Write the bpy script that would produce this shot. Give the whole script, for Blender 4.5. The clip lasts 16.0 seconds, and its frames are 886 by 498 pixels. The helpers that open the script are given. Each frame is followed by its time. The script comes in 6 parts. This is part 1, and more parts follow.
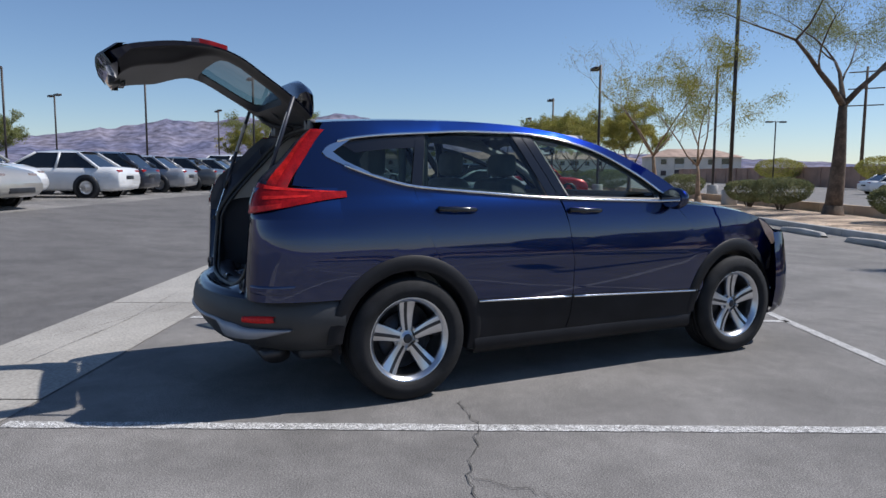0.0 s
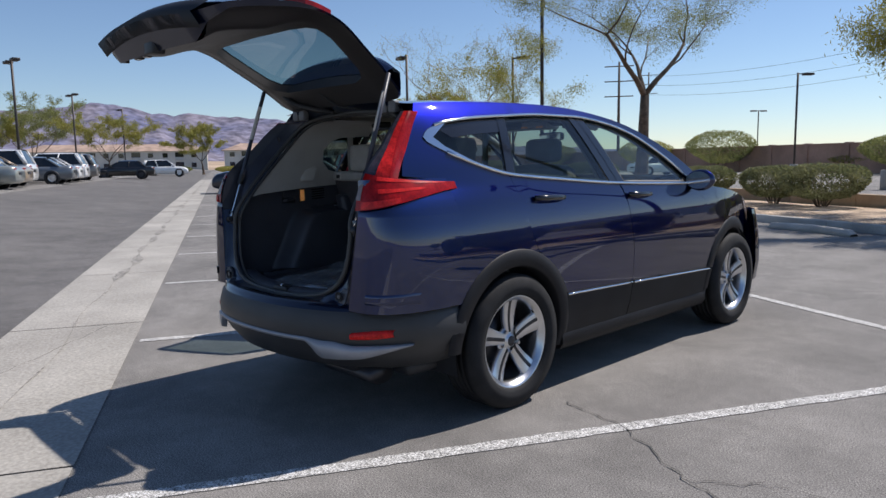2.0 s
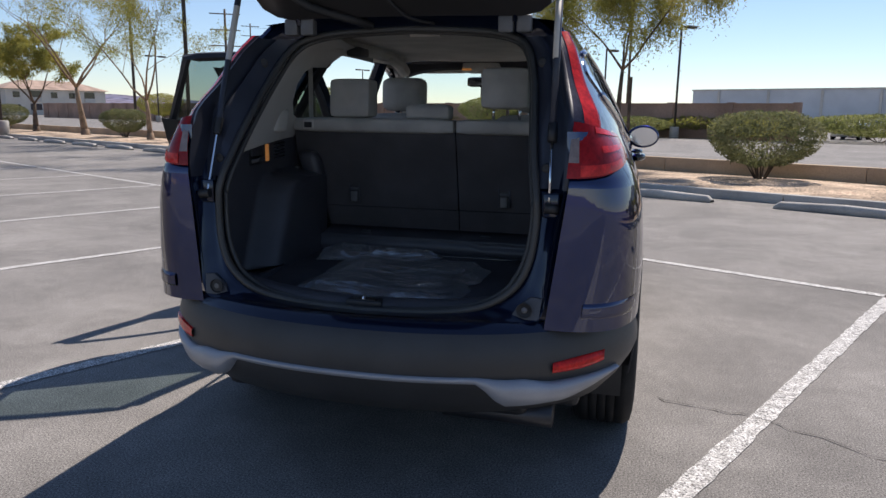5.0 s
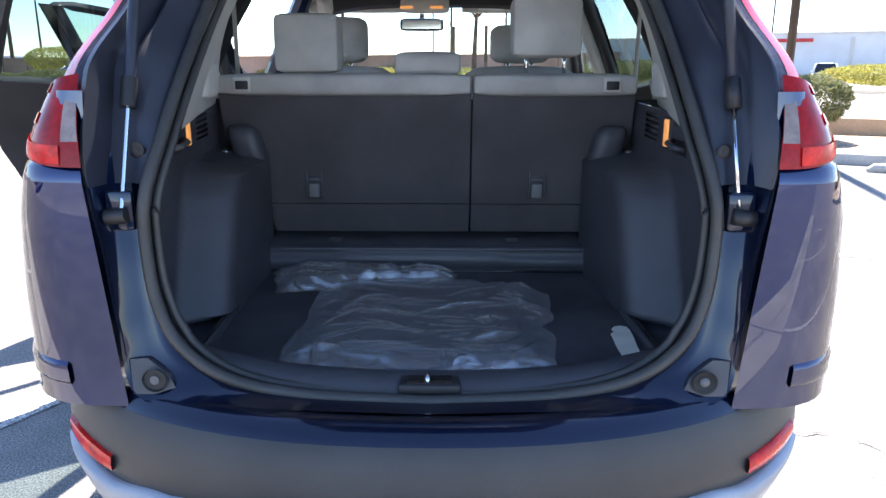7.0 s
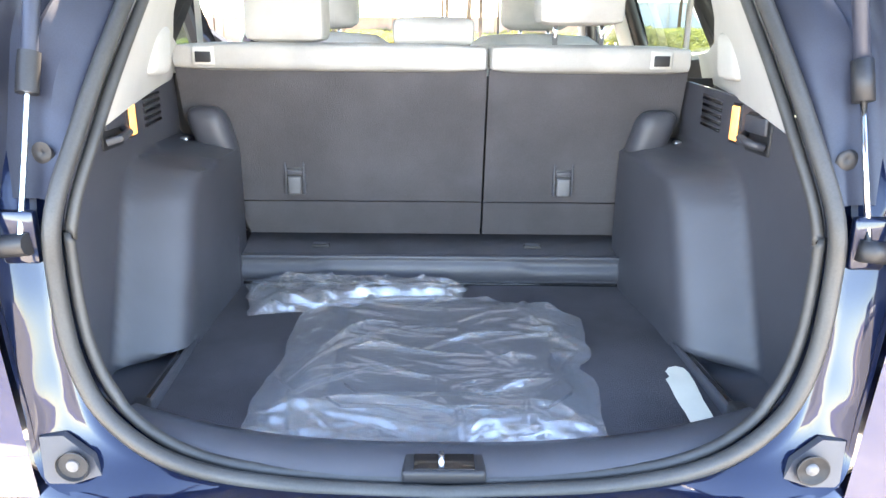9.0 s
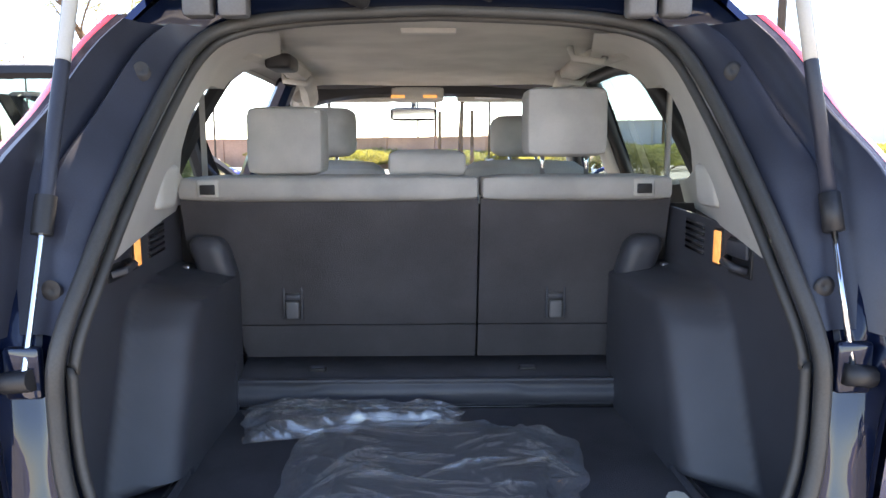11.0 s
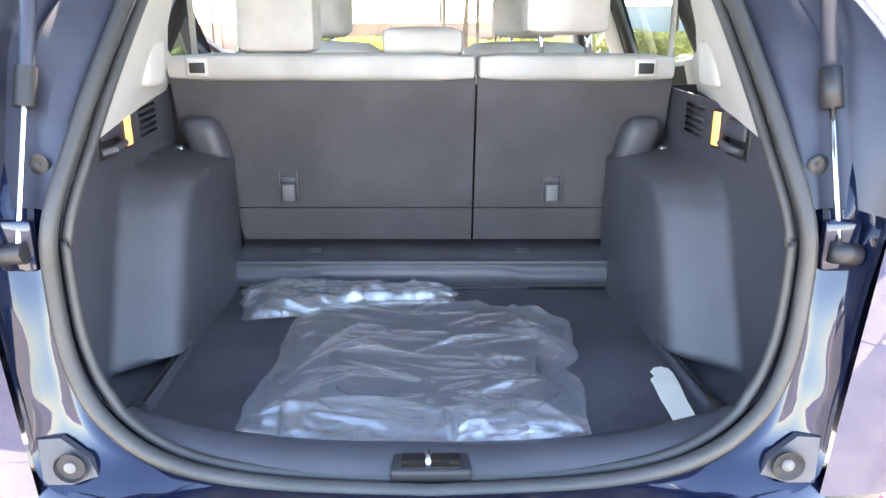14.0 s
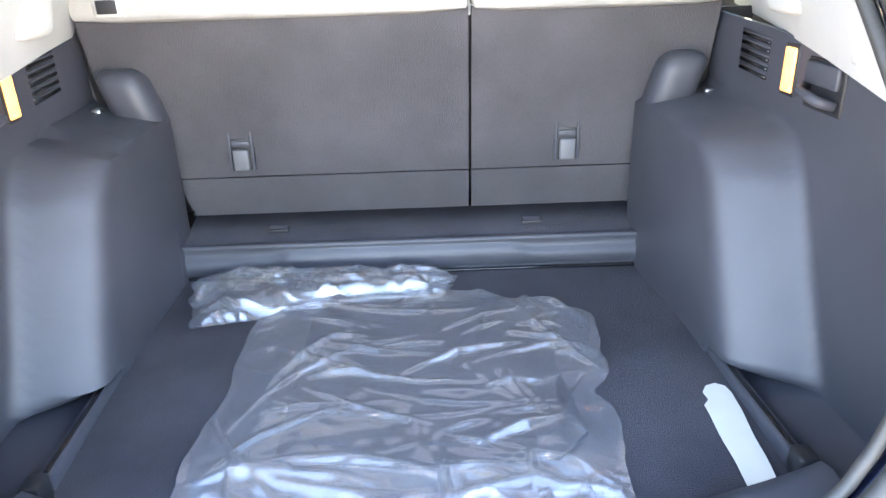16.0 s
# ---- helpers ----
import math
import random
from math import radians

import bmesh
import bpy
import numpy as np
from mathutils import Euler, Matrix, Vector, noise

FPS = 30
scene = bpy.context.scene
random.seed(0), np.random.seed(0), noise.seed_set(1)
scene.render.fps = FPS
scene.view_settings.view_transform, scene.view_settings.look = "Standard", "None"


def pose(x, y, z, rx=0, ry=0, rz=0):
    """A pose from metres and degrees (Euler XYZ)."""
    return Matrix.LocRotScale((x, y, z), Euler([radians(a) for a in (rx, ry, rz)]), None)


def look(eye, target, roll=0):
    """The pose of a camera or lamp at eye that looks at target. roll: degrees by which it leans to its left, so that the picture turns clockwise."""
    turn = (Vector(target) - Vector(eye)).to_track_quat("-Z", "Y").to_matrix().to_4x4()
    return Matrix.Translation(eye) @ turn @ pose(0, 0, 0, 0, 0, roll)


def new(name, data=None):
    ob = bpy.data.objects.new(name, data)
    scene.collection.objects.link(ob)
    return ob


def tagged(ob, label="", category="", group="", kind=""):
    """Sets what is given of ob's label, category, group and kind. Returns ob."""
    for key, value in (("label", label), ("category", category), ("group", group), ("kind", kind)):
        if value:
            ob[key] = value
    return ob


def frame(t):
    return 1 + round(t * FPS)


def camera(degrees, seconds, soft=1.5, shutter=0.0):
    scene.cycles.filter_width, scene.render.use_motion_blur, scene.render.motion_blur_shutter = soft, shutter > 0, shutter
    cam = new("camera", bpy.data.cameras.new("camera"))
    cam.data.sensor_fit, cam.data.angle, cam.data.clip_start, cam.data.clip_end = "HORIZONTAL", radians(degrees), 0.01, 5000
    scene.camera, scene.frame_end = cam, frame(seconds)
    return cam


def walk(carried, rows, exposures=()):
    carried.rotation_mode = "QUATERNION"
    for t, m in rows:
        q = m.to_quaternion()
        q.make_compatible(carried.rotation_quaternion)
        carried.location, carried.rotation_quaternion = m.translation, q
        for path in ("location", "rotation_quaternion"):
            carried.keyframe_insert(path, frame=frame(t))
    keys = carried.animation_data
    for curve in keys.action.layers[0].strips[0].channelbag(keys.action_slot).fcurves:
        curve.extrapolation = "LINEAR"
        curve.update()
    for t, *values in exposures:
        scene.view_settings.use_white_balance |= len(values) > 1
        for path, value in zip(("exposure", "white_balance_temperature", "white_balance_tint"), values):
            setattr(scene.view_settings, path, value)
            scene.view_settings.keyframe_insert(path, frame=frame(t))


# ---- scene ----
cam = camera(63.9, 16.0)

PATH = [
    (0, (4.549, -0.612, 1.318), (2.778, 0.293, 1.105), 0.4),
    (0.5, (4.296, -0.965, 1.324), (2.599, 0.07, 1.098), -0.3),
    (1, (3.949, -1.236, 1.336), (2.319, -0.101, 1.1), -0.5),
    (1.5, (3.63, -1.567, 1.33), (2.093, -0.307, 1.109), 0.1),
    (2, (3.246, -1.781, 1.308), (1.825, -0.394, 1.065), -0.9),
    (2.5, (2.856, -1.991, 1.3), (1.562, -0.49, 1.031), -0.5),
    (3, (2.437, -2.14, 1.315), (1.29, -0.532, 0.999), 0.4),
    (3.5, (1.98, -2.17, 1.305), (0.952, -0.484, 0.992), -0.0),
    (4, (1.538, -2.2, 1.275), (0.693, -0.413, 0.974), 0.4),
    (4.2, (1.371, -2.18, 1.282), (0.615, -0.359, 0.949), 0.7),
    (6.3, (0.236, -1.388, 1.26), (0.031, 0.561, 0.864), -0.5),
    (6.5, (0.171, -1.303, 1.265), (0.012, 0.644, 0.834), -0.4),
    (7, (0.046, -1.103, 1.271), (0.034, 0.836, 0.78), 0.1),
    (7.5, (0.026, -0.883, 1.277), (0.011, 1.048, 0.755), 1.0),
    (8, (0.017, -0.761, 1.283), (0.04, 1.16, 0.726), 0.9),
    (8.5, (0.001, -0.72, 1.283), (0.005, 1.196, 0.712), 0.8),
    (9, (-0.001, -0.72, 1.285), (0.016, 1.193, 0.702), 0.6),
    (9.5, (-0.006, -0.733, 1.292), (0.025, 1.183, 0.718), 0.2),
    (10, (-0.006, -0.745, 1.306), (0.03, 1.206, 0.868), -0.1),
    (12.5, (0.012, -0.753, 1.322), (0.034, 1.233, 1.093), -0.0),
    (13, (0.017, -0.757, 1.317), (0.038, 1.218, 1.004), 0.0),
    (13.5, (0.028, -0.759, 1.306), (0.043, 1.19, 0.856), -0.0),
    (14, (0.022, -0.752, 1.295), (0.038, 1.165, 0.725), 0.1),
    (14.5, (0.047, -0.704, 1.291), (0.033, 1.171, 0.594), -0.1),
    (15, (0.026, -0.587, 1.29), (-0.004, 1.277, 0.566), -0.4),
    (15.5, (0.009, -0.475, 1.298), (0.036, 1.369, 0.524), -1.2),
    (16, (0.041, -0.389, 1.315), (0.055, 1.448, 0.523), -1.9),
]
walk(cam, [(t, look(eye, target, roll)) for t, eye, target, roll in PATH],
     [(0.0, 0.08, 6100, 13), (2.0, 0.2, 6400, 14), (4.2, 0.35, 6700, 15), (6.3, 1.1, 6600, 17), (6.6, 1.55, 6500, 17), (7.0, 2.4, 6600, 15), (7.5, 3.7, 6900, 13), (8.0, 4.35, 7600, 14), (8.5, 4.75, 8200, 14), (9.5, 4.85, 8300, 15), (10.0, 4.4, 8300, 15), (10.2, 4.1, 8200, 16),
      (12.3, 2.3, 7400, 19), (12.6, 2.3, 7400, 19), (13.2, 2.6, 7600, 18), (14.0, 4.55, 8200, 16), (14.6, 4.9, 8200, 16), (16.0, 5.1, 8300, 17)])

# ---- world and sun ----
SUN_TO = Vector((0.205, 0.78, 1.0)).normalized()
world = bpy.data.worlds.new("sky")
scene.world = world
world.use_nodes = True
wn = world.node_tree
sky = wn.nodes.new("ShaderNodeTexSky")
sky.sky_type, sky.sun_disc = "NISHITA", False
sky.sun_elevation = math.asin(SUN_TO.z)
sky.sun_rotation = math.atan2(SUN_TO.x, SUN_TO.y)
sky.altitude, sky.air_density, sky.dust_density, sky.ozone_density = 600, 1.0, 0.08, 4.0
wn.links.new(sky.outputs[0], wn.nodes["Background"].inputs[0])
wn.nodes["Background"].inputs[1].default_value = 0.095
sun_data = bpy.data.lights.new("sun", "SUN")
sun_data.energy, sun_data.angle, sun_data.color = 4.2, radians(0.53), (1.0, 0.95, 0.87)
sun_ob = new("sun", sun_data)
sun_ob.matrix_world = look(SUN_TO * 50, (0, 0, 0))


# ---- materials ----
def mat(name, color, rough=0.6, metal=0.0, var=0.15, scale=6.0, fine=60.0, bump=0.0, coat=0.0, spec=0.5, tint=None, rnd=0.0, bscale=None, grain_=1.0):
    """A surface with variation at two scales; tint is the second colour that patches turn to."""
    m = bpy.data.materials.new(name)
    m.use_nodes = True
    nt = m.node_tree
    n, l = nt.nodes, nt.links
    p = n["Principled BSDF"]
    p.inputs["Roughness"].default_value, p.inputs["Metallic"].default_value = rough, metal
    p.inputs["Coat Weight"].default_value, p.inputs["Coat Roughness"].default_value = coat, 0.02
    p.inputs["Specular IOR Level"].default_value = spec
    co = n.new("ShaderNodeTexCoord")
    big, small = n.new("ShaderNodeTexNoise"), n.new("ShaderNodeTexNoise")
    for t, s, d in ((big, scale, 4), (small, fine, 3)):
        t.inputs["Scale"].default_value, t.inputs["Detail"].default_value = s, d
        l.new(co.outputs["Object"], t.inputs["Vector"])
    mix = n.new("ShaderNodeMix")
    mix.data_type = "RGBA"
    c2 = tint or tuple(min(1, c * (1 + 1.6 * var)) for c in color)
    c1 = color if tint else tuple(c * (1 - var) for c in color)
    mix.inputs[6].default_value, mix.inputs[7].default_value = (*c1, 1), (*c2, 1)
    ramp = n.new("ShaderNodeMapRange")
    ramp.inputs[1].default_value, ramp.inputs[2].default_value = 0.35, 0.65
    l.new(big.outputs["Fac"], ramp.inputs[0])
    l.new(ramp.outputs[0], mix.inputs[0])
    grain = n.new("ShaderNodeMix")
    grain.data_type, grain.blend_type = "RGBA", "OVERLAY"
    grain.inputs[0].default_value = min(0.9, var * 2)
    l.new(mix.outputs[2], grain.inputs[6])
    gr = n.new("ShaderNodeMapRange")
    gr.inputs[1].default_value, gr.inputs[2].default_value = 0.5 - 0.5 / grain_, 0.5 + 0.5 / grain_
    l.new(small.outputs["Fac"], gr.inputs[0])
    l.new(gr.outputs[0], grain.inputs[7])
    out = grain.outputs[2]
    if rnd:
        info, hsv, mr = n.new("ShaderNodeObjectInfo"), n.new("ShaderNodeHueSaturation"), n.new("ShaderNodeMapRange")
        mr.inputs[3].default_value, mr.inputs[4].default_value = 1 - rnd, 1 + rnd
        l.new(info.outputs["Random"], mr.inputs[0])
        l.new(mr.outputs[0], hsv.inputs["Value"])
        l.new(out, hsv.inputs["Color"])
        out = hsv.outputs[0]
    l.new(out, p.inputs["Base Color"])
    if bump:
        b = n.new("ShaderNodeBump")
        b.inputs["Strength"].default_value, b.inputs["Distance"].default_value = bump, 0.01
        src = small
        if bscale:
            src = n.new("ShaderNodeTexNoise")
            src.inputs["Scale"].default_value, src.inputs["Detail"].default_value = bscale, 2
            l.new(co.outputs["Object"], src.inputs["Vector"])
        l.new(src.outputs["Fac"], b.inputs["Height"])
        l.new(b.outputs[0], p.inputs["Normal"])
    return m


def glass(name, color, through_=0.8, rough=0.0, gloss=0.05):
    """Thin pane: tinted see-through with a mirror gloss that grows at grazing angles."""
    m = bpy.data.materials.new(name)
    m.use_nodes = True
    n, l = m.node_tree.nodes, m.node_tree.links
    n.remove(n["Principled BSDF"])
    t, g, x, f = n.new("ShaderNodeBsdfTransparent"), n.new("ShaderNodeBsdfGlossy"), n.new("ShaderNodeMixShader"), n.new("ShaderNodeLayerWeight")
    pw, sc = n.new("ShaderNodeMath"), n.new("ShaderNodeMath")
    pw.operation, pw.inputs[1].default_value = "POWER", 4.0
    sc.operation, sc.inputs[1].default_value, sc.inputs[2].default_value = "MULTIPLY_ADD", 0.85, gloss
    t.inputs[0].default_value = (*(c * through_ for c in color), 1)
    g.inputs["Roughness"].default_value = rough
    l.new(f.outputs["Facing"], pw.inputs[0])
    l.new(pw.outputs[0], sc.inputs[0])
    l.new(sc.outputs[0], x.inputs[0])
    l.new(t.outputs[0], x.inputs[1])
    l.new(g.outputs[0], x.inputs[2])
    l.new(x.outputs[0], n["Material Output"].inputs[0])
    return m


PAINT = mat("blue_pearl_paint", (0.0022, 0.0130, 0.074), 0.32, 0.95, 0.04, 2, 900, coat=1.0)
JAMB = mat("blue_jamb_paint", (0.0040, 0.0080, 0.024), 0.28, 0.25, 0.08, 4, 300, coat=1.0)
BLACK = mat("black_trim_plastic", (0.018, 0.018, 0.02), 0.5, 0, 0.2, 5, 400, bump=0.05)
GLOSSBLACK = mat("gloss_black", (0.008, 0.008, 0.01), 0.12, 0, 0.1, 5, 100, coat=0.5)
CLADR = mat("textured_bumper_plastic", (0.036, 0.036, 0.037), 0.5, 0, 0.15, 4, 400, bump=0.1)
CLAD = mat("dark_grey_cladding", (0.010, 0.010, 0.012), 0.55, 0, 0.2, 4, 500, bump=0.05, spec=0.25)
TRIMDARK = mat("mid_grey_strap", (0.13, 0.13, 0.135), 0.5, 0, 0.1, 9, 300)
SEALRUB = mat("grey_seal_rubber", (0.046, 0.045, 0.043), 0.5, 0, 0.15, 8, 300)
DASH = mat("matt_dashboard", (0.012, 0.012, 0.013), 0.95, 0, 0.2, 6, 300, spec=0.05)
COVER = mat("satin_pillar_plastic", (0.026, 0.030, 0.046), 0.42, 0, 0.15, 6, 500, bump=0.04)
RUBBER = mat("rubber_seal", (0.02, 0.02, 0.022), 0.62, 0, 0.2, 8, 300)
TYRE = mat("tyre_rubber", (0.013, 0.013, 0.014), 0.75, 0, 0.25, 9, 160, bump=0.1, spec=0.3)
CHROME = mat("chrome", (0.75, 0.76, 0.78), 0.09, 1.0, 0.03, 8, 200)
ALLOY = mat("machined_alloy", (0.62, 0.63, 0.65), 0.28, 1.0, 0.06, 10, 400)
ALLOYDARK = mat("dark_alloy", (0.05, 0.05, 0.055), 0.4, 0.7, 0.1, 10, 300)
SILVER = mat("silver_skid_trim", (0.32, 0.33, 0.36), 0.42, 0.35, 0.06, 6, 300)
STEEL = mat("brushed_steel", (0.5, 0.5, 0.5), 0.3, 1.0, 0.1, 10, 300)
CARPET = mat("charcoal_carpet", (0.072, 0.071, 0.080), 0.95, 0, 0.16, 5, 500, bump=0.5, spec=0.15)
CARGOPL = mat("grained_cargo_plastic", (0.056, 0.058, 0.069), 0.42, 0, 0.12, 4, 900, bump=0.12)
GATETRIM = mat("dark_gate_trim", (0.023, 0.0215, 0.022), 0.5, 0, 0.12, 4, 700, bump=0.1)
FELT = mat("seatback_felt", (0.080, 0.076, 0.080), 0.95, 0, 0.12, 5, 450, bump=0.4, spec=0.15)
CLOTH = mat("grey_seat_cloth", (0.40, 0.385, 0.36), 0.88, 0, 0.10, 8, 700, bump=0.3, spec=0.2)
TRIMGREY = mat("light_grey_trim", (0.50, 0.485, 0.45), 0.6, 0, 0.06, 5, 500, bump=0.08)
LINER = mat("headliner_cloth", (0.52, 0.50, 0.46), 0.92, 0, 0.08, 6, 600, bump=0.2, spec=0.2)
REDLENS = mat("red_lens", (0.27, 0.006, 0.007), 0.16, 0, 0.25, 14, 90, spec=0.25)
REDBRIGHT = mat("bright_red_lens", (0.55, 0.018, 0.016), 0.16, 0, 0.2, 30, 120, spec=0.25)
CLEARLENS = mat("smoked_clear_lens", (0.045, 0.040, 0.055), 0.16, 0, 0.25, 25, 150, spec=0.3)
PINKLENS = mat("pale_inner_lens", (0.24, 0.19, 0.175), 0.2, 0, 0.15, 20, 120, coat=0.15)
WHITEPAINT = mat("white_car_paint", (0.78, 0.78, 0.77), 0.3, 0, 0.03, 2, 200, coat=0.8)
GLASS_CLEAR = glass("windscreen_glass", (0.93, 0.98, 0.95), 0.9)
for nd in GLASS_CLEAR.node_tree.nodes:
    if nd.type == "MATH" and nd.operation == "MULTIPLY_ADD":
        nd.inputs[1].default_value, nd.inputs[2].default_value = 0.05, 0.004
GLASS_SIDE = glass("side_glass", (0.80, 0.95, 0.88), 0.75)
GLASS_TINT = glass("privacy_glass", (0.72, 0.92, 0.90), 0.40)
DARKGLASS = mat("dark_car_glass", (0.012, 0.014, 0.016), 0.05, 0, 0.1, 3, 50, coat=0.5)
ASPHALT = mat("worn_asphalt", (0.195, 0.185, 0.172), 0.9, 0, 0.40, 0.45, 140, bump=0.2, tint=(0.265, 0.250, 0.232), spec=0.3, grain_=1.8)
ROAD = mat("road_asphalt", (0.135, 0.128, 0.122), 0.88, 0, 0.2, 0.25, 110, bump=0.15, tint=(0.17, 0.161, 0.152), spec=0.3, grain_=1.6)
for m_ in (ASPHALT, ROAD):
    n_, l_ = m_.node_tree.nodes, m_.node_tree.links
    p_ = n_["Principled BSDF"]
    at_ = n_.new("ShaderNodeTexCoord").outputs["Object"]
    src_ = p_.inputs["Base Color"].links[0].from_socket
    for scale_, lo_, hi_, dark_, light_, det_ in ((1.7, 0.38, 0.62, 0.86, 1.07, 6), (9.0, 0.35, 0.70, 0.90, 1.06, 5), (260.0, 0.30, 0.72, 0.62, 1.42, 1)):
        t_, r_, x_ = n_.new("ShaderNodeTexNoise"), n_.new("ShaderNodeMapRange"), n_.new("ShaderNodeVectorMath")
        t_.inputs["Scale"].default_value, t_.inputs["Detail"].default_value = scale_, det_
        for k_, v_ in ((1, lo_), (2, hi_), (3, dark_), (4, light_)):
            r_.inputs[k_].default_value = v_
        x_.operation = "SCALE"
        l_.new(at_, t_.inputs["Vector"])
        l_.new(t_.outputs["Fac"], r_.inputs[0])
        l_.new(src_, x_.inputs[0])
        l_.new(r_.outputs[0], x_.inputs["Scale"])
        src_ = x_.outputs[0]
    l_.new(src_, p_.inputs["Base Color"])
CONCRETE = mat("gutter_concrete", (0.43, 0.405, 0.36), 0.9, 0, 0.2, 0.9, 50, bump=0.3, tint=(0.32, 0.30, 0.265), rnd=0.06, grain_=1.2)
KERB = mat("kerb_concrete", (0.40, 0.38, 0.35), 0.9, 0, 0.15, 1.5, 60, bump=0.3, rnd=0.05)
PLINE = mat("worn_line_paint", (0.36, 0.35, 0.33), 0.85, 0, 0.4, 22, 130, bump=0.4, tint=(0.56, 0.55, 0.53), grain_=3.0)
CRACK = mat("crack", (0.085, 0.08, 0.073), 0.95, 0, 0.3, 9, 90)
GRAVEL = mat("tan_gravel", (0.36, 0.27, 0.19), 0.95, 0, 0.4, 1.2, 30, bump=1.0, grain_=3.0)
TANWALL = mat("tan_block", (0.42, 0.31, 0.21), 0.9, 0, 0.15, 0.8, 40, bump=0.3, rnd=0.08)
BROWNWALL = mat("brown_block", (0.38, 0.235, 0.17), 0.92, 0, 0.15, 0.5, 12, bump=0.3)
POLE = mat("dark_bronze_pole", (0.05, 0.04, 0.035), 0.5, 0.3, 0.15, 3, 60)
BARK = mat("brown_bark", (0.11, 0.075, 0.05), 0.9, 0, 0.35, 5, 40, bump=0.9)
BARKTAN = mat("tan_bark", (0.24, 0.16, 0.10), 0.85, 0, 0.3, 4, 30, bump=0.6)
LEAF = mat("grey_green_leaf", (0.19, 0.21, 0.07), 0.7, 0, 0.3, 0.8, 8, tint=(0.28, 0.285, 0.10))
LEAFYEL = mat("yellow_green_leaf", (0.27, 0.27, 0.06), 0.7, 0, 0.3, 0.7, 8, tint=(0.37, 0.33, 0.08))
LEAFDARK = mat("dark_shrub_leaf", (0.15, 0.165, 0.07), 0.8, 0, 0.35, 2.0, 20, tint=(0.23, 0.23, 0.11))
# The purple-blue of distance haze is put into the mountains' own colour.
MOUNTAIN = mat("haze_tinted_mountain", (0.145, 0.15, 0.225), 1.0, 0, 0.3, 0.006, 0.03, tint=(0.235, 0.215, 0.26), grain_=2.0, spec=0.0)
DESERT = mat("desert_sand", (0.42, 0.31, 0.21), 1.0, 0, 0.2, 0.01, 0.2)
STUCCO = mat("cream_stucco", (0.62, 0.57, 0.50), 0.9, 0, 0.06, 0.3, 5)
WHITEWALL = mat("white_panel_wall", (0.66, 0.66, 0.66), 0.85, 0, 0.05, 0.2, 5)
ROOFTILE = mat("terracotta_roof", (0.37, 0.265, 0.205), 0.9, 0, 0.2, 0.5, 6)
REDWALL = mat("red_sign_panel", (0.5, 0.03, 0.03), 0.6, 0, 0.1, 0.5, 5)
for m_ in (LEAF, LEAFYEL, LEAFDARK):
    n_, l_ = m_.node_tree.nodes, m_.node_tree.links
    p_, out_ = n_["Principled BSDF"], n_["Material Output"].inputs[0]
    back, blend = n_.new("ShaderNodeBsdfTranslucent"), n_.new("ShaderNodeMixShader")
    blend.inputs[0].default_value = 0.45
    l_.new(p_.inputs["Base Color"].links[0].from_socket, back.inputs[0])
    l_.new(p_.outputs[0], blend.inputs[1])
    l_.new(back.outputs[0], blend.inputs[2])
    l_.new(blend.outputs[0], out_)
FILM = glass("clear_plastic_film", (0.93, 0.94, 0.96), 0.97, 0.07, 0.17)
for m_, ior in ((PAINT, 1.75), (JAMB, 1.5)):
    m_.node_tree.nodes["Principled BSDF"].inputs["Coat IOR"].default_value = ior
    m_.node_tree.nodes["Principled BSDF"].inputs["Specular Tint"].default_value = (0.05, 0.09, 0.25, 1)
nt_ = FILM.node_tree
milk, both = nt_.nodes.new("ShaderNodeBsdfDiffuse"), nt_.nodes.new("ShaderNodeMixShader")
milk.inputs[0].default_value = (0.75, 0.77, 0.80, 1)
both.inputs[0].default_value = 0.10
last = nt_.nodes["Material Output"].inputs[0]
nt_.links.new(last.links[0].from_socket, both.inputs[1])
nt_.links.new(milk.outputs[0], both.inputs[2])
nt_.links.new(both.outputs[0], last)
AMBER = mat("amber_lamp_lens", (0.9, 0.42, 0.14), 0.25, 0, 0.1, 40, 90)
AMBER.node_tree.nodes["Principled BSDF"].inputs["Emission Color"].default_value = (1.0, 0.42, 0.12, 1)
AMBER.node_tree.nodes["Principled BSDF"].inputs["Emission Strength"].default_value = 0.12


# ---- mesh helpers ----
def spline(xs, ys):
    """A smooth curve through a few control values."""
    xs, ys = np.array(xs, float), np.array(ys, float)
    d = np.diff(ys) / np.diff(xs)
    m = np.concatenate([[d[0]], np.where(d[:-1] * d[1:] > 0, 2 * d[:-1] * d[1:] / (d[:-1] + d[1:] + 1e-12), 0), [d[-1]]])

    def at(x):
        x = min(max(x, xs[0]), xs[-1])
        i = min(int(np.searchsorted(xs, x, side="right")) - 1, len(xs) - 2)
        h = xs[i + 1] - xs[i]
        t = (x - xs[i]) / h
        return float((1 + 2 * t) * (1 - t) ** 2 * ys[i] + t * (1 - t) ** 2 * h * m[i] + t * t * (3 - 2 * t) * ys[i + 1] + t * t * (t - 1) * h * m[i + 1])
    return at


def part(name, bm, material, parent=None, label="", smooth=True, angle=40):
    """Links a bmesh as one mesh object under a thing or a part."""
    me = bpy.data.meshes.new(name)
    if smooth:
        for f in bm.faces:
            f.smooth = True
        for e in bm.edges:
            if len(e.link_faces) == 2 and e.calc_face_angle(0) > radians(angle):
                e.smooth = False
    bm.to_mesh(me)
    bm.free()
    me.materials.append(material)
    ob = new(name, me)
    if parent:
        ob.parent = parent
    if label:
        tagged(ob, label)
    return ob


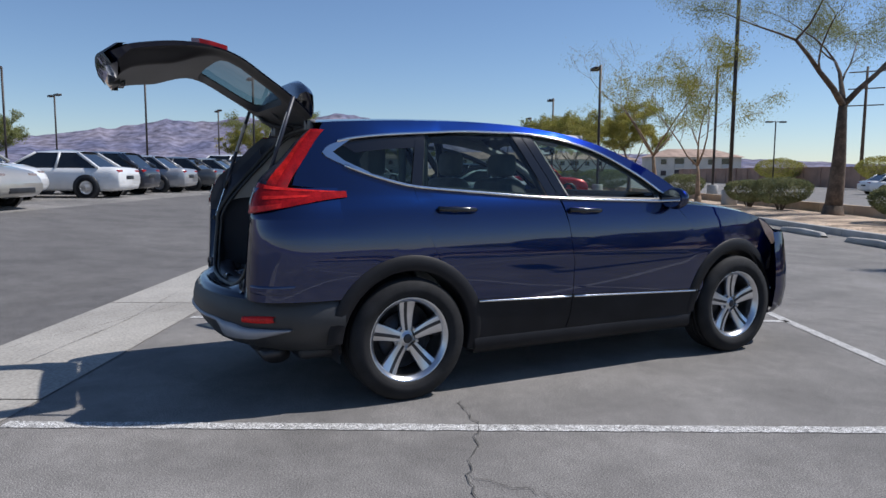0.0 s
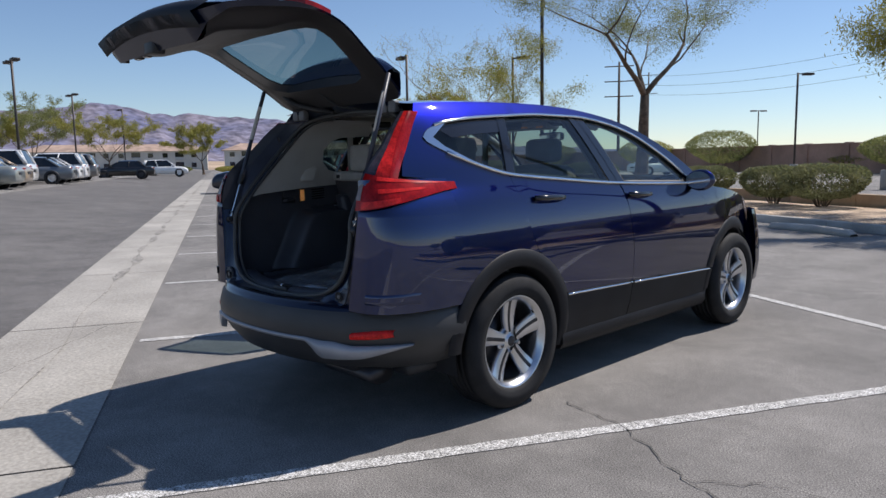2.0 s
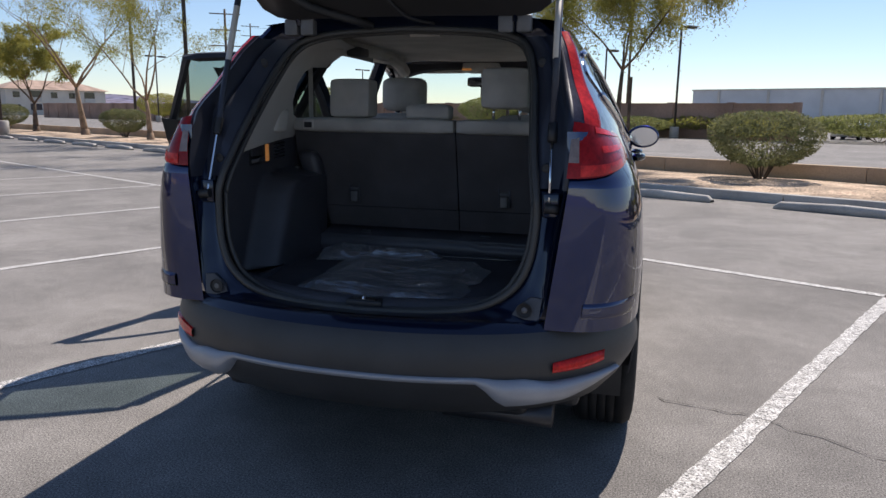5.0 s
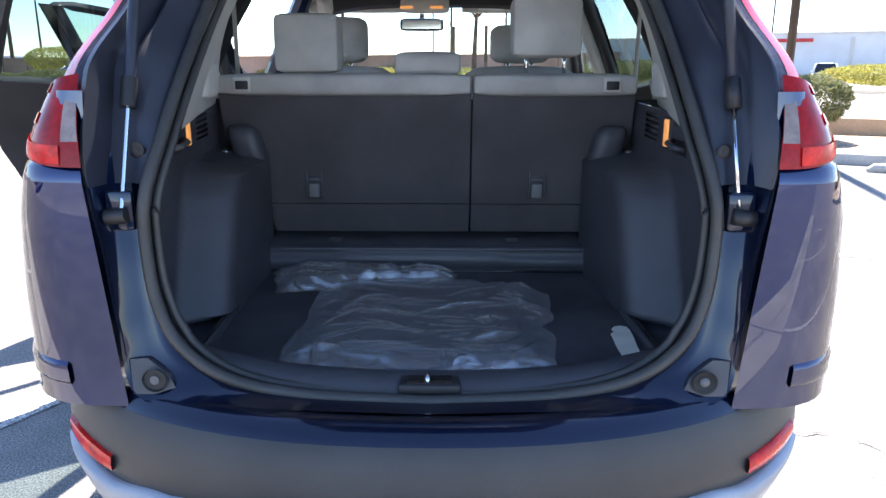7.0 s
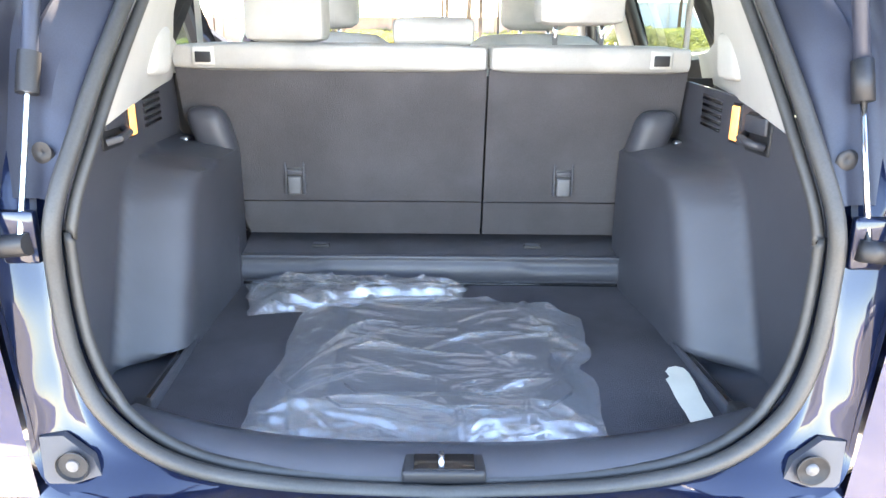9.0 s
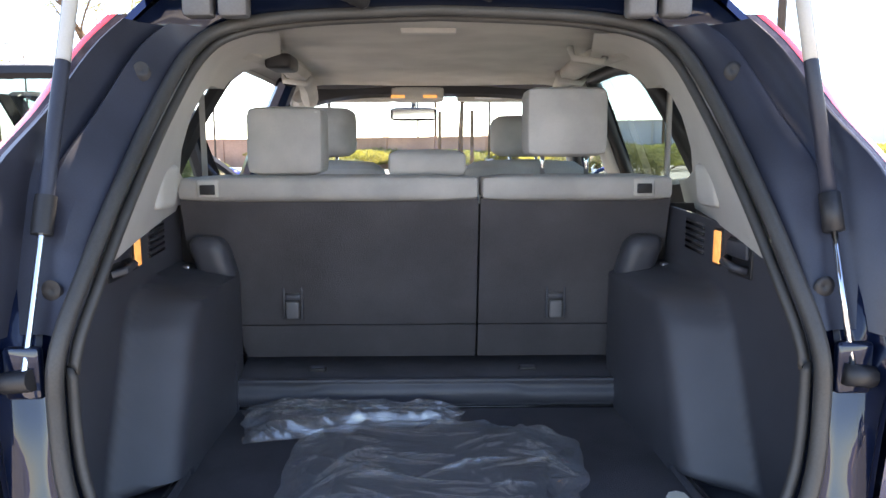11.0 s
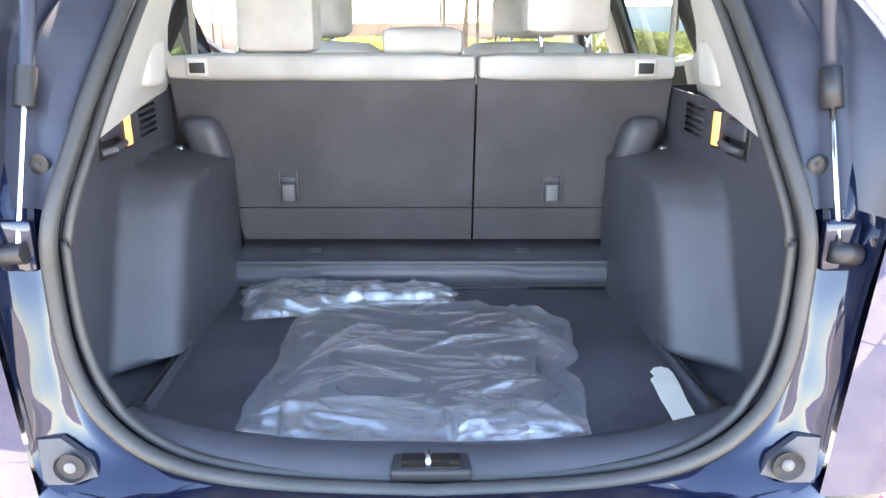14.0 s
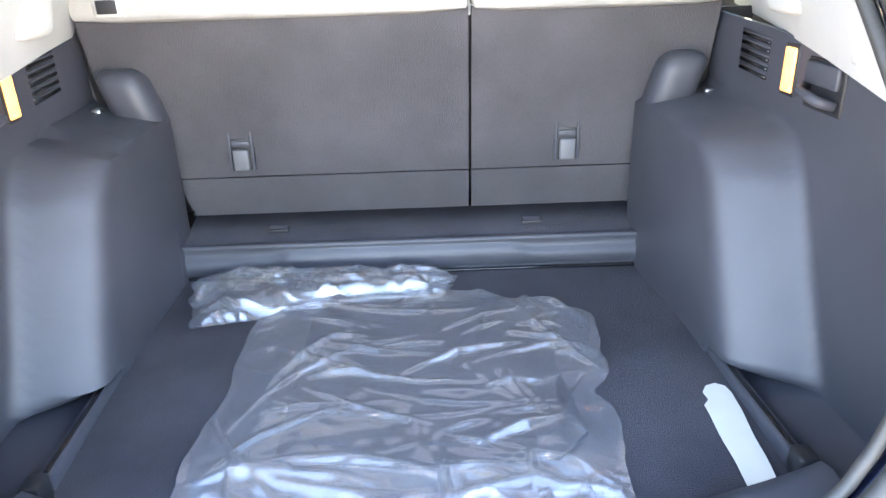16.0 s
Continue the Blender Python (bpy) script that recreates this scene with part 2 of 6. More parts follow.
def thing(name, label, category, at=(0, 0, 0), rz=0.0, group=""):
    ob = new(name)
    ob.matrix_basis = pose(*at, 0, 0, rz)
    ob.empty_display_size = 0.2
    return tagged(ob, label, category, group)


def add_box(bm, x0, x1, y0, y1, z0, z1, bevel=0.0, m=None):
    b = bmesh.new()
    bmesh.ops.create_cube(b, size=1)
    for v in b.verts:
        v.co = Vector(((x0 + x1) / 2 + v.co.x * (x1 - x0), (y0 + y1) / 2 + v.co.y * (y1 - y0), (z0 + z1) / 2 + v.co.z * (z1 - z0)))
    if bevel:
        bmesh.ops.bevel(b, geom=b.edges[:], offset=bevel, segments=2, profile=0.5, affect="EDGES")
    join(bm, b, m)
    return bm


def join(bm, other, m=None):
    """Adds another bmesh, moved by m, and frees it."""
    vs = [bm.verts.new(m @ v.co if m else v.co) for v in other.verts]
    other.verts.index_update()
    for f in other.faces:
        try:
            bm.faces.new([vs[v.index] for v in f.verts])
        except ValueError:
            pass
    other.free()
    return bm


def box(*a, **k):
    return add_box(bmesh.new(), *a, **k)


def tube(points, radius, sides=8, closed=False, flat=1.0):
    """A round bar along points; radius may be a list; flat squeezes it upright."""
    bm = bmesh.new()
    pts = [Vector(p) for p in points]
    rad = radius if isinstance(radius, (list, tuple)) else [radius] * len(pts)
    rings, ref = [], None
    for i, p in enumerate(pts):
        a = pts[i - 1] if (i or closed) else p
        b = pts[(i + 1) % len(pts)] if (i + 1 < len(pts) or closed) else p
        d = (b - a).normalized()
        ref = ref or (Vector((0, 0, 1)) if abs(d.z) < 0.9 else Vector((1, 0, 0)))
        s = d.cross(ref).normalized()
        up = s.cross(d).normalized()
        ref = up
        rings.append([bm.verts.new(p + rad[i] * (math.cos(q) * s + flat * math.sin(q) * up)) for q in (math.tau * k / sides for k in range(sides))])
    n = len(rings)
    for i in range(n if closed else n - 1):
        a, b = rings[i], rings[(i + 1) % n]
        for k in range(sides):
            bm.faces.new((a[k], a[(k + 1) % sides], b[(k + 1) % sides], b[k]))
    if not closed:
        bm.faces.new(rings[0][::-1])
        bm.faces.new(rings[-1])
    return bm


def loft(rows, closed=False, bm=None):
    """A skin over rows of points, all of one length."""
    bm = bm or bmesh.new()
    vs = [[bm.verts.new(p) for p in r] for r in rows]
    for a, b in zip(vs, vs[1:]):
        n = len(a)
        for k in range(n if closed else n - 1):
            bm.faces.new((a[k], a[(k + 1) % n], b[(k + 1) % n], b[k]))
    return bm


def lathe(profile, steps=32, axis="x"):
    """Turns (along, radius) pairs round the axis."""
    rows = []
    for k in range(steps):
        c, s = math.cos(math.tau * k / steps), math.sin(math.tau * k / steps)
        rows.append([(a, r * c, r * s) if axis == "x" else (r * c, r * s, a) for a, r in profile])
    return loft(rows + [rows[0]])


def patch(outline, place, step=0.04, rim=0.012, inward=(-1, 0, 0), bm=None):
    """A curved sheet: a flat outline filled with a fine net and laid on the surface place(u, v), with its edge turned in."""
    from mathutils.geometry import delaunay_2d_cdt
    dense = []
    for a, b in zip(outline, outline[1:] + outline[:1]):
        k = max(1, round(math.dist(a, b) / step))
        dense += [(a[0] + (b[0] - a[0]) * i / k, a[1] + (b[1] - a[1]) * i / k) for i in range(k)]
    n = len(dense)
    us, vs = [p[0] for p in dense], [p[1] for p in dense]
    inner = []
    arr = np.array(dense)
    for i in range(int((max(us) - min(us)) / step) + 1):
        for j in range(int((max(vs) - min(vs)) / step) + 1):
            q = (min(us) + (i + 0.5) * step, min(vs) + (j + 0.5) * step)
            if np.hypot(arr[:, 0] - q[0], arr[:, 1] - q[1]).min() > step * 0.5:
                inner.append(q)
    co, _, faces, *_ = delaunay_2d_cdt([Vector(p) for p in dense + inner], [(i, (i + 1) % n) for i in range(n)], [], 1, 1e-5)
    bm = bm or bmesh.new()
    made = [bm.verts.new(place(p.x, p.y)) for p in co]
    mine = []
    for f in faces:
        try:
            mine.append(bm.faces.new([made[i] for i in f]))
        except ValueError:
            pass
    if rim:
        off = Vector(inward) * rim
        area = sum(a[0] * b[1] - b[0] * a[1] for a, b in zip(dense, dense[1:] + dense[:1]))
        ring = [Vector(place(*p)) for p in dense]
        for i in range(n):
            a, b = ring[i], ring[(i + 1) % n]
            q = [bm.verts.new(v) for v in (a, b, b + off, a + off)]
            bm.faces.new(q if area < 0 else q[::-1])
    for v in [v for v in made if not v.link_faces]:
        bm.verts.remove(v)
    return bm


def mirrored(bm):
    """The same mesh on the other side of x = 0."""
    other = bm.copy()
    for v in other.verts:
        v.co.x = -v.co.x
    bmesh.ops.reverse_faces(other, faces=other.faces[:])
    return other


# ---- the lot's own axes: s along the stall lines, r across them ----
TURN = 27.0
LOT = Vector((1.45, 1.18, 0))
LU, LV = Vector((math.sin(radians(TURN)), math.cos(radians(TURN)), 0)), Vector((-math.cos(radians(TURN)), math.sin(radians(TURN)), 0))


def lot(s, r, z=0.0):
    return LOT + LU * s + LV * r + Vector((0, 0, z))


def slab(bm, s0, s1, r0, r1, z0, z1, bevel=0.0):
    """A block laid along the lot's axes."""
    m = Matrix.Translation(LOT) @ Matrix((LU, LV, (0, 0, 1))).transposed().to_4x4()
    return add_box(bm, s0, s1, r0, r1, z0, z1, bevel, m)


# ---- the blue car: outer shape ----
car = thing("car", "dark blue compact SUV with its tailgate and driver-side doors open", "car", (0.012, 0, 0))

SIDE = spline([0.15, 0.3, 0.45, 0.6, 0.8, 0.95, 1.05, 1.12, 1.2, 1.26, 1.4, 1.5, 1.58, 1.65],
              [0.80, 0.845, 0.868, 0.882, 0.886, 0.878, 0.862, 0.838, 0.792, 0.768, 0.70, 0.648, 0.595, 0.53])
ROOFEDGE = spline([0.60, 0.8, 1.2, 1.6, 1.9, 2.2, 2.5, 2.9, 3.3], [1.600, 1.615, 1.634, 1.641, 1.632, 1.598, 1.535, 1.375, 1.13])
HOODEDGE = spline([3.1, 3.4, 3.8, 4.05, 4.25, 4.4], [1.115, 1.095, 1.045, 0.99, 0.92, 0.83])


def wide(y, z):
    """Half width of the body at a place along the car and a height."""
    w = SIDE(z)
    if y < 1.0:
        w -= 0.18 * (1.0 - y) ** 2 * min(max((z - 1.0) / 0.22, 0), 1)
    if y > 3.2:
        w -= 0.13 * (y - 3.2) ** 2 + 0.10 * max(0, y - 4.1) ** 2 * 3
    return w


def on_side(y, z):
    return (wide(y, z), y, z)


def arc(cy, cz, r, a0, a1, n=16):
    return [(cy + r * math.cos(radians(a0 + (a1 - a0) * i / n)), cz + r * math.sin(radians(a0 + (a1 - a0) * i / n))) for i in range(n + 1)]


def curve(f, y0, y1, n=12):
    return [(y0 + (y1 - y0) * i / n, f(y0 + (y1 - y0) * i / n)) for i in range(n + 1)]


RW, FW, WZ = 1.05, 3.71, 0.36
WINTOP = spline([0.60, 0.64, 0.75, 1.0, 1.25, 1.6, 1.93, 2.2, 2.47, 2.8, 3.08], [1.425, 1.465, 1.502, 1.535, 1.553, 1.572, 1.572, 1.545, 1.482, 1.325, 1.135])
WINLOW = spline([0.60, 0.66, 0.80, 0.98, 1.12, 1.5, 2.12, 2.6, 3.08], [1.420, 1.385, 1.325, 1.268, 1.238, 1.205, 1.162, 1.145, 1.133])
CGAP = [(1.115, 1.236), (1.135, 1.12), (1.17, 0.97), (1.235, 0.82)]
BGAP = [(2.125, 1.160), (2.165, 1.0), (2.205, 0.75), (2.20, 0.5), (2.155, 0.29)]
FGAP = [(3.08, 1.125), (3.22, 0.98), (3.36, 0.72), (3.37, 0.52), (3.27, 0.29)]


def rear_corner(z):
    """Plan of the body's rear corner at a height: inner edge, outer end and roundness."""
    f = min(max((z - 0.62) / 0.47, 0), 1)
    xi = 0.592 + 0.058 * f
    yi = 0.175 + 0.03 * f
    return xi, yi, wide(0.66, z), 0.66


def corner_row(z, n=14, power=3.0, grow=0.0):
    xi, yi, xo, yo = rear_corner(z)
    row = []
    for i in range(n + 1):
        a = math.pi / 2 * i / n
        g = grow * (1 - min(1, i / n / 0.8) ** 2)
        row.append((xi + (xo - xi) * math.sin(a) ** (2 / power) + g, yo - (yo - yi + g) * math.cos(a) ** (2 / power), z))
    return row


def side_part(name, outline, material, parent, label="", side=1, rim=0.02, step=0.045):
    bm = patch(outline, on_side, step, rim)
    if side < 0:
        bm = mirrored(bm)
    return part(name, bm, material, parent, label)


# rear quarter, one each side, with the roof rail above the windows
for side in (1, -1):
    top = curve(ROOFEDGE, 0.645, 3.22, 26)
    hole = curve(WINTOP, 3.08, 0.60, 34)[1:] + curve(WINLOW, 0.62, 1.115, 10)
    q = [(0.66, 0.60), (0.66, 1.212), (0.60, 1.226), (0.42, 1.245), (0.435, 1.29), (0.545, 1.48), (0.61, 1.555)] + top + [(3.10, 1.125)] + hole + CGAP[1:] + arc(RW, WZ, 0.488, 68, 155, 14)
    bm = patch(q, on_side, 0.045, 0.02)
    loft([corner_row(0.625 + 0.44 * i / 12) for i in range(13)], bm=bm)
    loft([corner_row(z, grow=-g_) for z, g_ in ((1.065, 0), (1.092, 0.002), (1.102, 0.010), (1.14, 0.012), (1.19, 0.014), (1.232, 0.016))], bm=bm)
    bm.normal_update()
    if side < 0:
        bm = mirrored(bm)
    quarter = part("quarter_panel", bm, PAINT, car)
    # a flat pad pressed into the rear corner, where the tailgate's reflector sits
    rows = []
    for i in range(7):
        z = 0.665 + 0.05 * i / 6
        rows.append([Vector(p) + Vector((0.002, -0.006 if 0 < i < 6 else 0.002, 0)) for p in corner_row(z, 14)[2:11]])
    b = loft(rows)
    part("pressed_pad", b if side > 0 else mirrored(b), PAINT, car)
    # fender
    f = [(3.08, 1.12)] + curve(HOODEDGE, 3.12, 4.12, 10) + [(4.22, 0.86), (4.26, 0.70), (4.24, 0.58)] + arc(FW, WZ, 0.488, 26, 157, 18) + FGAP[::-1][1:-1]
    side_part("fender", f, PAINT, car, side=side)
    # dark cladding lips round the wheels
    for cy in (RW, FW):
        rows = []
        for a in [(-22 if cy == FW else -14) + (205 if cy == FW else 192) * i / 30 for i in range(31)]:
            c, s = math.cos(radians(a)), math.sin(radians(a))
            row = []
            for r, out in ((0.493, 0.0), (0.489, 0.006), (0.45, 0.009), (0.408, 0.008), (0.402, 0.0), (0.398, -0.08)):
                y, z = cy + r * c, max(0.2, WZ + r * s)
                row.append((wide(y, min(z, 0.9)) + out, y, z))
            rows.append(row)
        b = loft(rows)
        part("wheel_arch_trim", b if side > 0 else mirrored(b), CLAD, car, "dark grey plastic wheel arch lip")
        # wheel well lining
        rows = []
        for a in range(-15, 196, 10):
            c, s = math.cos(radians(a)), math.sin(radians(a))
            rows.append([(x, cy + 0.42 * c, WZ + 0.42 * s) for x in (0.84, 0.52)])
        b = loft(rows)
        part("wheel_well", b if side > 0 else mirrored(b), BLACK, car)
    # sill with its bright strip
    rows = []
    for i in range(13):
        y = 1.49 + (3.27 - 1.49) * i / 12
        rows.append([(wide(y, 0.3) + o, y, z) for o, z in ((0.0, 0.335), (0.012, 0.32), (0.012, 0.26), (-0.01, 0.225), (-0.12, 0.215))])
    b = loft(rows)
    part("sill_trim", b if side > 0 else mirrored(b), CLAD, car)


def door(front, side):
    """A side door with its skin, lower cladding, glass, frame, handle and inner trim."""
    base = new("front_door" if front else "rear_door")
    base.parent = car
    if front:
        low = curve(WINLOW, 2.135, 3.06, 10) + FGAP[1:] + BGAP[::-1][:-1]
        low = [(min(y + 0.004, 9) if (y, z) in BGAP else y, z) for y, z in low]
        pane = curve(WINTOP, 2.03, 3.0, 14) + curve(WINLOW, 2.98, 2.205, 8) + [(2.12, 1.36)]
        pil = [(1.955, WINTOP(1.955) - 0.004), (2.03, WINTOP(2.03) - 0.004), (2.205, 1.165), (2.135, 1.168)]
        trim = [(2.20, 0.545), (3.34, 0.505), (3.31, 0.40), (3.27, 0.29), (2.165, 0.29), (2.195, 0.42)]
        hy, hz = 2.30, 1.085
    else:
        low = curve(WINLOW, 1.118, 2.118, 12) + BGAP[1:] + [(1.50, 0.29)] + arc(RW, WZ, 0.49, 8, 67, 8) + CGAP[::-1][1:-1]
        pane = curve(WINTOP, 1.27, 1.875, 10) + [(1.98, 1.36), (2.045, 1.172)] + curve(WINLOW, 2.03, 1.175, 8)
        pil = [(1.88, WINTOP(1.88) - 0.004), (1.948, WINTOP(1.948) - 0.004), (2.128, 1.168), (2.05, 1.172)]
        trim = [(1.49, 0.565), (2.195, 0.545), (2.19, 0.42), (2.155, 0.29), (1.50, 0.29), (1.525, 0.42)]
        hy, hz = 1.365, 1.105
    side_part("door_skin", low, PAINT, base, side=side)

    def proud(d):
        return lambda y, z: (wide(y, z) + d, y, z)
    b = patch(trim, proud(0.007), 0.06, 0.012)
    part("door_cladding", b if side > 0 else mirrored(b), CLAD, base, "dark grey lower door cladding")
    y0, y1 = trim[0][0], trim[1][0]
    z0, z1 = trim[0][1], trim[1][1]
    b = tube([(wide(y0 + (y1 - y0) * i / 12, 0.53) + 0.011, y0 + 0.01 + (y1 - y0 - 0.02) * i / 12, z0 + (z1 - z0) * i / 12 - 0.012) for i in range(13)], 0.0075, 6)
    part("bright_strip", b if side > 0 else mirrored(b), CHROME, base, "thin chrome strip along the cladding")
    b = patch(pane, proud(-0.012), 0.07, 0.0)
    glass_ob = part("window_pane", b if side > 0 else mirrored(b), GLASS_SIDE if front else GLASS_TINT, base, "tinted green side glass")
    glass_ob.visible_shadow = not front
    b = patch(pil, proud(-0.006), 0.07, 0.02)
    part("pillar_cover", b if side > 0 else mirrored(b), GLOSSBLACK, base, "gloss black pillar cover")
    # handle: a bowed bar over a dark cup
    hx = wide(hy, hz)
    b = tube([(hx + o, hy + d, hz + e) for d, o, e in ((-0.125, 0.006, 0.004), (-0.10, 0.028, 0.004), (-0.03, 0.036, 0.002), (0.06, 0.036, 0), (0.105, 0.028, -0.002), (0.125, 0.006, -0.004))], 0.015, 8, flat=1.05)
    handle = part("door_handle", b if side > 0 else mirrored(b), GLOSSBLACK, base, "dark bowed door handle")
    b = bmesh.new()
    bmesh.ops.create_uvsphere(b, u_segments=14, v_segments=8, radius=1)
    for v in b.verts:
        v.co = Vector((hx - 0.012 + v.co.x * 0.02, hy - 0.01 + v.co.y * 0.075, hz - 0.012 + v.co.z * 0.032))
    part("handle_cup", b if side > 0 else mirrored(b), JAMB, base)
    # inner trim panel
    ins = [(y, z) for y, z in low]

    def inside(y, z):
        return (wide(y, z) - 0.075 - 0.015 * math.sin(6 * z), y, z)
    b = patch(ins, inside, 0.08, 0.05, (1, 0, 0))
    part("inner_trim", b if side > 0 else mirrored(b), BLACK, base, "black inner door trim")
    b = tube([(wide(y, z) - 0.035, y, z) for y, z in pane], 0.024, 6, closed=True)
    part("window_frame", b if side > 0 else mirrored(b), BLACK, base)
    cy = sum(p[0] for p in low) / len(low)
    b = box(wide(cy, 0.85) - 0.13, wide(cy, 0.85) - 0.07, cy - 0.24, cy + 0.2, 0.86, 0.91, bevel=0.015)
    part("armrest", b if side > 0 else mirrored(b), TRIMGREY, base, "grey padded armrest")
    if front:
        # mirror on the door
        b = bmesh.new()
        bmesh.ops.create_uvsphere(b, u_segments=18, v_segments=12, radius=1)
        for v in b.verts:
            c = v.co
            v.co = Vector((0.915 + c.x * 0.105, 3.02 + c.y * (0.085 if c.y > 0 else 0.035), 1.155 + c.z * 0.075))
        mir = part("side_mirror", b if side > 0 else mirrored(b), PAINT, base, "dark blue door mirror")
        b = bmesh.new()
        bmesh.ops.create_circle(b, cap_ends=True, segments=20, radius=1)
        for v in b.verts:
            v.co = Vector((0.917 + v.co.x * 0.088, 2.982, 1.155 + v.co.y * 0.06))
        part("mirror_glass", b if side > 0 else mirrored(b), CHROME, mir, "mirror glass")
        b = tube([(wide(3.0, 1.13) - 0.01, 3.03, 1.125), (0.87, 3.03, 1.13)], 0.025, 8)
        part("mirror_arm", b if side > 0 else mirrored(b), GLOSSBLACK, mir)
    return base


for front in (True, False):
    door(front, 1)
    d = door(front, -1)
    hinge = Vector((-0.86, 3.30 if front else 2.13, 0))
    swing = 60
    d.matrix_basis = Matrix.Translation(hinge) @ pose(0, 0, 0, 0, 0, -swing) @ Matrix.Translation(-hinge)

for side in (1, -1):
    # quarter glass with its black divider, and the bright band round all the side windows
    qg = curve(WINTOP, 0.64, 1.195, 12) + [(1.10, WINLOW(1.10))] + curve(WINLOW, 1.07, 0.66, 8)
    b = patch(qg, lambda y, z: (wide(y, z) - 0.012, y, z), 0.06, 0)
    o = part("quarter_window", b if side > 0 else mirrored(b), GLASS_TINT, car, "tinted rear quarter glass")
    # Added black band under the glass's top edge; keeps a sun spot off the trim.
    b = patch([(y, z - 0.002) for y, z in curve(WINTOP, 0.70, 1.20, 12)] + [(y, z - 0.082) for y, z in curve(WINTOP, 1.20, 0.80, 12)], lambda y, z: (wide(y, z) - 0.009, y, z), 0.05, 0)
    part("dark_glass_band", b if side > 0 else mirrored(b), GLOSSBLACK, car, "black band added on the quarter glass to block the sun")
    b = patch([(1.20, WINTOP(1.2) - 0.003), (1.265, WINTOP(1.265) - 0.003), (1.17, WINLOW(1.17) + 0.003), (1.105, WINLOW(1.105) + 0.003)], lambda y, z: (wide(y, z) - 0.006, y, z), 0.06, 0.02)
    part("divider_post", b if side > 0 else mirrored(b), GLOSSBLACK, car)
    loop = curve(WINTOP, 0.70, 3.05, 40)
    b = tube([(wide(y, z) + 0.004, y, z + 0.004) for y, z in loop], 0.0095, 6)
    low = curve(WINLOW, 0.72, 3.05, 40)
    join(b, tube([(wide(y, z) + 0.006, y, z) for y, z in low], 0.0105, 6))
    # broad bright tip behind the quarter glass
    tip = curve(WINTOP, 0.605, 0.78, 8) + [(0.70, 1.455), (0.665, 1.432), (0.72, 1.385), (0.86, 1.318)] + curve(WINLOW, 0.86, 0.62, 8)
    patch(tip, lambda y, z: (wide(y, z) + 0.006, y, z), 0.03, 0.012, bm=b)
    part("window_bright_trim", b if side > 0 else mirrored(b), CHROME, car, "chrome band round the side windows")

# roof, hood, windscreen
rows = []
for i in range(33):
    y = 0.60 + (2.42 - 0.60) * i / 32
    e = ROOFEDGE(y)
    w = wide(y, e)
    rows.append([(w * k / 10, y, e + 0.036 * (1 - (k / 10) ** 2)) for k in range(-10, 11)])
part("roof", loft(rows), PAINT, car)
rows = []
for i in range(12):
    f = i / 11
    y = 2.42 + (3.22 - 2.42) * f
    e = ROOFEDGE(y)
    w = wide(y, e) - 0.02
    rows.append([(w * k / 10, y + 0.14 * f * (1 - (k / 10) ** 2), e + 0.036 * (1 - (k / 10) ** 2) * (1 - 0.5 * f)) for k in range(-10, 11)])
o = part("windscreen", loft(rows), GLASS_CLEAR, car, "clear windscreen glass")
o.visible_shadow = False
rows = []
for i in range(18):
    y = 3.10 + (4.42 - 3.10) * i / 17
    e = HOODEDGE(y)
    w = wide(min(y, 4.3), e) - 0.02
    rows.append([(w * k / 10, y + 0.16 * (1 - (k / 10) ** 2) * (i / 17), e + 0.05 * (1 - (k / 10) ** 2) ** 0.6) for k in range(-10, 11)])
part("hood", loft(rows), PAINT, car)


def nose_row(z, back, n=18):
    row = []
    for i in range(-n, n + 1):
        a = math.pi / 2 * i / n
        s = math.copysign(abs(math.sin(a)) ** 0.85, a)
        row.append(((0.865 - back) * s, 4.16 + (0.44 - back) * abs(math.cos(a)) ** 0.85, z))
    return row


part("front_bumper", loft([nose_row(z, b) for z, b in ((0.24, 0.08), (0.30, 0.02), (0.45, 0.0), (0.60, 0.005), (0.72, 0.02), (0.80, 0.03), (0.88, 0.05))]), PAINT, car)
part("grille", loft([[(x, y + 0.012, z) for x, y, z in nose_row(z, b)[12:25]] for z, b in ((0.62, 0.005), (0.70, 0.016), (0.78, 0.026), (0.86, 0.042))]), GLOSSBLACK, car, "dark grille")
for side in (1, -1):
    b = patch([(4.02, 0.99), (4.14, 0.945), (4.30, 0.86), (4.36, 0.78), (4.24, 0.78), (4.12, 0.87)], lambda y, z: (wide(y, z) + 0.004, y, z), 0.04, 0.03)
    part("headlight", b if side > 0 else mirrored(b), PINKLENS, car, "clear headlight lens")

# rear bumper


def bump_row(z, inset, n=22, lift=0.0, a0=-1.0, a1=1.0):
    row = []
    for i in range(n + 1):
        a = math.pi / 2 * (a0 + (a1 - a0) * i / n)
        x = (0.888 - inset) * math.copysign(abs(math.sin(a)) ** (2 / 2.25), a)
        y = 0.66 - (0.66 - inset) * abs(math.cos(a)) ** (2 / 2.25)
        row.append((x, y, z + lift * (abs(x) / 0.9) ** 2))
    return row


part("bumper_cover", loft([bump_row(z, i, 40, 0.0) for z, i in ((0.648, 0.10), (0.655, 0.07), (0.648, 0.045), (0.62, 0.028))]), JAMB, car, "blue upper bumper edge")
bumper = part("rear_bumper", loft([bump_row(z, i, 40) for z, i in ((0.621, 0.0275), (0.60, 0.014), (0.55, 0.002), (0.50, 0.0), (0.46, 0.015), (0.40, 0.05), (0.34, 0.10), (0.31, 0.18))]), CLADR, car, "dark grey textured rear bumper")


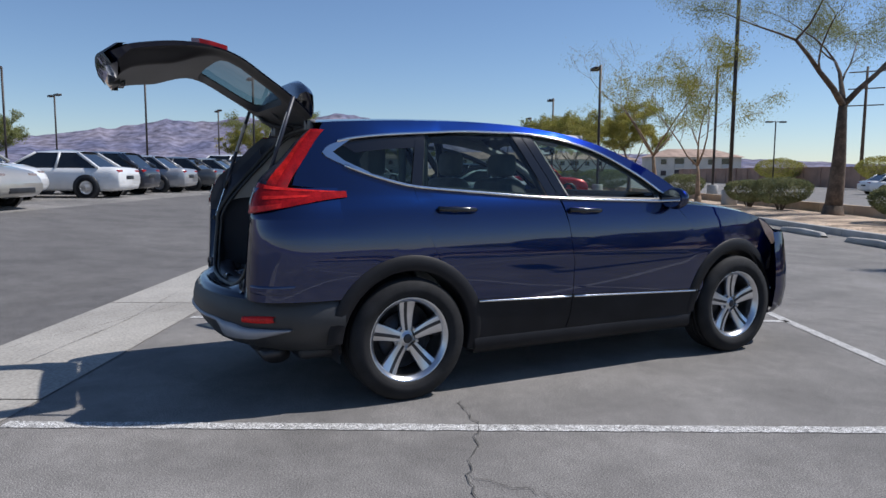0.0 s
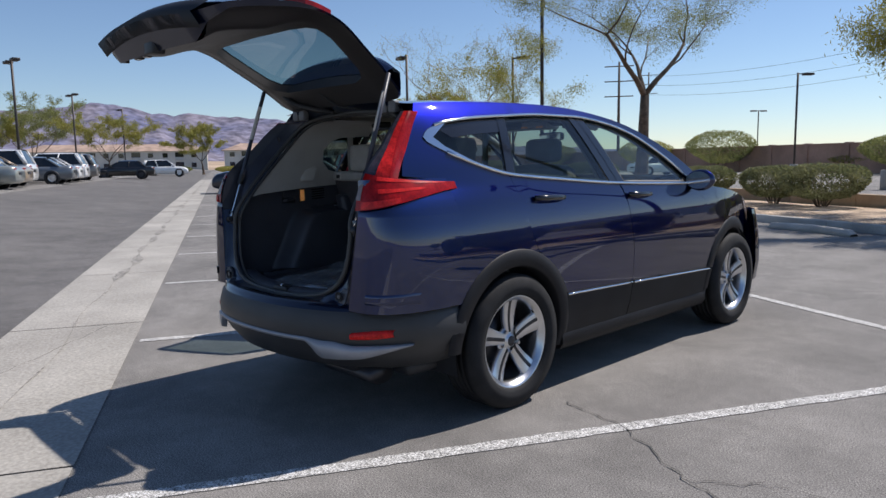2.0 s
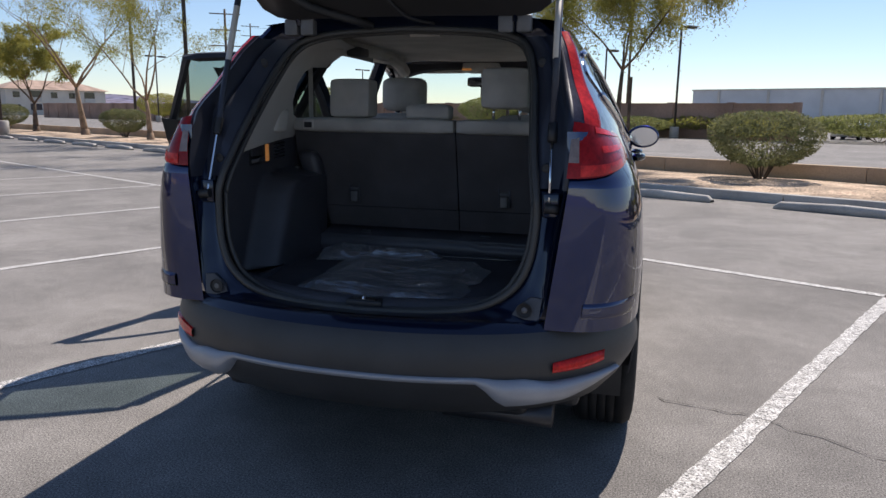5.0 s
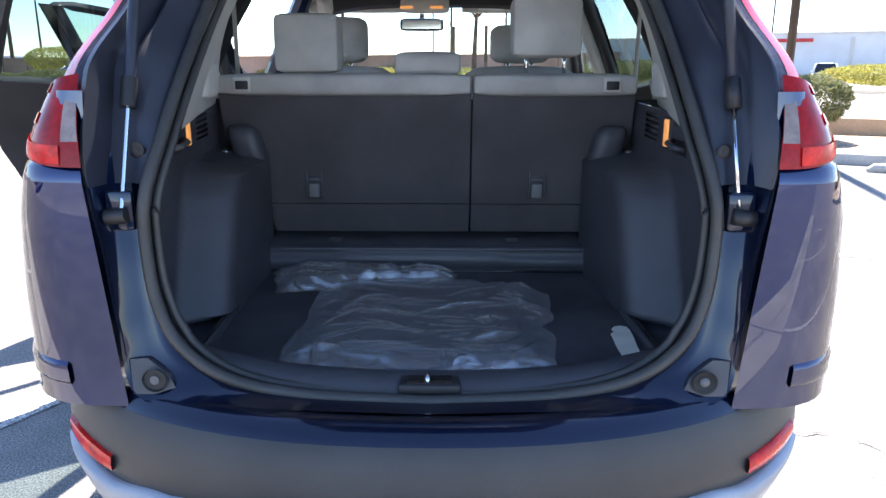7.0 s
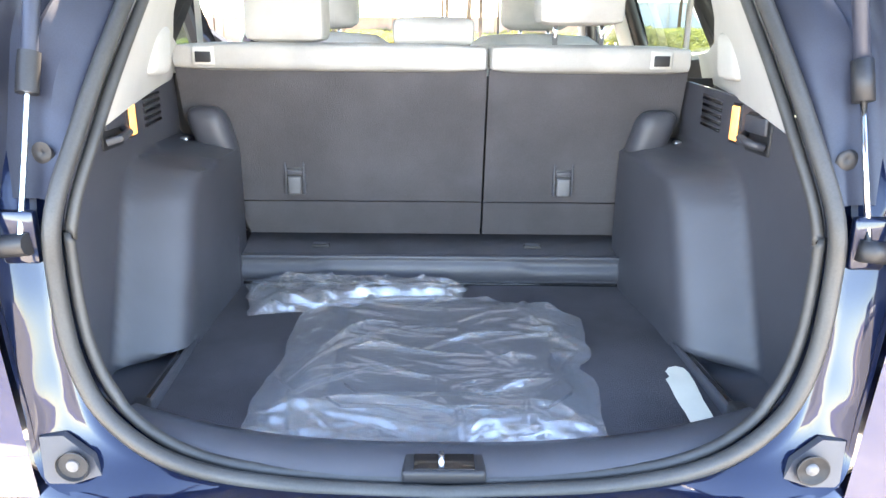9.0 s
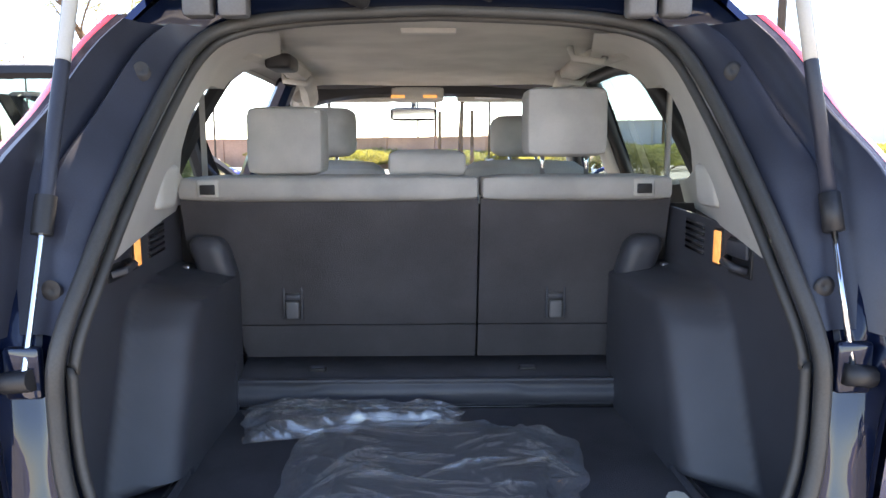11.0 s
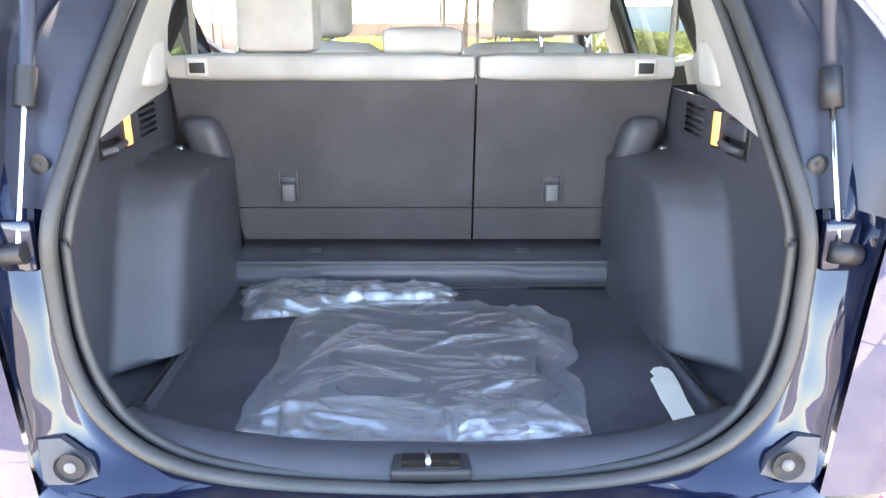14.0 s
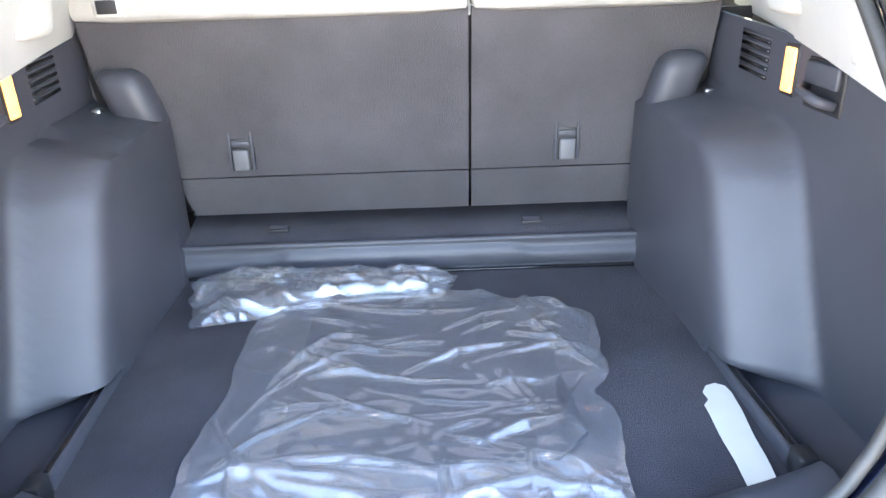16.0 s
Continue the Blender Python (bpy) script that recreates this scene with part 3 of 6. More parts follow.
def skid_edge(x):
    """Heights of the bright strip: thin in the middle, deep towards the corners."""
    f = min(max((abs(x) - 0.40) / 0.10, 0), 1)
    f = f * f * (3 - 2 * f)
    g = min(max((abs(x) - 0.55) / 0.08, 0), 1)
    return 0.492 - 0.012 * f - 0.02 * g + 0.03 * max(0, abs(x) - 0.6), 0.474 - 0.075 * f + 0.05 * max(0, abs(x) - 0.58)


rows = []
for (x, y, z) in bump_row(0.48, -0.006, 60, a0=-0.74, a1=0.74):
    t, b = skid_edge(x)
    b += (t - b - 0.004) * min(max((abs(x) - 0.66) / 0.17, 0), 1) ** 1.3
    rows.append([(x * 0.985, y + 0.02, t + 0.003), (x, y - 0.001, t), (x, y - 0.002, (t + b) / 2), (x * 0.995, y + 0.004, b), (x * 0.97, y + 0.03, b - 0.006)])
part("skid_strip", loft(rows), SILVER, bumper, "silver strip along the bumper's lower edge")
for side in (1, -1):
    rows = []
    for k in range(10):
        f = 0.47 + 0.185 * k / 9
        x, y, _ = bump_row(0.5, -0.006, 2, a0=f, a1=f + 0.01)[0]
        h = 0.017 + 0.004 * math.sin(math.pi * k / 9)
        zc = 0.512 + 0.012 * k / 9
        rows.append([(x, y + 0.015, zc + h), (x, y, zc + h - 0.003), (x, y - 0.004, zc), (x, y, zc - h + 0.003), (x, y + 0.015, zc - h)])
    b = loft(rows)
    part("reflector", b if side > 0 else mirrored(b), REDBRIGHT, bumper, "red bumper reflector")
part("exhaust_pipe", tube([(0.46, 0.30, 0.30), (0.46, 0.60, 0.30)], 0.028, 12), ALLOYDARK, car)
add = box(-0.70, 0.70, 0.45, 4.2, 0.26, 0.34, bevel=0.03)
add_box(add, -0.55, 0.55, 0.22, 0.6, 0.30, 0.5, 0.04)
part("underbody", add, BLACK, car)
part("muffler", tube([(0.25, 0.34, 0.29), (0.62, 0.34, 0.29)], 0.08, 12, flat=0.6), ALLOYDARK, car)

# inner and outer edge of the lamp strip, by height
INX, INY = spline([1.06, 1.10, 1.26, 1.39, 1.50, 1.57], [0.636, 0.638, 0.637, 0.606, 0.576, 0.545]), spline([1.06, 1.10, 1.26, 1.39, 1.50, 1.57], [0.205, 0.203, 0.250, 0.385, 0.490, 0.575])
OUTX, OUTY = spline([1.22, 1.265, 1.39, 1.50, 1.57], [0.728, 0.721, 0.660, 0.620, 0.585]), spline([1.22, 1.265, 1.39, 1.50, 1.57], [0.315, 0.339, 0.430, 0.512, 0.580])

# tail lamps: a wing that wraps round the corner and a strip that climbs the pillar
for side in (1, -1):
    lamp = new("tail_lamp")
    lamp.parent = car
    tagged(lamp, "red wrap-round tail lamp with smoked clear centre")

    def lamp_point(u, v, grow):
        """A place on the wing: u runs round the corner to the tip, v climbs."""
        a = math.pi / 2 * u
        z = (1.094 + 0.088 * u ** 1.7) * (1 - v) + (1.262 - 0.048 * u) * v
        f = (z - 1.094) / 0.15
        xi, yi = 0.640 + 0.01 * f, 0.200 + 0.05 * f
        yo = 0.705
        xo = wide(yo, z) + 0.004
        out = grow * math.cos(a) ** 0.6 * math.sin(math.pi * min(1, max(0, 0.12 + 0.76 * v)))
        return Vector((xi + (xo - xi) * math.sin(a) ** 0.70 + out * math.sin(a) * 1.2, yo - (yo - yi) * math.cos(a) ** 0.70 - out * math.cos(a), z))

    def wing(u0, u1, v0, v1, grow, n=20, k=8):
        return loft([[lamp_point(u0 + (u1 - u0) * i / n, v0 + (v1 - v0) * j / k, grow) for i in range(n + 1)] for j in range(k + 1)])
    for nm, b, m_, lb in (
        ("red_lens", wing(0, 1, 0, 1, 0.016), REDLENS, ""),
        ("light_guide", wing(0.30, 0.80, 0.46, 0.60, 0.019, k=3), REDBRIGHT, "brighter red light guide"),
        ("upper_guide", wing(0.26, 0.96, 0.86, 0.985, 0.021, k=3), REDBRIGHT, "brighter red light guide"),
        ("lower_lens", wing(0.06, 0.55, 0.03, 0.24, 0.021, k=3), REDBRIGHT, ""),
        ("clear_lens", wing(0.0, 0.05, 0.28, 0.80, 0.020, 10, 4), PINKLENS, "pale clear reversing lens"),
    ):
        part(nm, b if side > 0 else mirrored(b), m_, lamp, lb)
    # climbing strip: ribbed smoked band, bright red band and a flank that wraps to the body
    for nm, m_, lb in (("smoked_band", CLEARLENS, "smoked ribbed inner band"), ("strip_lens", REDBRIGHT, "bright red climbing strip"), ("outer_band", REDLENS, "")):
        rows = []
        for i in range(19):
            z = 1.225 + 0.335 * i / 18
            inn, out = Vector((INX(z), INY(z), z)), Vector((OUTX(z), OUTY(z), z))
            bow = Vector((0.002, -0.002, 0))
            if nm == "outer_band":
                yb = out.y + 0.07
                end = Vector((wide(yb, z) + 0.003, yb, z))
                row = [out, out.lerp(end, 0.12) + Vector((0.006, 0, 0)), out.lerp(end, 0.5) + Vector((0.004, 0, 0)), end]
            else:
                t0, t1 = (0.0, 0.48) if nm == "smoked_band" else (0.48, 1.0)
                row = []
                for j in range(9):
                    t = t0 + (t1 - t0) * j / 8
                    p = inn.lerp(out, t) + bow * 4 * t * (1 - t)
                    if nm == "smoked_band" and j % 2:
                        p += Vector((-0.002, 0.004, 0))
                    row.append(p)
            rows.append(row)
        b = loft(rows)
        part(nm, b if side > 0 else mirrored(b), m_, lamp, lb, angle=25)


def wheel(y, side):
    """Tyre, split five-spoke alloy rim, nuts, cap and brake disc."""
    w = new("wheel")
    w.parent = car
    X = 0.775
    prof = [(-0.10, 0.240), (-0.118, 0.265), (-0.121, 0.30), (-0.112, 0.342), (-0.085, 0.360)]
    tread = []
    for k in range(5):
        c = -0.085 + 0.17 * (k + 0.5) / 5
        tread += [(c - 0.0165, 0.3605), (c + 0.0125, 0.3605), (c + 0.0127, 0.353), (c + 0.0163, 0.353)]
    prof = prof + tread[:-2] + [(0.085, 0.360), (0.112, 0.342), (0.121, 0.30), (0.1225, 0.285), (0.120, 0.28), (0.118, 0.268), (0.104, 0.247), (0.085, 0.240)]
    tyre = part("tyre", lathe(prof, 64), TYRE, w, "black road tyre", angle=30)
    rim = part("rim", lathe([(-0.09, 0.205), (0.06, 0.20), (0.085, 0.207), (0.098, 0.222), (0.104, 0.227), (0.102, 0.233), (0.09, 0.231)], 64), ALLOY, w)
    disc = part("brake_disc", lathe([(0.0, 0.02), (0.0, 0.15), (-0.02, 0.15), (-0.02, 0.02)], 40), ALLOYDARK, w)
    part("barrel_back", lathe([(-0.06, 0.0), (-0.06, 0.205)], 40), BLACK, w)
    for k in range(5):
        m = Matrix.Rotation(math.tau * k / 5 + math.pi / 2 + 0.03, 4, "X")
        for off, wd, mt, nm in ((0.0, (0.027, 0.050), ALLOY, "spoke"), (0.010, (0.010, 0.012), ALLOYDARK, "spoke_groove")):
            rows = []
            for i in range(7):
                f = i / 6
                r = 0.045 + 0.172 * f
                h = wd[0] + (wd[1] - wd[0]) * f
                c = off * (0.3 + 0.9 * f)
                x = 0.062 + 0.022 * f - 0.012 * math.sin(math.pi * f) + (0.0012 if off > 0 else 0)
                rows.append([m @ Vector(p) for p in ((x - 0.03, r, c - h), (x - 0.002, r, c - h), (x, r, c - h + 0.004), (x, r, c + h - 0.004), (x - 0.002, r, c + h), (x - 0.03, r, c + h))])
            part(nm, loft(rows), mt, rim)
        mm = Matrix.Rotation(math.tau * (k + 0.5) / 5 + math.pi / 2, 4, "X")
        b = bmesh.new()
        bmesh.ops.create_cone(b, cap_ends=True, segments=6, radius1=0.011, radius2=0.009, depth=0.025)
        for v in b.verts:
            v.co = mm @ (Vector((0.06 + v.co.z, 0.057, 0)) + Vector((0, v.co.x, v.co.y)))
        part("wheel_nut", b, STEEL, rim)
    part("hub", lathe([(0.03, 0.072), (0.052, 0.07), (0.056, 0.04), (0.058, 0.034), (0.066, 0.031), (0.068, 0.0)], 30), ALLOY, rim)
    part("centre_cap", lathe([(0.068, 0.026), (0.072, 0.02), (0.072, 0.0)], 24), ALLOYDARK, rim)
    part("valve", tube([(0.075, 0.15, 0.13), (0.095, 0.142, 0.123)], 0.004, 6), BLACK, rim)
    rim.matrix_basis = Matrix.Diagonal((1, 1.075, 1.075, 1))
    w.matrix_basis = pose(X * side, y, WZ, 0, 0, 0 if side > 0 else 180)
    return w


for y in (RW, FW):
    for side in (1, -1):
        wheel(y, side)


# ---- the car's rear opening ----
def smooth_path(pts, n=6, closed=False):
    """Rounds a path of points."""
    p = [Vector(q) for q in pts]
    out = []
    last = len(p) - 1
    for i in range(last):
        a, b, c, d = p[max(i - 1, 0)], p[i], p[i + 1], p[min(i + 2, last)]
        for k in range(n):
            t = k / n
            out.append(0.5 * (2 * b + (c - a) * t + (2 * a - 5 * b + 4 * c - d) * t * t + (3 * b - a - 3 * c + d) * t ** 3))
    out.append(p[-1])
    return out


SEAL = smooth_path([(0, 0.165, 0.645), (0.24, 0.17, 0.656), (0.39, 0.185, 0.682), (0.487, 0.205, 0.742), (0.53, 0.22, 0.83), (0.541, 0.235, 0.95), (0.533, 0.245, 1.04),
                    (0.513, 0.31, 1.15), (0.500, 0.41, 1.27), (0.485, 0.53, 1.40), (0.455, 0.62, 1.505), (0.395, 0.665, 1.555), (0.25, 0.685, 1.580), (0, 0.695, 1.592)])
FLANGE = smooth_path([(0, 0.095, 0.652), (0.26, 0.11, 0.652), (0.44, 0.13, 0.652), (0.572, 0.165, 0.655), (0.600, 0.182, 0.78), (0.618, 0.192, 0.93), (0.640, 0.203, 1.05),
                      (0.648, 0.235, 1.14), (0.630, 0.34, 1.30), (0.600, 0.44, 1.42), (0.552, 0.58, 1.545), (0.46, 0.602, 1.612), (0.28, 0.602, 1.628), (0, 0.602, 1.636)])
SEAL = [Vector((p.x * (1 + 0.028 * math.exp(-((p.z - 1.15) / 0.3) ** 2)), p.y, p.z)) for p in SEAL]
rows = []
for i, (a, b) in enumerate(zip(SEAL, FLANGE)):
    f = i / (len(SEAL) - 1)
    deep = 0.055 * math.exp(-((f - 0.55) / 0.22) ** 2)
    row = [a + Vector((0, 0.03, 0))]
    for t in (0.0, 0.3, 0.5, 0.7, 0.88, 1.0):
        p = a.lerp(b, t)
        p.y += deep * (1.0 if 0.2 < t < 0.8 else (0.8 if t == 0.88 else 0.0))
        row.append(p)
    rows.append(row)
b = loft(rows)
join(b, mirrored(loft(rows)))
part("tailgate_jamb", b, JAMB, car, "dark blue painted tailgate jamb")
ring = SEAL + [Vector((-p.x, p.y, p.z)) for p in SEAL[-2:0:-1]]
seal_ob = part("weather_strip", tube([(p.x, p.y - 0.004, p.z) for p in ring], 0.0125, 8, closed=True), SEALRUB, car, "grey-black rubber weather strip")
inner = [(p.x * 0.975, p.y + 0.020, p.z + (0.004 if p.z < 0.75 else (0.012 if p.z < 1 else -0.010))) for p in ring]
part("seal_lip", tube(inner, 0.009, 6, closed=True), SEALRUB, seal_ob)

def seal_at(z):
    """Half width and depth of the opening at a height above the sill."""
    for a, b in zip(SEAL, SEAL[1:]):
        if a.z <= z <= b.z:
            t = (z - a.z) / (b.z - a.z + 1e-9)
            return a.x + (b.x - a.x) * t, a.y + (b.y - a.y) * t
    return 0.45, 0.63


for side in (1, -1):
    # dark pillar covers inside the jamb, hinge pads and the lower corner plates
    rows = []
    for i in range(24):
        z = 1.055 + 0.495 * i / 23
        sx, sy = seal_at(z)
        a, c = Vector((sx + 0.010, sy - 0.002, z)), Vector((INX(z), INY(z), z))
        row = [a + Vector((0, 0.02, 0)), a, a.lerp(c, 0.28) + Vector((0, -0.004, 0)), a.lerp(c, 0.52) + Vector((0, -0.006, 0)), a.lerp(c, 0.56) + Vector((0, 0.004, 0)), a.lerp(c, 0.66) + Vector((0, 0.036, 0)), c + Vector((-0.014, 0.036, 0)), c + Vector((-0.002, -0.002, 0)), c + Vector((0.012, 0.010, 0))]
        for p in row[2:7]:
            p.y = max(p.y, 0.246 + 0.34 * (z - 1.0))
        rows.append(row)
    b = loft(rows)
    part("pillar_cover", b if side > 0 else mirrored(b), COVER, car, "satin navy-black pillar cover in the jamb", angle=30)
    # painted return between the jamb and the body corner
    b = loft([[p + Vector((-0.006, 0.004, 0)), p + Vector((0.012, 0.02, 0)), p + Vector((0.05, 0.045, 0))] for p in FLANGE if p.x > 0.55 and p.z < 1.12])
    part("jamb_return", b if side > 0 else mirrored(b), JAMB, car)
    for x in (0.375, 0.440):
        b = box(x - 0.027, x + 0.027, 0.592, 0.632, 1.562, 1.622, bevel=0.008)
        part("hinge_cover", b if side > 0 else mirrored(b), TRIMDARK, car, "grey plastic hinge cover")
    b = tube([(0.408, 0.60, 1.60), (0.408, 0.585, 1.635), (0.405, 0.56, 1.66)], 0.010, 6)
    part("hinge_arm", b if side > 0 else mirrored(b), JAMB, car)
    b = patch([(0.488, 0.656), (0.576, 0.656), (0.584, 0.722), (0.550, 0.724), (0.508, 0.694)], lambda x, z: (x, 0.166 + 0.25 * (z - 0.655), z), 0.03, 0.012, (0, 1, 0))
    plate = part("corner_plate", b if side > 0 else mirrored(b), CARGOPL, car)
    b = lathe([(0.0, 0.012), (0.0, 0.026), (0.012, 0.029), (0.014, 0.027), (0.004, 0.0245), (0.004, 0.0), ], 20, axis="z")
    for v in b.verts:
        v.co = Vector((0.532 + v.co.x * 0.85, 0.168 - v.co.z * 0.5, 0.686 + v.co.y * 0.85))
    part("rubber_cup", b if side > 0 else mirrored(b), RUBBER, plate)
    b = lathe([(0.0, 0.010), (0.008, 0.009), (0.010, 0.0)], 14, axis="z")
    for v in b.verts:
        v.co = Vector((0.532 + v.co.x, 0.168 - v.co.z * 0.6, 0.686 + v.co.y))
    part("buffer_screw", b if side > 0 else mirrored(b), TRIMDARK, plate)
    for z in (1.455, 1.115):
        sx, sy = seal_at(z)
        x, y = sx + 0.35 * (INX(z) - sx), max(sy + 0.35 * (INY(z) - sy) - 0.006, 0.243 + 0.34 * (z - 1.0))
        b = lathe([(0.0, 0.016), (0.006, 0.014), (0.006, 0.007), (0.003, 0.0)], 14, axis="z")
        for v in b.verts:
            v.co = Vector((x + v.co.x, y - v.co.z * 0.7, z + v.co.y + v.co.z * 0.7))
        part("cover_screw", b if side > 0 else mirrored(b), BLACK, car)
    # gas strut with its foot bracket
    strut = new("gas_strut")
    strut.parent = car
    tagged(strut, "black gas strut with a bright steel rod")
    foot, head = Vector((0.588, 0.222, 1.0)), Vector((0.572, 0.472, 1.735))
    for nm, a, c, r, mt in (("rod", 0.0, 0.30, 0.0048, CHROME), ("collar", 0.27, 0.345, 0.0155, BLACK), ("cylinder", 0.33, 1.0, 0.0115, COVER)):
        b = tube([foot.lerp(head, a), foot.lerp(head, c)], r, 10)
        part(nm, b if side > 0 else mirrored(b), mt, strut)
    b = tube([foot + Vector((0.03, 0.005, -0.005)), foot + Vector((-0.012, 0, 0.0))], 0.016, 10)
    part("ball_joint", b if side > 0 else mirrored(b), BLACK, strut)
    b = box(0.568, 0.62, 0.228, 0.245, 0.968, 1.045, bevel=0.006)
    part("bracket", b if side > 0 else mirrored(b), JAMB, strut)
    b = tube([foot.lerp(head, 0.62) + Vector((-0.0015, -0.002, 0)), foot.lerp(head, 0.88) + Vector((-0.0015, -0.002, 0))], 0.0113, 10)
    part("paper_label", b if side > 0 else mirrored(b), TRIMGREY, strut, "pale printed strut label")

# ---- cargo space ----
FLOOR = lambda y: 0.640 + 0.030 * (y - 0.3) / 0.72


def lean_in(y):
    """The cargo space sits a little to the driver's side towards the seats."""
    return -0.030 * min(max((y - 0.25) / 0.75, 0), 1.1)


rows = []
for i in range(20):
    y = 0.27 + 0.76 * i / 19
    rows.append([(x, y, FLOOR(y) + 0.0015 * math.sin(9 * x) * math.sin(7 * y)) for x in (k / 14 * 0.522 + lean_in(y) for k in range(-14, 15))])
b = loft(rows)
bm2 = bmesh.new()
part("cargo_floor", b, CARPET, car, "black carpeted cargo floor")
add_box(bm2, -0.68, 0.68, 0.24, 1.1, 0.50, 0.53)
part("spare_well", bm2, CARPET, car)
# sill plate behind the latch, ribbed
rows = []
for i in range(61):
    x = -0.50 + i / 60
    d = 0.10 * abs(x / 0.5) ** 2.6
    rib = 0.002 * (1 if i % 2 and 0.14 < abs(x) < 0.46 else 0)
    y0 = 0.180 + 0.5 * d
    z0 = 0.660 + 0.38 * d
    rows.append([(x, y0, z0), (x, y0 + 0.015, z0 + 0.012 + rib), (x, y0 + 0.06, z0 + 0.014 + rib), (x, y0 + 0.085, z0 + 0.006), (x, y0 + 0.10, z0 - 0.03)])
sill = part("cargo_sill", loft(rows), CARGOPL, car, "ribbed black plastic cargo sill", angle=25)
b = box(-0.062, 0.062, 0.172, 0.224, 0.650, 0.674, bevel=0.006)
catch = part("latch_housing", b, BLACK, sill)
part("striker", tube([(-0.004, 0.188, 0.668), (-0.004, 0.186, 0.682), (-0.004, 0.205, 0.684), (-0.004, 0.207, 0.668)], 0.005, 8), CHROME, catch, "bright steel latch striker")
part("latch_pocket", box(-0.045, 0.045, 0.178, 0.218, 0.6735, 0.6755, bevel=0.0005), GLOSSBLACK, catch)


def ease(a, b, x):
    t = min(max((x - a) / (b - a), 0), 1)
    return t * t * (3 - 2 * t)


def cargo_wall(y, z):
    """The side trim: flat beside the opening, then the wheel housing with a slanted rear face, a rounded edge and a flat top."""
    sx, sy = seal_at(z)
    sx = max(sx, 0.505)
    d = y - sy
    wall = min(0.622, sx - 0.012 + 0.85 * (0.5 * (d + math.sqrt(d * d + 0.0009))) ** 0.8)
    back = 0.520 + 0.50 * (z - 0.674) + 0.5 * max(0, z - 0.955) ** 1.1
    t = (y - back) / 0.48
    reach = 0.128
    soft = 0.012
    t = 0.5 * (t + math.sqrt(t * t + soft * soft))
    t = 0.5 * (t + reach - math.sqrt((t - reach) ** 2 + 0.03 ** 2))
    t += 0.018 * ease(0.72, 1.0, y)
    top = 1.008 + 0.022 * ease(0.66, 0.95, y)
    w = (1 - ease(top - 0.022, top + 0.014, z)) * ease(0.652, 0.668, z)
    w = max(w, ease(0.60, 0.66, y) * (1 - ease(top - 0.022, top + 0.014, z)))
    return (wall - max(t, 0) * w, y, z)


def cargo_side(side, bm):
    """The mesh on its side of the car, moved to the cargo space's own middle."""
    if side < 0:
        bm = mirrored(bm)
    for v in bm.verts:
        v.co.x += lean_in(v.co.y)
    return bm


for side in (1, -1):
    out = [(0.215, 0.625), (0.23, 0.80), (0.25, 0.95), (0.262, 1.04), (0.325, 1.115), (0.40, 1.140), (0.60, 1.155), (0.87, 1.170), (1.06, 1.178), (1.06, 0.53), (0.24, 0.53)]
    wall = part("cargo_side_trim", cargo_side(side, patch(out, cargo_wall, 0.0115, 0.01, (1, 0, 0))), CARGOPL, car, "black grained plastic trim over the wheel arch", angle=60)
    # amber courtesy lamp, vent slats, hook pocket
    x = cargo_wall(0.755, 1.118)[0]
    part("lamp_bezel", cargo_side(side, box(x - 0.0025, x + 0.01, 0.731, 0.775, 1.071, 1.153, bevel=0.002)), BLACK, wall)
    part("cargo_lamp", cargo_side(side, box(x - 0.006, x + 0.01, 0.737, 0.769, 1.077, 1.147, bevel=0.003)), AMBER, wall, "amber cargo lamp")
    for k in range(5):
        z = 1.088 + 0.0145 * k
        part("vent_slat", cargo_side(side, tube([(x - 0.001, 0.828, z - 0.002), (x - 0.001, 0.925, z + 0.004)], 0.0042, 5)), GLOSSBLACK, wall)
        part("vent_lip", cargo_side(side, tube([(x - 0.002, 0.825, z + 0.004), (x - 0.002, 0.928, z + 0.010)], 0.0028, 5)), CARGOPL, wall)
    pocket = part("hook_pocket", cargo_side(side, box(x - 0.0035, x + 0.02, 0.600, 0.700, 1.066, 1.142, bevel=0.003)), BLACK, wall, "black recessed pocket with a bag hook")
    part("pocket_plate", cargo_side(side, box(x - 0.012, x - 0.002, 0.606, 0.694, 1.104, 1.138, bevel=0.004)), CARGOPL, pocket)
    part("bag_hook", cargo_side(side, tube([(x - 0.004, 0.612, 1.082), (x - 0.026, 0.622, 1.088), (x - 0.026, 0.672, 1.094), (x - 0.006, 0.690, 1.10)], 0.008, 8)), CARGOPL, pocket)
    # floor rail with its end caps, and the bright edge of the side pocket
    rail = part("floor_rail", cargo_side(side, box(0.500, 0.522, 0.345, 0.795, 0.635, 0.668, bevel=0.005)), CARGOPL, car, "black plastic floor rail")
    for y in (0.358, 0.785):
        part("rail_hook", cargo_side(side, box(0.496, 0.524, y - 0.018, y + 0.018, 0.640, 0.682, bevel=0.005)), BLACK, rail)
    part("rail_groove", cargo_side(side, box(0.507, 0.515, 0.39, 0.755, 0.6665, 0.6695, bevel=0.001)), GLOSSBLACK, rail)

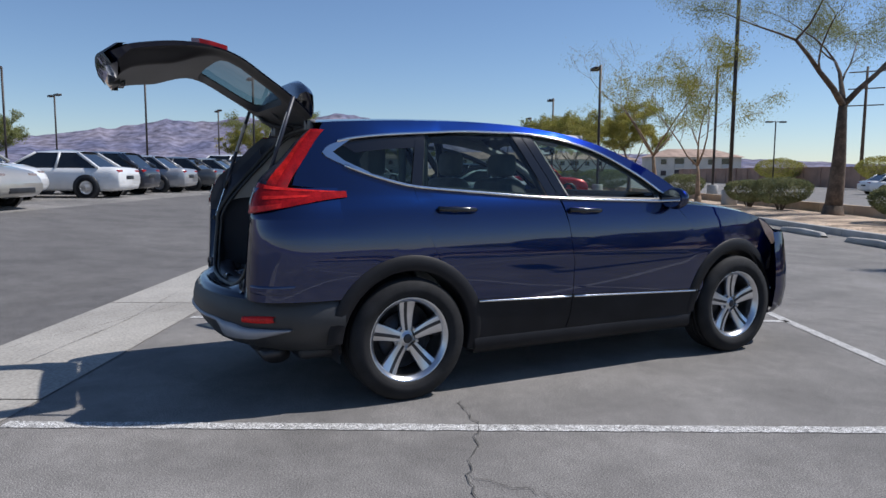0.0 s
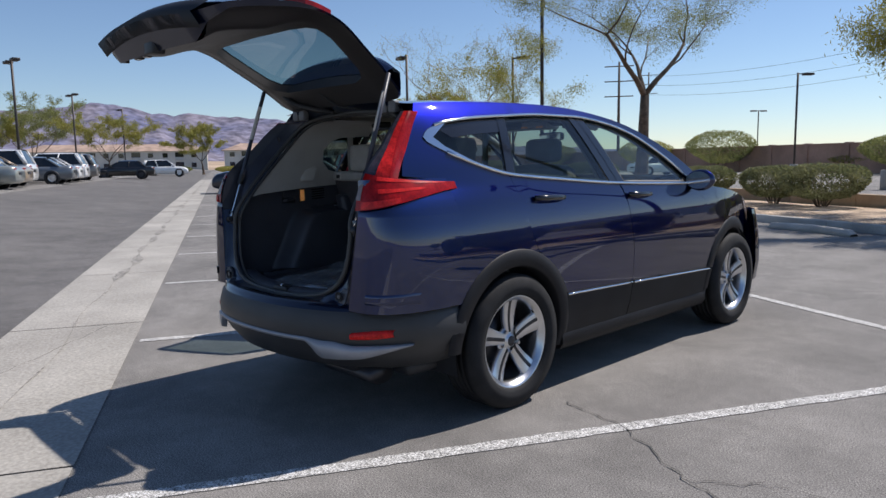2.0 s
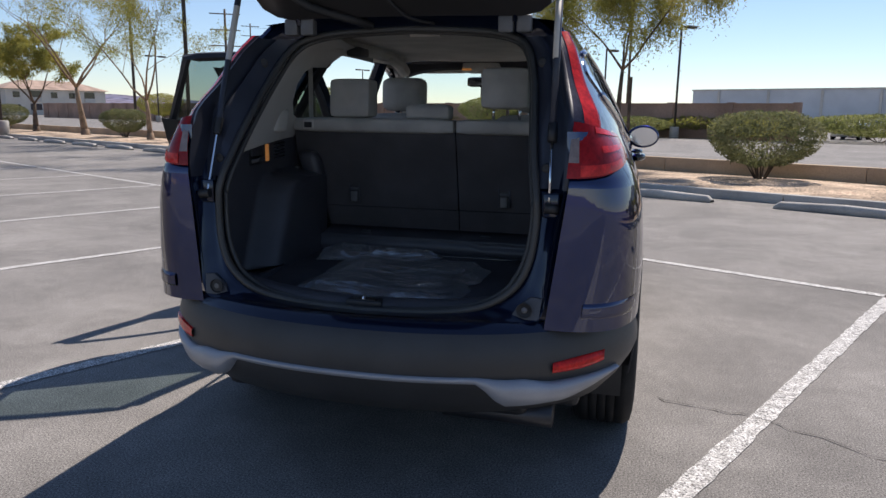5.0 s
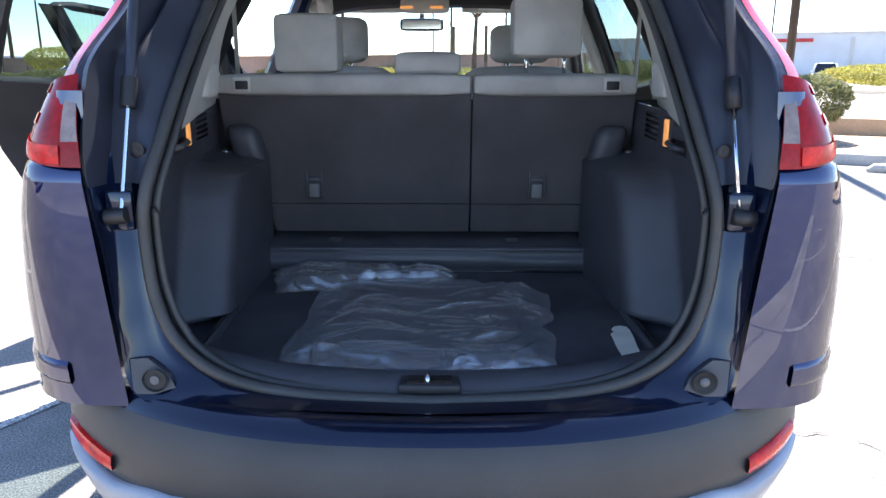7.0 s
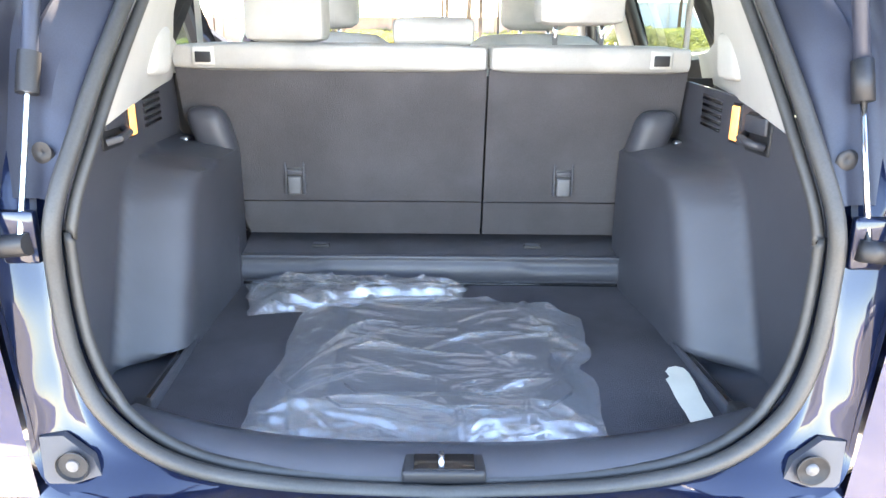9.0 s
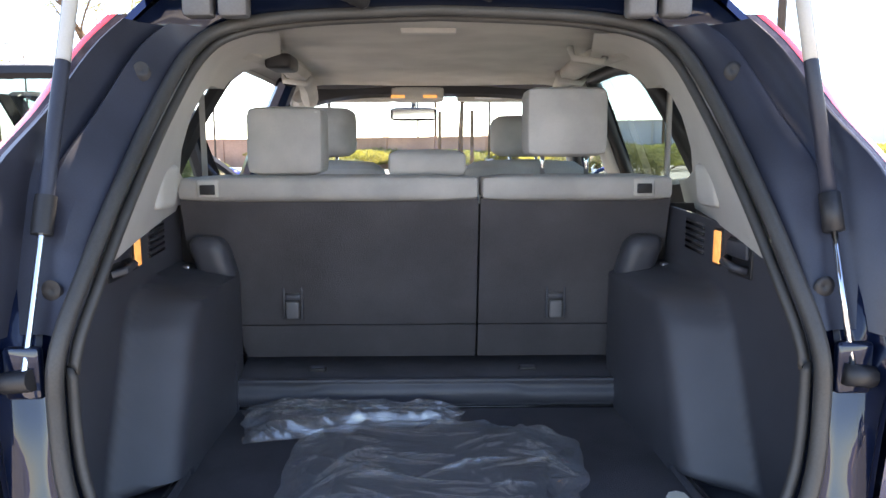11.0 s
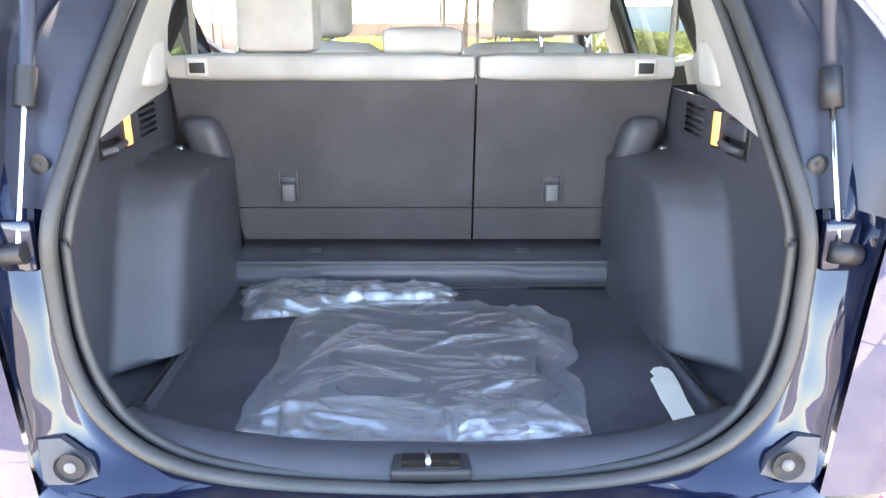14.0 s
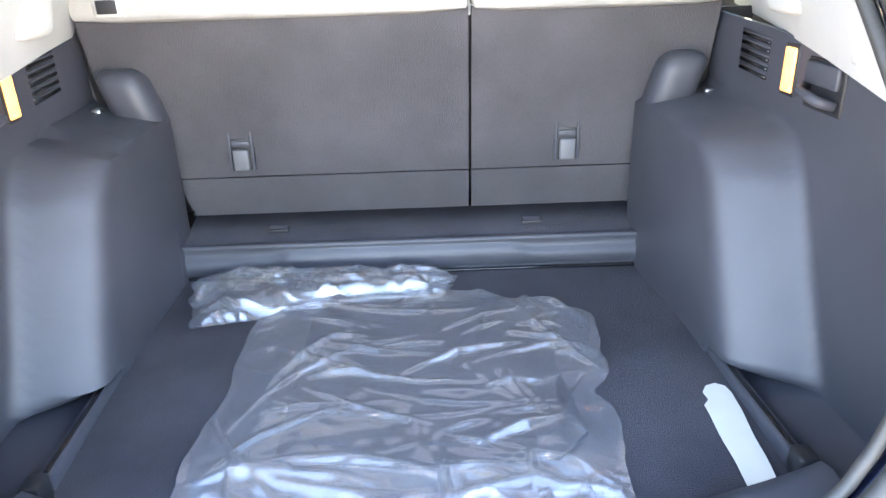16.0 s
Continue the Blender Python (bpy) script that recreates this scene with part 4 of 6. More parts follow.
# shelf behind the seats with its pale-edged lip
b = loft([[(x, 0.992, 0.66), (x, 0.992, 0.737), (x, 0.998, 0.742), (x, 1.06, 0.752), (x, 1.16, 0.772), (x, 1.16, 0.66)] for x in np.linspace(-0.512, 0.456, 25)])
shelf = part("cargo_step", b, CARPET, car, "black carpeted step behind the seats", angle=30)
rows = []
for i in range(61):
    x = -0.509 + 0.962 * i / 60
    drop = 0.013 * (1 - ease(0.235, 0.275, abs(x + 0.05)))
    rows.append([(x, 1.004, 0.744), (x, 0.990, 0.7465), (x, 0.984, 0.742), (x, 0.988, 0.736), (x, 0.988, 0.717 + drop), (x, 0.981, 0.713 + drop), (x, 0.982, 0.684), (x, 0.998, 0.676)])
part("step_lip", loft(rows), CARGOPL, shelf, "black plastic lip of the step", angle=25)
# Black strip standing in for the shade beneath the step's lip.
part("lip_shade_strip", box(-0.505, 0.45, 0.984, 0.995, 0.662, 0.675, bevel=0.002), GLOSSBLACK, shelf)
for x in (-0.315, 0.235):
    slot_ = part("tether_slot", box(x - 0.022, x + 0.022, 1.045, 1.072, 0.748, 0.7565, bevel=0.002), BLACK, shelf)
    for d in (-0.007, 0.004):
        part("tether_bar", box(x - 0.018, x + 0.018, 1.0585 + d, 1.0625 + d, 0.756, 0.7585, bevel=0.001), CARGOPL, slot_)
for x in (-0.517, 0.463):
    part("step_end_cap", box(x - 0.013, x + 0.013, 0.968, 1.0, 0.655, 0.80, bevel=0.008), CARGOPL, shelf)

# ---- rear seats ----


def seat_y(z):
    return 1.125 - 0.115 * (z - 0.775) / 0.42


def cushion(x0, x1, y0, y1, z0, z1, puff=0.018, lean=0.0, r=0.035):
    """A padded block: rounded, slightly swollen, leaning back."""
    b = bmesh.new()
    bmesh.ops.create_cube(b, size=2)
    bmesh.ops.subdivide_edges(b, edges=b.edges[:], cuts=7, use_grid_fill=True)
    hx, hy, hz = (x1 - x0) / 2, (y1 - y0) / 2, (z1 - z0) / 2
    for v in b.verts:
        c = v.co.copy()
        p = Vector((c.x * hx, c.y * hy, c.z * hz))
        q = Vector((max(-hx + r, min(hx - r, p.x)), max(-hy + r * 0.9, min(hy - r * 0.9, p.y)), max(-hz + r, min(hz - r, p.z))))
        d = p - q
        p = q + (d.normalized() * r if d.length > 1e-6 else d)
        p.y += puff * c.y * (1 - c.x ** 2) * (1 - c.z ** 2)
        p.z += puff * 0.5 * c.z * (1 - c.x ** 2) * (1 - c.y ** 2)
        v.co = Vector(((x0 + x1) / 2, (y0 + y1) / 2, (z0 + z1) / 2)) + p
        v.co.y += lean * (p.z + hz)
    return b


for x0, x1, slot, clip in ((-0.634, 0.102, -0.378, -0.556), (0.108, 0.580, 0.310, 0.505)):
    seat = new("rear_seatback")
    seat.parent = car
    tagged(seat, "folding rear seatback, black felt behind, grey cloth on top")
    lo0 = x0 + (0.10 if x0 < 0 else 0.0)
    lo1 = x1 - (0.085 if x0 > 0 else 0.0)
    outl = [(lo0, 0.861), (lo0 if x0 > 0 else x0 + 0.04, 0.96 if x0 < 0 else 0.861), (x0, 1.08), (x0, 1.203), (x1, 1.203), (x1, 1.08 if x0 > 0 else 1.0), (x1 - (0.04 if x0 > 0 else 0), 0.96), (lo1, 0.861)]
    outl = list(dict.fromkeys(outl))
    part("felt_back", patch(outl, lambda x, z: (x, seat_y(z) + 0.001 * math.sin(20 * x + 9 * z), z), 0.035, 0.03, (0, 1, 0)), FELT, seat, "black felt seatback")
    part("felt_flap", patch([(lo0 + (0.02 if x0 < 0 else 0), 0.764), (lo1 - (0.02 if x0 > 0 else 0), 0.764), (lo1, 0.858), (lo0, 0.858)], lambda x, z: (x, seat_y(z) - 0.001, z), 0.04, 0.03, (0, 1, 0)), FELT, seat)
    part("top_pad", cushion(x0, x1, 0.985, 1.12, 1.196, 1.258, 0.004, 0.0, 0.018), CLOTH, seat, "grey cloth seat top")
    part("front_pad", cushion(x0 + 0.02, x1 - 0.01, 1.20, 1.30, 0.70, 1.22, 0.03, -0.25, 0.04), CLOTH, seat, "grey cloth backrest")
    y = seat_y(0.927)
    latch = part("release_slot", box(slot - 0.024, slot + 0.024, y - 0.006, y + 0.012, 0.882, 0.972, bevel=0.005), BLACK, seat, "black release handle in the seatback")
    frame_ = bmesh.new()
    for q in ((slot - 0.026, slot - 0.020, 0.882, 0.974), (slot + 0.020, slot + 0.026, 0.882, 0.974), (slot - 0.024, slot + 0.024, 0.969, 0.975)):
        add_box(frame_, q[0], q[1], y - 0.010, y + 0.004, q[2], q[3], 0.002)
    part("handle_frame", frame_, CARGOPL, latch)
    part("handle_bar", box(slot - 0.019, slot + 0.019, y - 0.010, y - 0.004, 0.934, 0.946, bevel=0.002), CARGOPL, latch)
    part("release_strap", box(slot - 0.017, slot + 0.017, y - 0.020, y - 0.008, 0.884, 0.930, bevel=0.004), TRIMDARK, latch, "grey pull strap")
    clip_ob = part("belt_clip", box(clip - 0.027, clip + 0.027, 0.978, 1.0, 1.206, 1.250, bevel=0.006), TRIMGREY, seat)
    part("clip_hollow", box(clip - 0.018, clip + 0.018, 0.974, 0.98, 1.214, 1.238, bevel=0.002), BLACK, clip_ob)
    ex = x0 + 0.058 if x0 < 0 else x1 - 0.058
    sg = -1 if x0 < 0 else 1
    b = cushion(ex - 0.046, ex + 0.046, 0.995, 1.07, 0.985, 1.108, 0.004, -0.12, 0.030)
    for v in b.verts:
        v.co.x -= sg * 0.030 * (1.108 - v.co.z) / 0.12
    part("hinge_shroud", b, CARGOPL, seat, "black plastic seat hinge cover")
    part("striker_loop", tube([(ex - 0.03, 0.985, 1.000), (ex + 0.0, 0.972, 0.992), (ex + 0.03, 0.972, 0.996), (ex + 0.04, 0.985, 1.01)], 0.008, 8), GLOSSBLACK, seat, "black steel seat striker")
    part("lock_tongue", box(ex + sg * 0.045 - 0.009, ex + sg * 0.045 + 0.009, 0.985, 1.01, 0.992, 1.04, bevel=0.004), STEEL, seat, "bright lock tongue")


part("seatback_shell", patch([(-0.66, 0.60), (0.66, 0.60), (0.66, 1.185), (-0.66, 1.185)], lambda x, z: (x, seat_y(z) + 0.034, z), 0.06, 0.01, (0, 1, 0)), BLACK, car)


def headrest(x0, x1, y0, y1, z0, z1, posts, base, name="headrest"):
    h = part(name, cushion(x0, x1, y0, y1, z0, z1, 0.008, 0.05, 0.017), CLOTH, car, "grey cloth headrest")
    for zs in (z0 + 0.012, z1 - 0.012):
        pts = [(x0 + 0.004, y1 - 0.01, zs), (x0 + 0.004, y0 + 0.012, zs), (x0 + 0.014, y0 + 0.0035, zs), (x1 - 0.014, y0 + 0.0035, zs), (x1 - 0.004, y0 + 0.012, zs), (x1 - 0.004, y1 - 0.01, zs)]
        part("seam", tube([(p[0], p[1] + 0.05 * (zs - z0), p[2]) for p in pts], 0.0016, 4), TRIMGREY, h)
    for x in posts:
        part("post", tube([(x, (y0 + y1) / 2, base), (x, (y0 + y1) / 2, z0 + 0.02)], 0.006, 8), CHROME, h, "chrome headrest post")
    return h


headrest(-0.466, -0.280, 1.00, 1.12, 1.262, 1.424, (-0.43, -0.32), 1.24)
headrest(-0.122, 0.072, 1.02, 1.11, 1.255, 1.318, (-0.08, 0.03), 1.24)
headrest(0.216, 0.412, 0.97, 1.09, 1.306, 1.468, (0.262, 0.372), 1.25)

# ---- front of the cabin ----
for x, top in ((-0.425, 1.475), (0.335, 1.445)):
    s = new("front_seat")
    s.parent = car
    tagged(s, "grey cloth front seat")
    part("backrest", cushion(x - 0.25, x + 0.25, 1.95, 2.13, 0.55, 1.27, 0.03, -0.12, 0.07), CLOTH, s)
    part("seat_cushion", cushion(x - 0.26, x + 0.26, 2.0, 2.55, 0.42, 0.60, 0.02, 0, 0.06), CLOTH, s)
    hr = part("front_headrest", cushion(x - 0.125, x + 0.125, 1.93, 2.03, 1.30, top, 0.012, 0.05, 0.035), CLOTH, s)
    for d in (-0.05, 0.05):
        part("post", tube([(x + d, 1.985, 1.22), (x + d, 1.985, 1.33)], 0.006, 8), CHROME, hr)
rows = []
for i in range(21):
    x = -0.70 + 1.4 * i / 20
    rows.append([(x, 2.62, 0.72), (x, 2.60, 0.95), (x, 2.64, 1.11), (x, 2.76, 1.180 + 0.012 * math.cos(4 * x)), (x, 3.02, 1.192), (x, 3.12, 1.188), (x, 3.30, 1.13)])
part("dashboard", loft(rows), DASH, car, "black dashboard")
wheel_ring = [Vector((-0.425 + 0.18 * math.cos(a), 2.44 + 0.06 * math.sin(a), 0.98 + 0.17 * math.sin(a))) for a in (math.tau * k / 28 for k in range(28))]
sw = part("steering_wheel", tube(wheel_ring, 0.016, 8, closed=True), BLACK, car)
part("wheel_boss", box(-0.50, -0.35, 2.43, 2.50, 0.92, 1.03, bevel=0.02), BLACK, sw)
part("steering_spoke", box(-0.60, -0.25, 2.44, 2.47, 0.965, 0.995, bevel=0.008), BLACK, sw)
part("rear_view_mirror", cushion(-0.208, 0.012, 2.63, 2.665, 1.458, 1.518, 0.003, 0, 0.016), GLOSSBLACK, car, "black rear-view mirror")
part("mirror_face", patch([(-0.195, 1.467), (-0.001, 1.467), (-0.001, 1.51), (-0.195, 1.51)], lambda x, z: (x, 2.622, z), 0.05, 0), CHROME, car, "mirror glass")
part("mirror_stem", tube([(-0.098, 2.66, 1.51), (-0.098, 2.70, 1.555)], 0.012, 8), BLACK, car)
for x in (-0.36, 0.32):
    v = part("sun_visor", cushion(x - 0.22, x + 0.20, 2.50, 2.53, 1.535, 1.585, 0.002, 0, 0.012), LINER, car, "grey folded sun visor")
    part("visor_label", box(x - 0.14, x - 0.02, 2.492, 2.497, 1.545, 1.562, bevel=0.001), WHITEPAINT, v, "white warning label")
console = part("roof_console", cushion(-0.19, 0.04, 2.40, 2.56, 1.535, 1.60, 0.003, 0, 0.015), LINER, car, "grey overhead console")
for x in (-0.16, -0.02):
    part("map_lamp", box(x - 0.03, x + 0.03, 2.394, 2.402, 1.545, 1.558, bevel=0.001), AMBER, console)

part("windscreen_header", loft([[(x, 2.36, 1.612 - 0.05 * (x / 0.56) ** 4), (x, 2.44, 1.570 - 0.05 * (x / 0.56) ** 4), (x, 2.49, 1.556 - 0.05 * (x / 0.56) ** 4), (x, 2.50, 1.60 - 0.05 * (x / 0.56) ** 4)] for x in np.linspace(-0.56, 0.56, 21)]), BLACK, car, "black band along the windscreen's top")
# headliner and grey upper trim
rows = []
for i in range(22):
    y = 0.70 + 1.75 * i / 21
    z = 1.592 + 0.022 * math.sin(math.pi * min(1, max(0, (y - 0.7) / 1.8)))
    hw = 0.47 + 0.12 * ease(0.7, 1.2, y)
    rows.append([(hw * math.sin(math.pi / 2 * k / 12), y, z - 0.055 * abs(k / 12) ** 4 - (0.012 if y < 0.72 else 0)) for k in range(-12, 13)])
liner = part("headliner", loft(rows), LINER, car, "pale grey cloth headliner")
part("roof_lamp", box(-0.085, 0.045, 0.96, 0.985, 1.590, 1.606, bevel=0.003), TRIMGREY, liner)
for x, y in ((0.40, 1.16), (0.47, 1.75), (-0.47, 1.75)):
    part("grab_loop", tube([(x - 0.05, y, 1.585), (x - 0.045, y - 0.02, 1.555), (x + 0.03, y - 0.02, 1.545), (x + 0.045, y, 1.565)], 0.010, 6), TRIMGREY, liner)
part("belt_reel", box(-0.455, -0.385, 1.18, 1.30, 1.535, 1.575, bevel=0.01), BLACK, liner, "dark centre belt reel in the headliner")


def upper_wall(y, z):
    sx, sy = seal_at(z)
    return (min(sx - 0.012 + 0.20 * max(0, y - sy), wide(max(y, 0.7), z) - 0.03), y, z)


for side in (1, -1):
    opening = [(1.30, 1.490), (1.0, 1.474), (0.915, 1.447), (0.868, 1.395), (0.875, 1.32), (0.94, 1.268), (1.06, 1.245), (1.22, 1.235)]
    out = [(0.34, 1.125), (0.43, 1.255), (0.54, 1.39), (0.635, 1.495), (0.70, 1.545), (0.85, 1.572), (1.35, 1.572)] + opening + [(1.22, 1.176), (0.87, 1.166), (0.60, 1.151), (0.40, 1.136)]
    b = patch(out, upper_wall, 0.03, 0.008, (1, 0, 0))
    pil = part("rear_pillar_trim", b if side > 0 else mirrored(b), TRIMGREY, car, "light grey rear pillar trim", angle=50)
    dense = smooth_path([(y, z, 0) for y, z in opening], 4)
    rows = []
    for p in dense:
        a = Vector(upper_wall(p.x, p.y))
        o = Vector((wide(max(p.x, 0.66), p.y) - 0.018, p.x - 0.05 if p.x < 1.0 else p.x, p.y))
        rows.append([a, a.lerp(o, 0.15) + Vector((0.002, -0.004, 0)), a.lerp(o, 0.6), o])
    b = loft(rows)
    part("window_reveal", b if side > 0 else mirrored(b), TRIMGREY, pil)
    # grip moulded in the trim, step at the seal, belt
    b = cushion(0.565, 0.60, 0.70, 0.80, 1.20, 1.29, 0.004, 0.3, 0.012)
    part("belt_guide", b if side > 0 else mirrored(b), TRIMGREY, pil)
    b = box(0.545, 0.566, 0.455, 0.500, 1.160, 1.182, bevel=0.007)
    part("trim_tab", b if side > 0 else mirrored(b), TRIMGREY, pil)
    b = loft([[(0.604, 1.095, z), (0.607, 1.119, z), (0.604, 1.143, z), (0.602, 1.119, z)] for z in (1.225, 1.30, 1.40, 1.52)], closed=True)
    part("seat_belt", b if side > 0 else mirrored(b), CLOTH, car, "grey rear seat belt")
    # door-opening rubbers, centre post and front post trims
    for ys in ([(1.28, 1.54), (1.24, 1.40), (1.20, 1.20), (1.22, 0.95), (1.45, 0.70), (1.55, 0.42)],):
        b = tube([(wide(y, z) - 0.045, y, z) for y, z in ys], 0.022, 6)
        part("door_rubber", b if side > 0 else mirrored(b), RUBBER, car)
    b = tube([(wide(y, z) - 0.06, y, z) for y, z in ((1.93, 1.57), (2.03, 1.36), (2.09, 1.16), (2.17, 0.8), (2.15, 0.40))], [0.035, 0.04, 0.045, 0.06, 0.06], 8)
    part("centre_post", b if side > 0 else mirrored(b), TRIMGREY if side > 0 else JAMB, car, "centre door post")
    b = tube([(wide(y, z) - 0.05, y, z) for y, z in ((2.30, 1.545), (2.55, 1.47), (2.85, 1.33), (3.15, 1.15))], 0.03, 8)
    part("front_post_trim", b if side > 0 else mirrored(b), TRIMGREY, car)
    b = tube([(wide(y, z) - 0.07, y, z - 0.05) for y, z in curve(ROOFEDGE, 0.9, 2.3, 10)], 0.035, 8)
    part("roof_rail_trim", b if side > 0 else mirrored(b), LINER, car)
part("cabin_floor", box(-0.74, 0.74, 1.12, 3.3, 0.34, 0.38, bevel=0.01), CARPET, car, "black cabin carpet")
part("firewall", box(-0.72, 0.72, 3.28, 3.34, 0.35, 1.09, bevel=0.01), BLACK, car)
part("rear_cushion", cushion(-0.62, 0.60, 1.16, 1.66, 0.50, 0.72, 0.02, 0, 0.06), CLOTH, car, "grey cloth rear bench cushion")

# ---- the raised tailgate ----
gate = new("tailgate")
gate.parent = car
tagged(gate, "raised dark blue tailgate with grey-brown inner trim")
GP = smooth_path([(0.60, 1.635, 0), (0.46, 1.745, 0), (0.32, 1.835, 0), (0.17, 1.925, 0), (0.03, 1.964, 0), (-0.12, 1.976, 0), (-0.28, 1.962, 0), (-0.39, 1.938, 0), (-0.465, 1.892, 0)], 8)
GLEN = [0.0]
for a, c in zip(GP, GP[1:]):
    GLEN.append(GLEN[-1] + (c - a).length)
GTOT = GLEN[-1]


def gate_at(u):
    """Place and outward normal on the tailgate's middle line, u from hinge to lower edge."""
    d = min(max(u, 0), 1) * GTOT
    for i in range(len(GLEN) - 1):
        if d <= GLEN[i + 1] + 1e-9:
            t = (d - GLEN[i]) / (GLEN[i + 1] - GLEN[i])
            p = GP[i].lerp(GP[i + 1], t)
            a, c = GP[max(i - 2, 0)], GP[min(i + 3, len(GP) - 1)]
            tan = (c - a).normalized()
            return p, Vector((tan.y, -tan.x, 0)) * -1
    return GP[-1], Vector((-1, 0, 0))


GATEW = spline([0, 0.25, 0.5, 0.62, 0.75, 0.9, 1.0], [0.535, 0.590, 0.640, 0.650, 0.635, 0.60, 0.55])


def gate_out(u, v, off=0.0):
    p, n = gate_at(u)
    if n.y < 0:
        n = -n
    c = 0.055 * (1 - v * v) + off
    x = v * GATEW(u)
    return Vector((x, p.x + n.x * c, p.y + n.y * c))


def gate_in(u, v):
    thick = 0.03 + 0.075 * ease(0.5, 0.75, u) + 0.02 * (1 - v * v)
    edge = ease(0.80, 1.0, abs(v))
    return gate_out(u, v * 0.985, -0.055 * (1 - v * v) * 0.4 - thick * (1 - edge * 0.75))


HOLE = [(0.125, 0.0), (0.125, 0.55), (0.15, 0.70), (0.20, 0.765), (0.28, 0.78), (0.40, 0.79), (0.465, 0.76), (0.49, 0.68), (0.50, 0.50), (0.505, 0.0)]
half = [(0.0, 0.0), (0.0, 0.94), (0.03, 1.0), (0.5, 1.0), (0.9, 1.0), (0.97, 0.93), (1.0, 0.75), (1.0, 0.0)] + HOLE[::-1]
for nm, fn, mt, lb in (("outer_panel", gate_out, PAINT, "dark blue tailgate skin"), ("inner_trim", gate_in, GATETRIM, "grey-brown plastic inner tailgate trim")):
    b = patch(half, fn, 0.035, 0)
    join(b, patch([(u, -v) for u, v in half], fn, 0.035, 0))
    bmesh.ops.remove_doubles(b, verts=b.verts[:], dist=0.0008)
    bmesh.ops.recalc_face_normals(b, faces=b.faces[:])
    part(nm, b, mt, gate, lb, angle=60)
edge = [(0.0, v) for v in np.linspace(-0.94, 0.94, 20)] + [(0.03 + 0.87 * k / 24, 1.0) for k in range(25)] + [(0.97, 0.93), (1.0, 0.75)] + [(1.0, v) for v in np.linspace(0.7, -0.7, 16)] + [(1.0, -0.75), (0.97, -0.93)] + [(0.9 - 0.87 * k / 24, -1.0) for k in range(25)]
b = loft([[gate_out(u, v), gate_out(u, v) * 1.0 + (gate_in(u, v) - gate_out(u, v)) * 0.5, gate_in(u, v)] for u, v in edge + edge[:1]])
part("gate_edge", b, JAMB, gate, "dark painted tailgate edge")
full_hole = HOLE + [(u, -v) for u, v in HOLE[-2:0:-1]]
b = loft([[gate_out(u, v), gate_in(u, v)] for u, v in full_hole + full_hole[:1]])
part("window_reveal", b, BLACK, gate)
b = patch([(u, v * 1.02) for u, v in full_hole], lambda u, v: gate_out(u, v, -0.006), 0.05, 0)
o = part("rear_window", b, GLASS_TINT, gate, "tinted heated rear glass")
o.visible_shadow = False
# dark frit round the glass, spoiler, lamps, wiper, lower garnish
frit = [(0.105, 0.0), (0.105, 0.66), (0.16, 0.80), (0.28, 0.86), (0.44, 0.86), (0.52, 0.72), (0.53, 0.0)] + HOLE[::-1]
b = patch(frit, lambda u, v: gate_out(u, v, 0.003), 0.04, 0)
join(b, patch([(u, -v) for u, v in frit], lambda u, v: gate_out(u, v, 0.003), 0.04, 0))
part("dark_glass_band", b, GLOSSBLACK, gate, "black glass border")
rows = []
for i in range(25):
    v = -1 + 2 * i / 24
    k = 1 - 0.35 * abs(v) ** 4
    base = gate_out(0.02, v * 0.93)
    rows.append([base + Vector((0, 0.02, -0.01)), base + Vector((0, 0.035 * k, 0.06 * k)), base + Vector((0, 0.02, 0.155 * k)), base + Vector((0, -0.02, 0.185 * k)), base + Vector((0, -0.055, 0.165 * k)), gate_out(0.11, v * 0.90, 0.012)])
part("roof_spoiler", loft(rows), PAINT, gate, "dark blue roof spoiler")
for side in (1, -1):
    b = patch([(0.50, 0.66), (0.50, 0.97), (0.62, 0.985), (0.64, 0.80), (0.60, 0.64)], lambda u, v: gate_out(u, v, 0.022), 0.04, 0.03, (0, 0, -1))
    part("gate_lamp", b if side > 0 else mirrored(b), REDLENS, gate, "red tailgate lamp section")
part("lower_garnish", loft([[gate_out(u, v, o_) for u, o_ in ((0.90, 0.004), (0.93, 0.016), (1.0, 0.012), (1.0, -0.06))] for v in np.linspace(-0.92, 0.92, 24)]), CLAD, gate, "dark grey lower edge of the tailgate")
part("gate_latch", box(-0.05, 0.05, -0.44, -0.38, 1.805, 1.875, bevel=0.01), BLACK, gate)
for x in (-0.30, -0.20):
    part("trim_pocket", box(x - 0.03, x + 0.03, -0.38, -0.34, 1.82, 1.87, bevel=0.01), GLOSSBLACK, gate, "dark grip pocket")
part("rubber_buffer", lathe([(0, 0), (0, 0.02), (0.03, 0.018), (0.03, 0)], 12, axis="z"), RUBBER, gate).location = (-0.40, -0.39, 1.815)
part("wiring_boot", tube(smooth_path([(-0.14, 0.66, 1.60), (-0.20, 0.58, 1.615), (-0.32, 0.52, 1.65), (-0.40, 0.50, 1.70)], 8), [0.014 + 0.003 * (k % 2) for k in range(25)], 8), RUBBER, gate, "black corrugated wiring boot")
part("washer_hose", tube(smooth_path([(0.10, 0.66, 1.605), (0.02, 0.57, 1.62), (-0.06, 0.50, 1.70)], 6), 0.006, 6), RUBBER, gate)
tape = part("high_brake_lamp", box(-0.05, 0.05, 0.60, 0.62, 1.70, 1.715, bevel=0.003), REDLENS, gate)


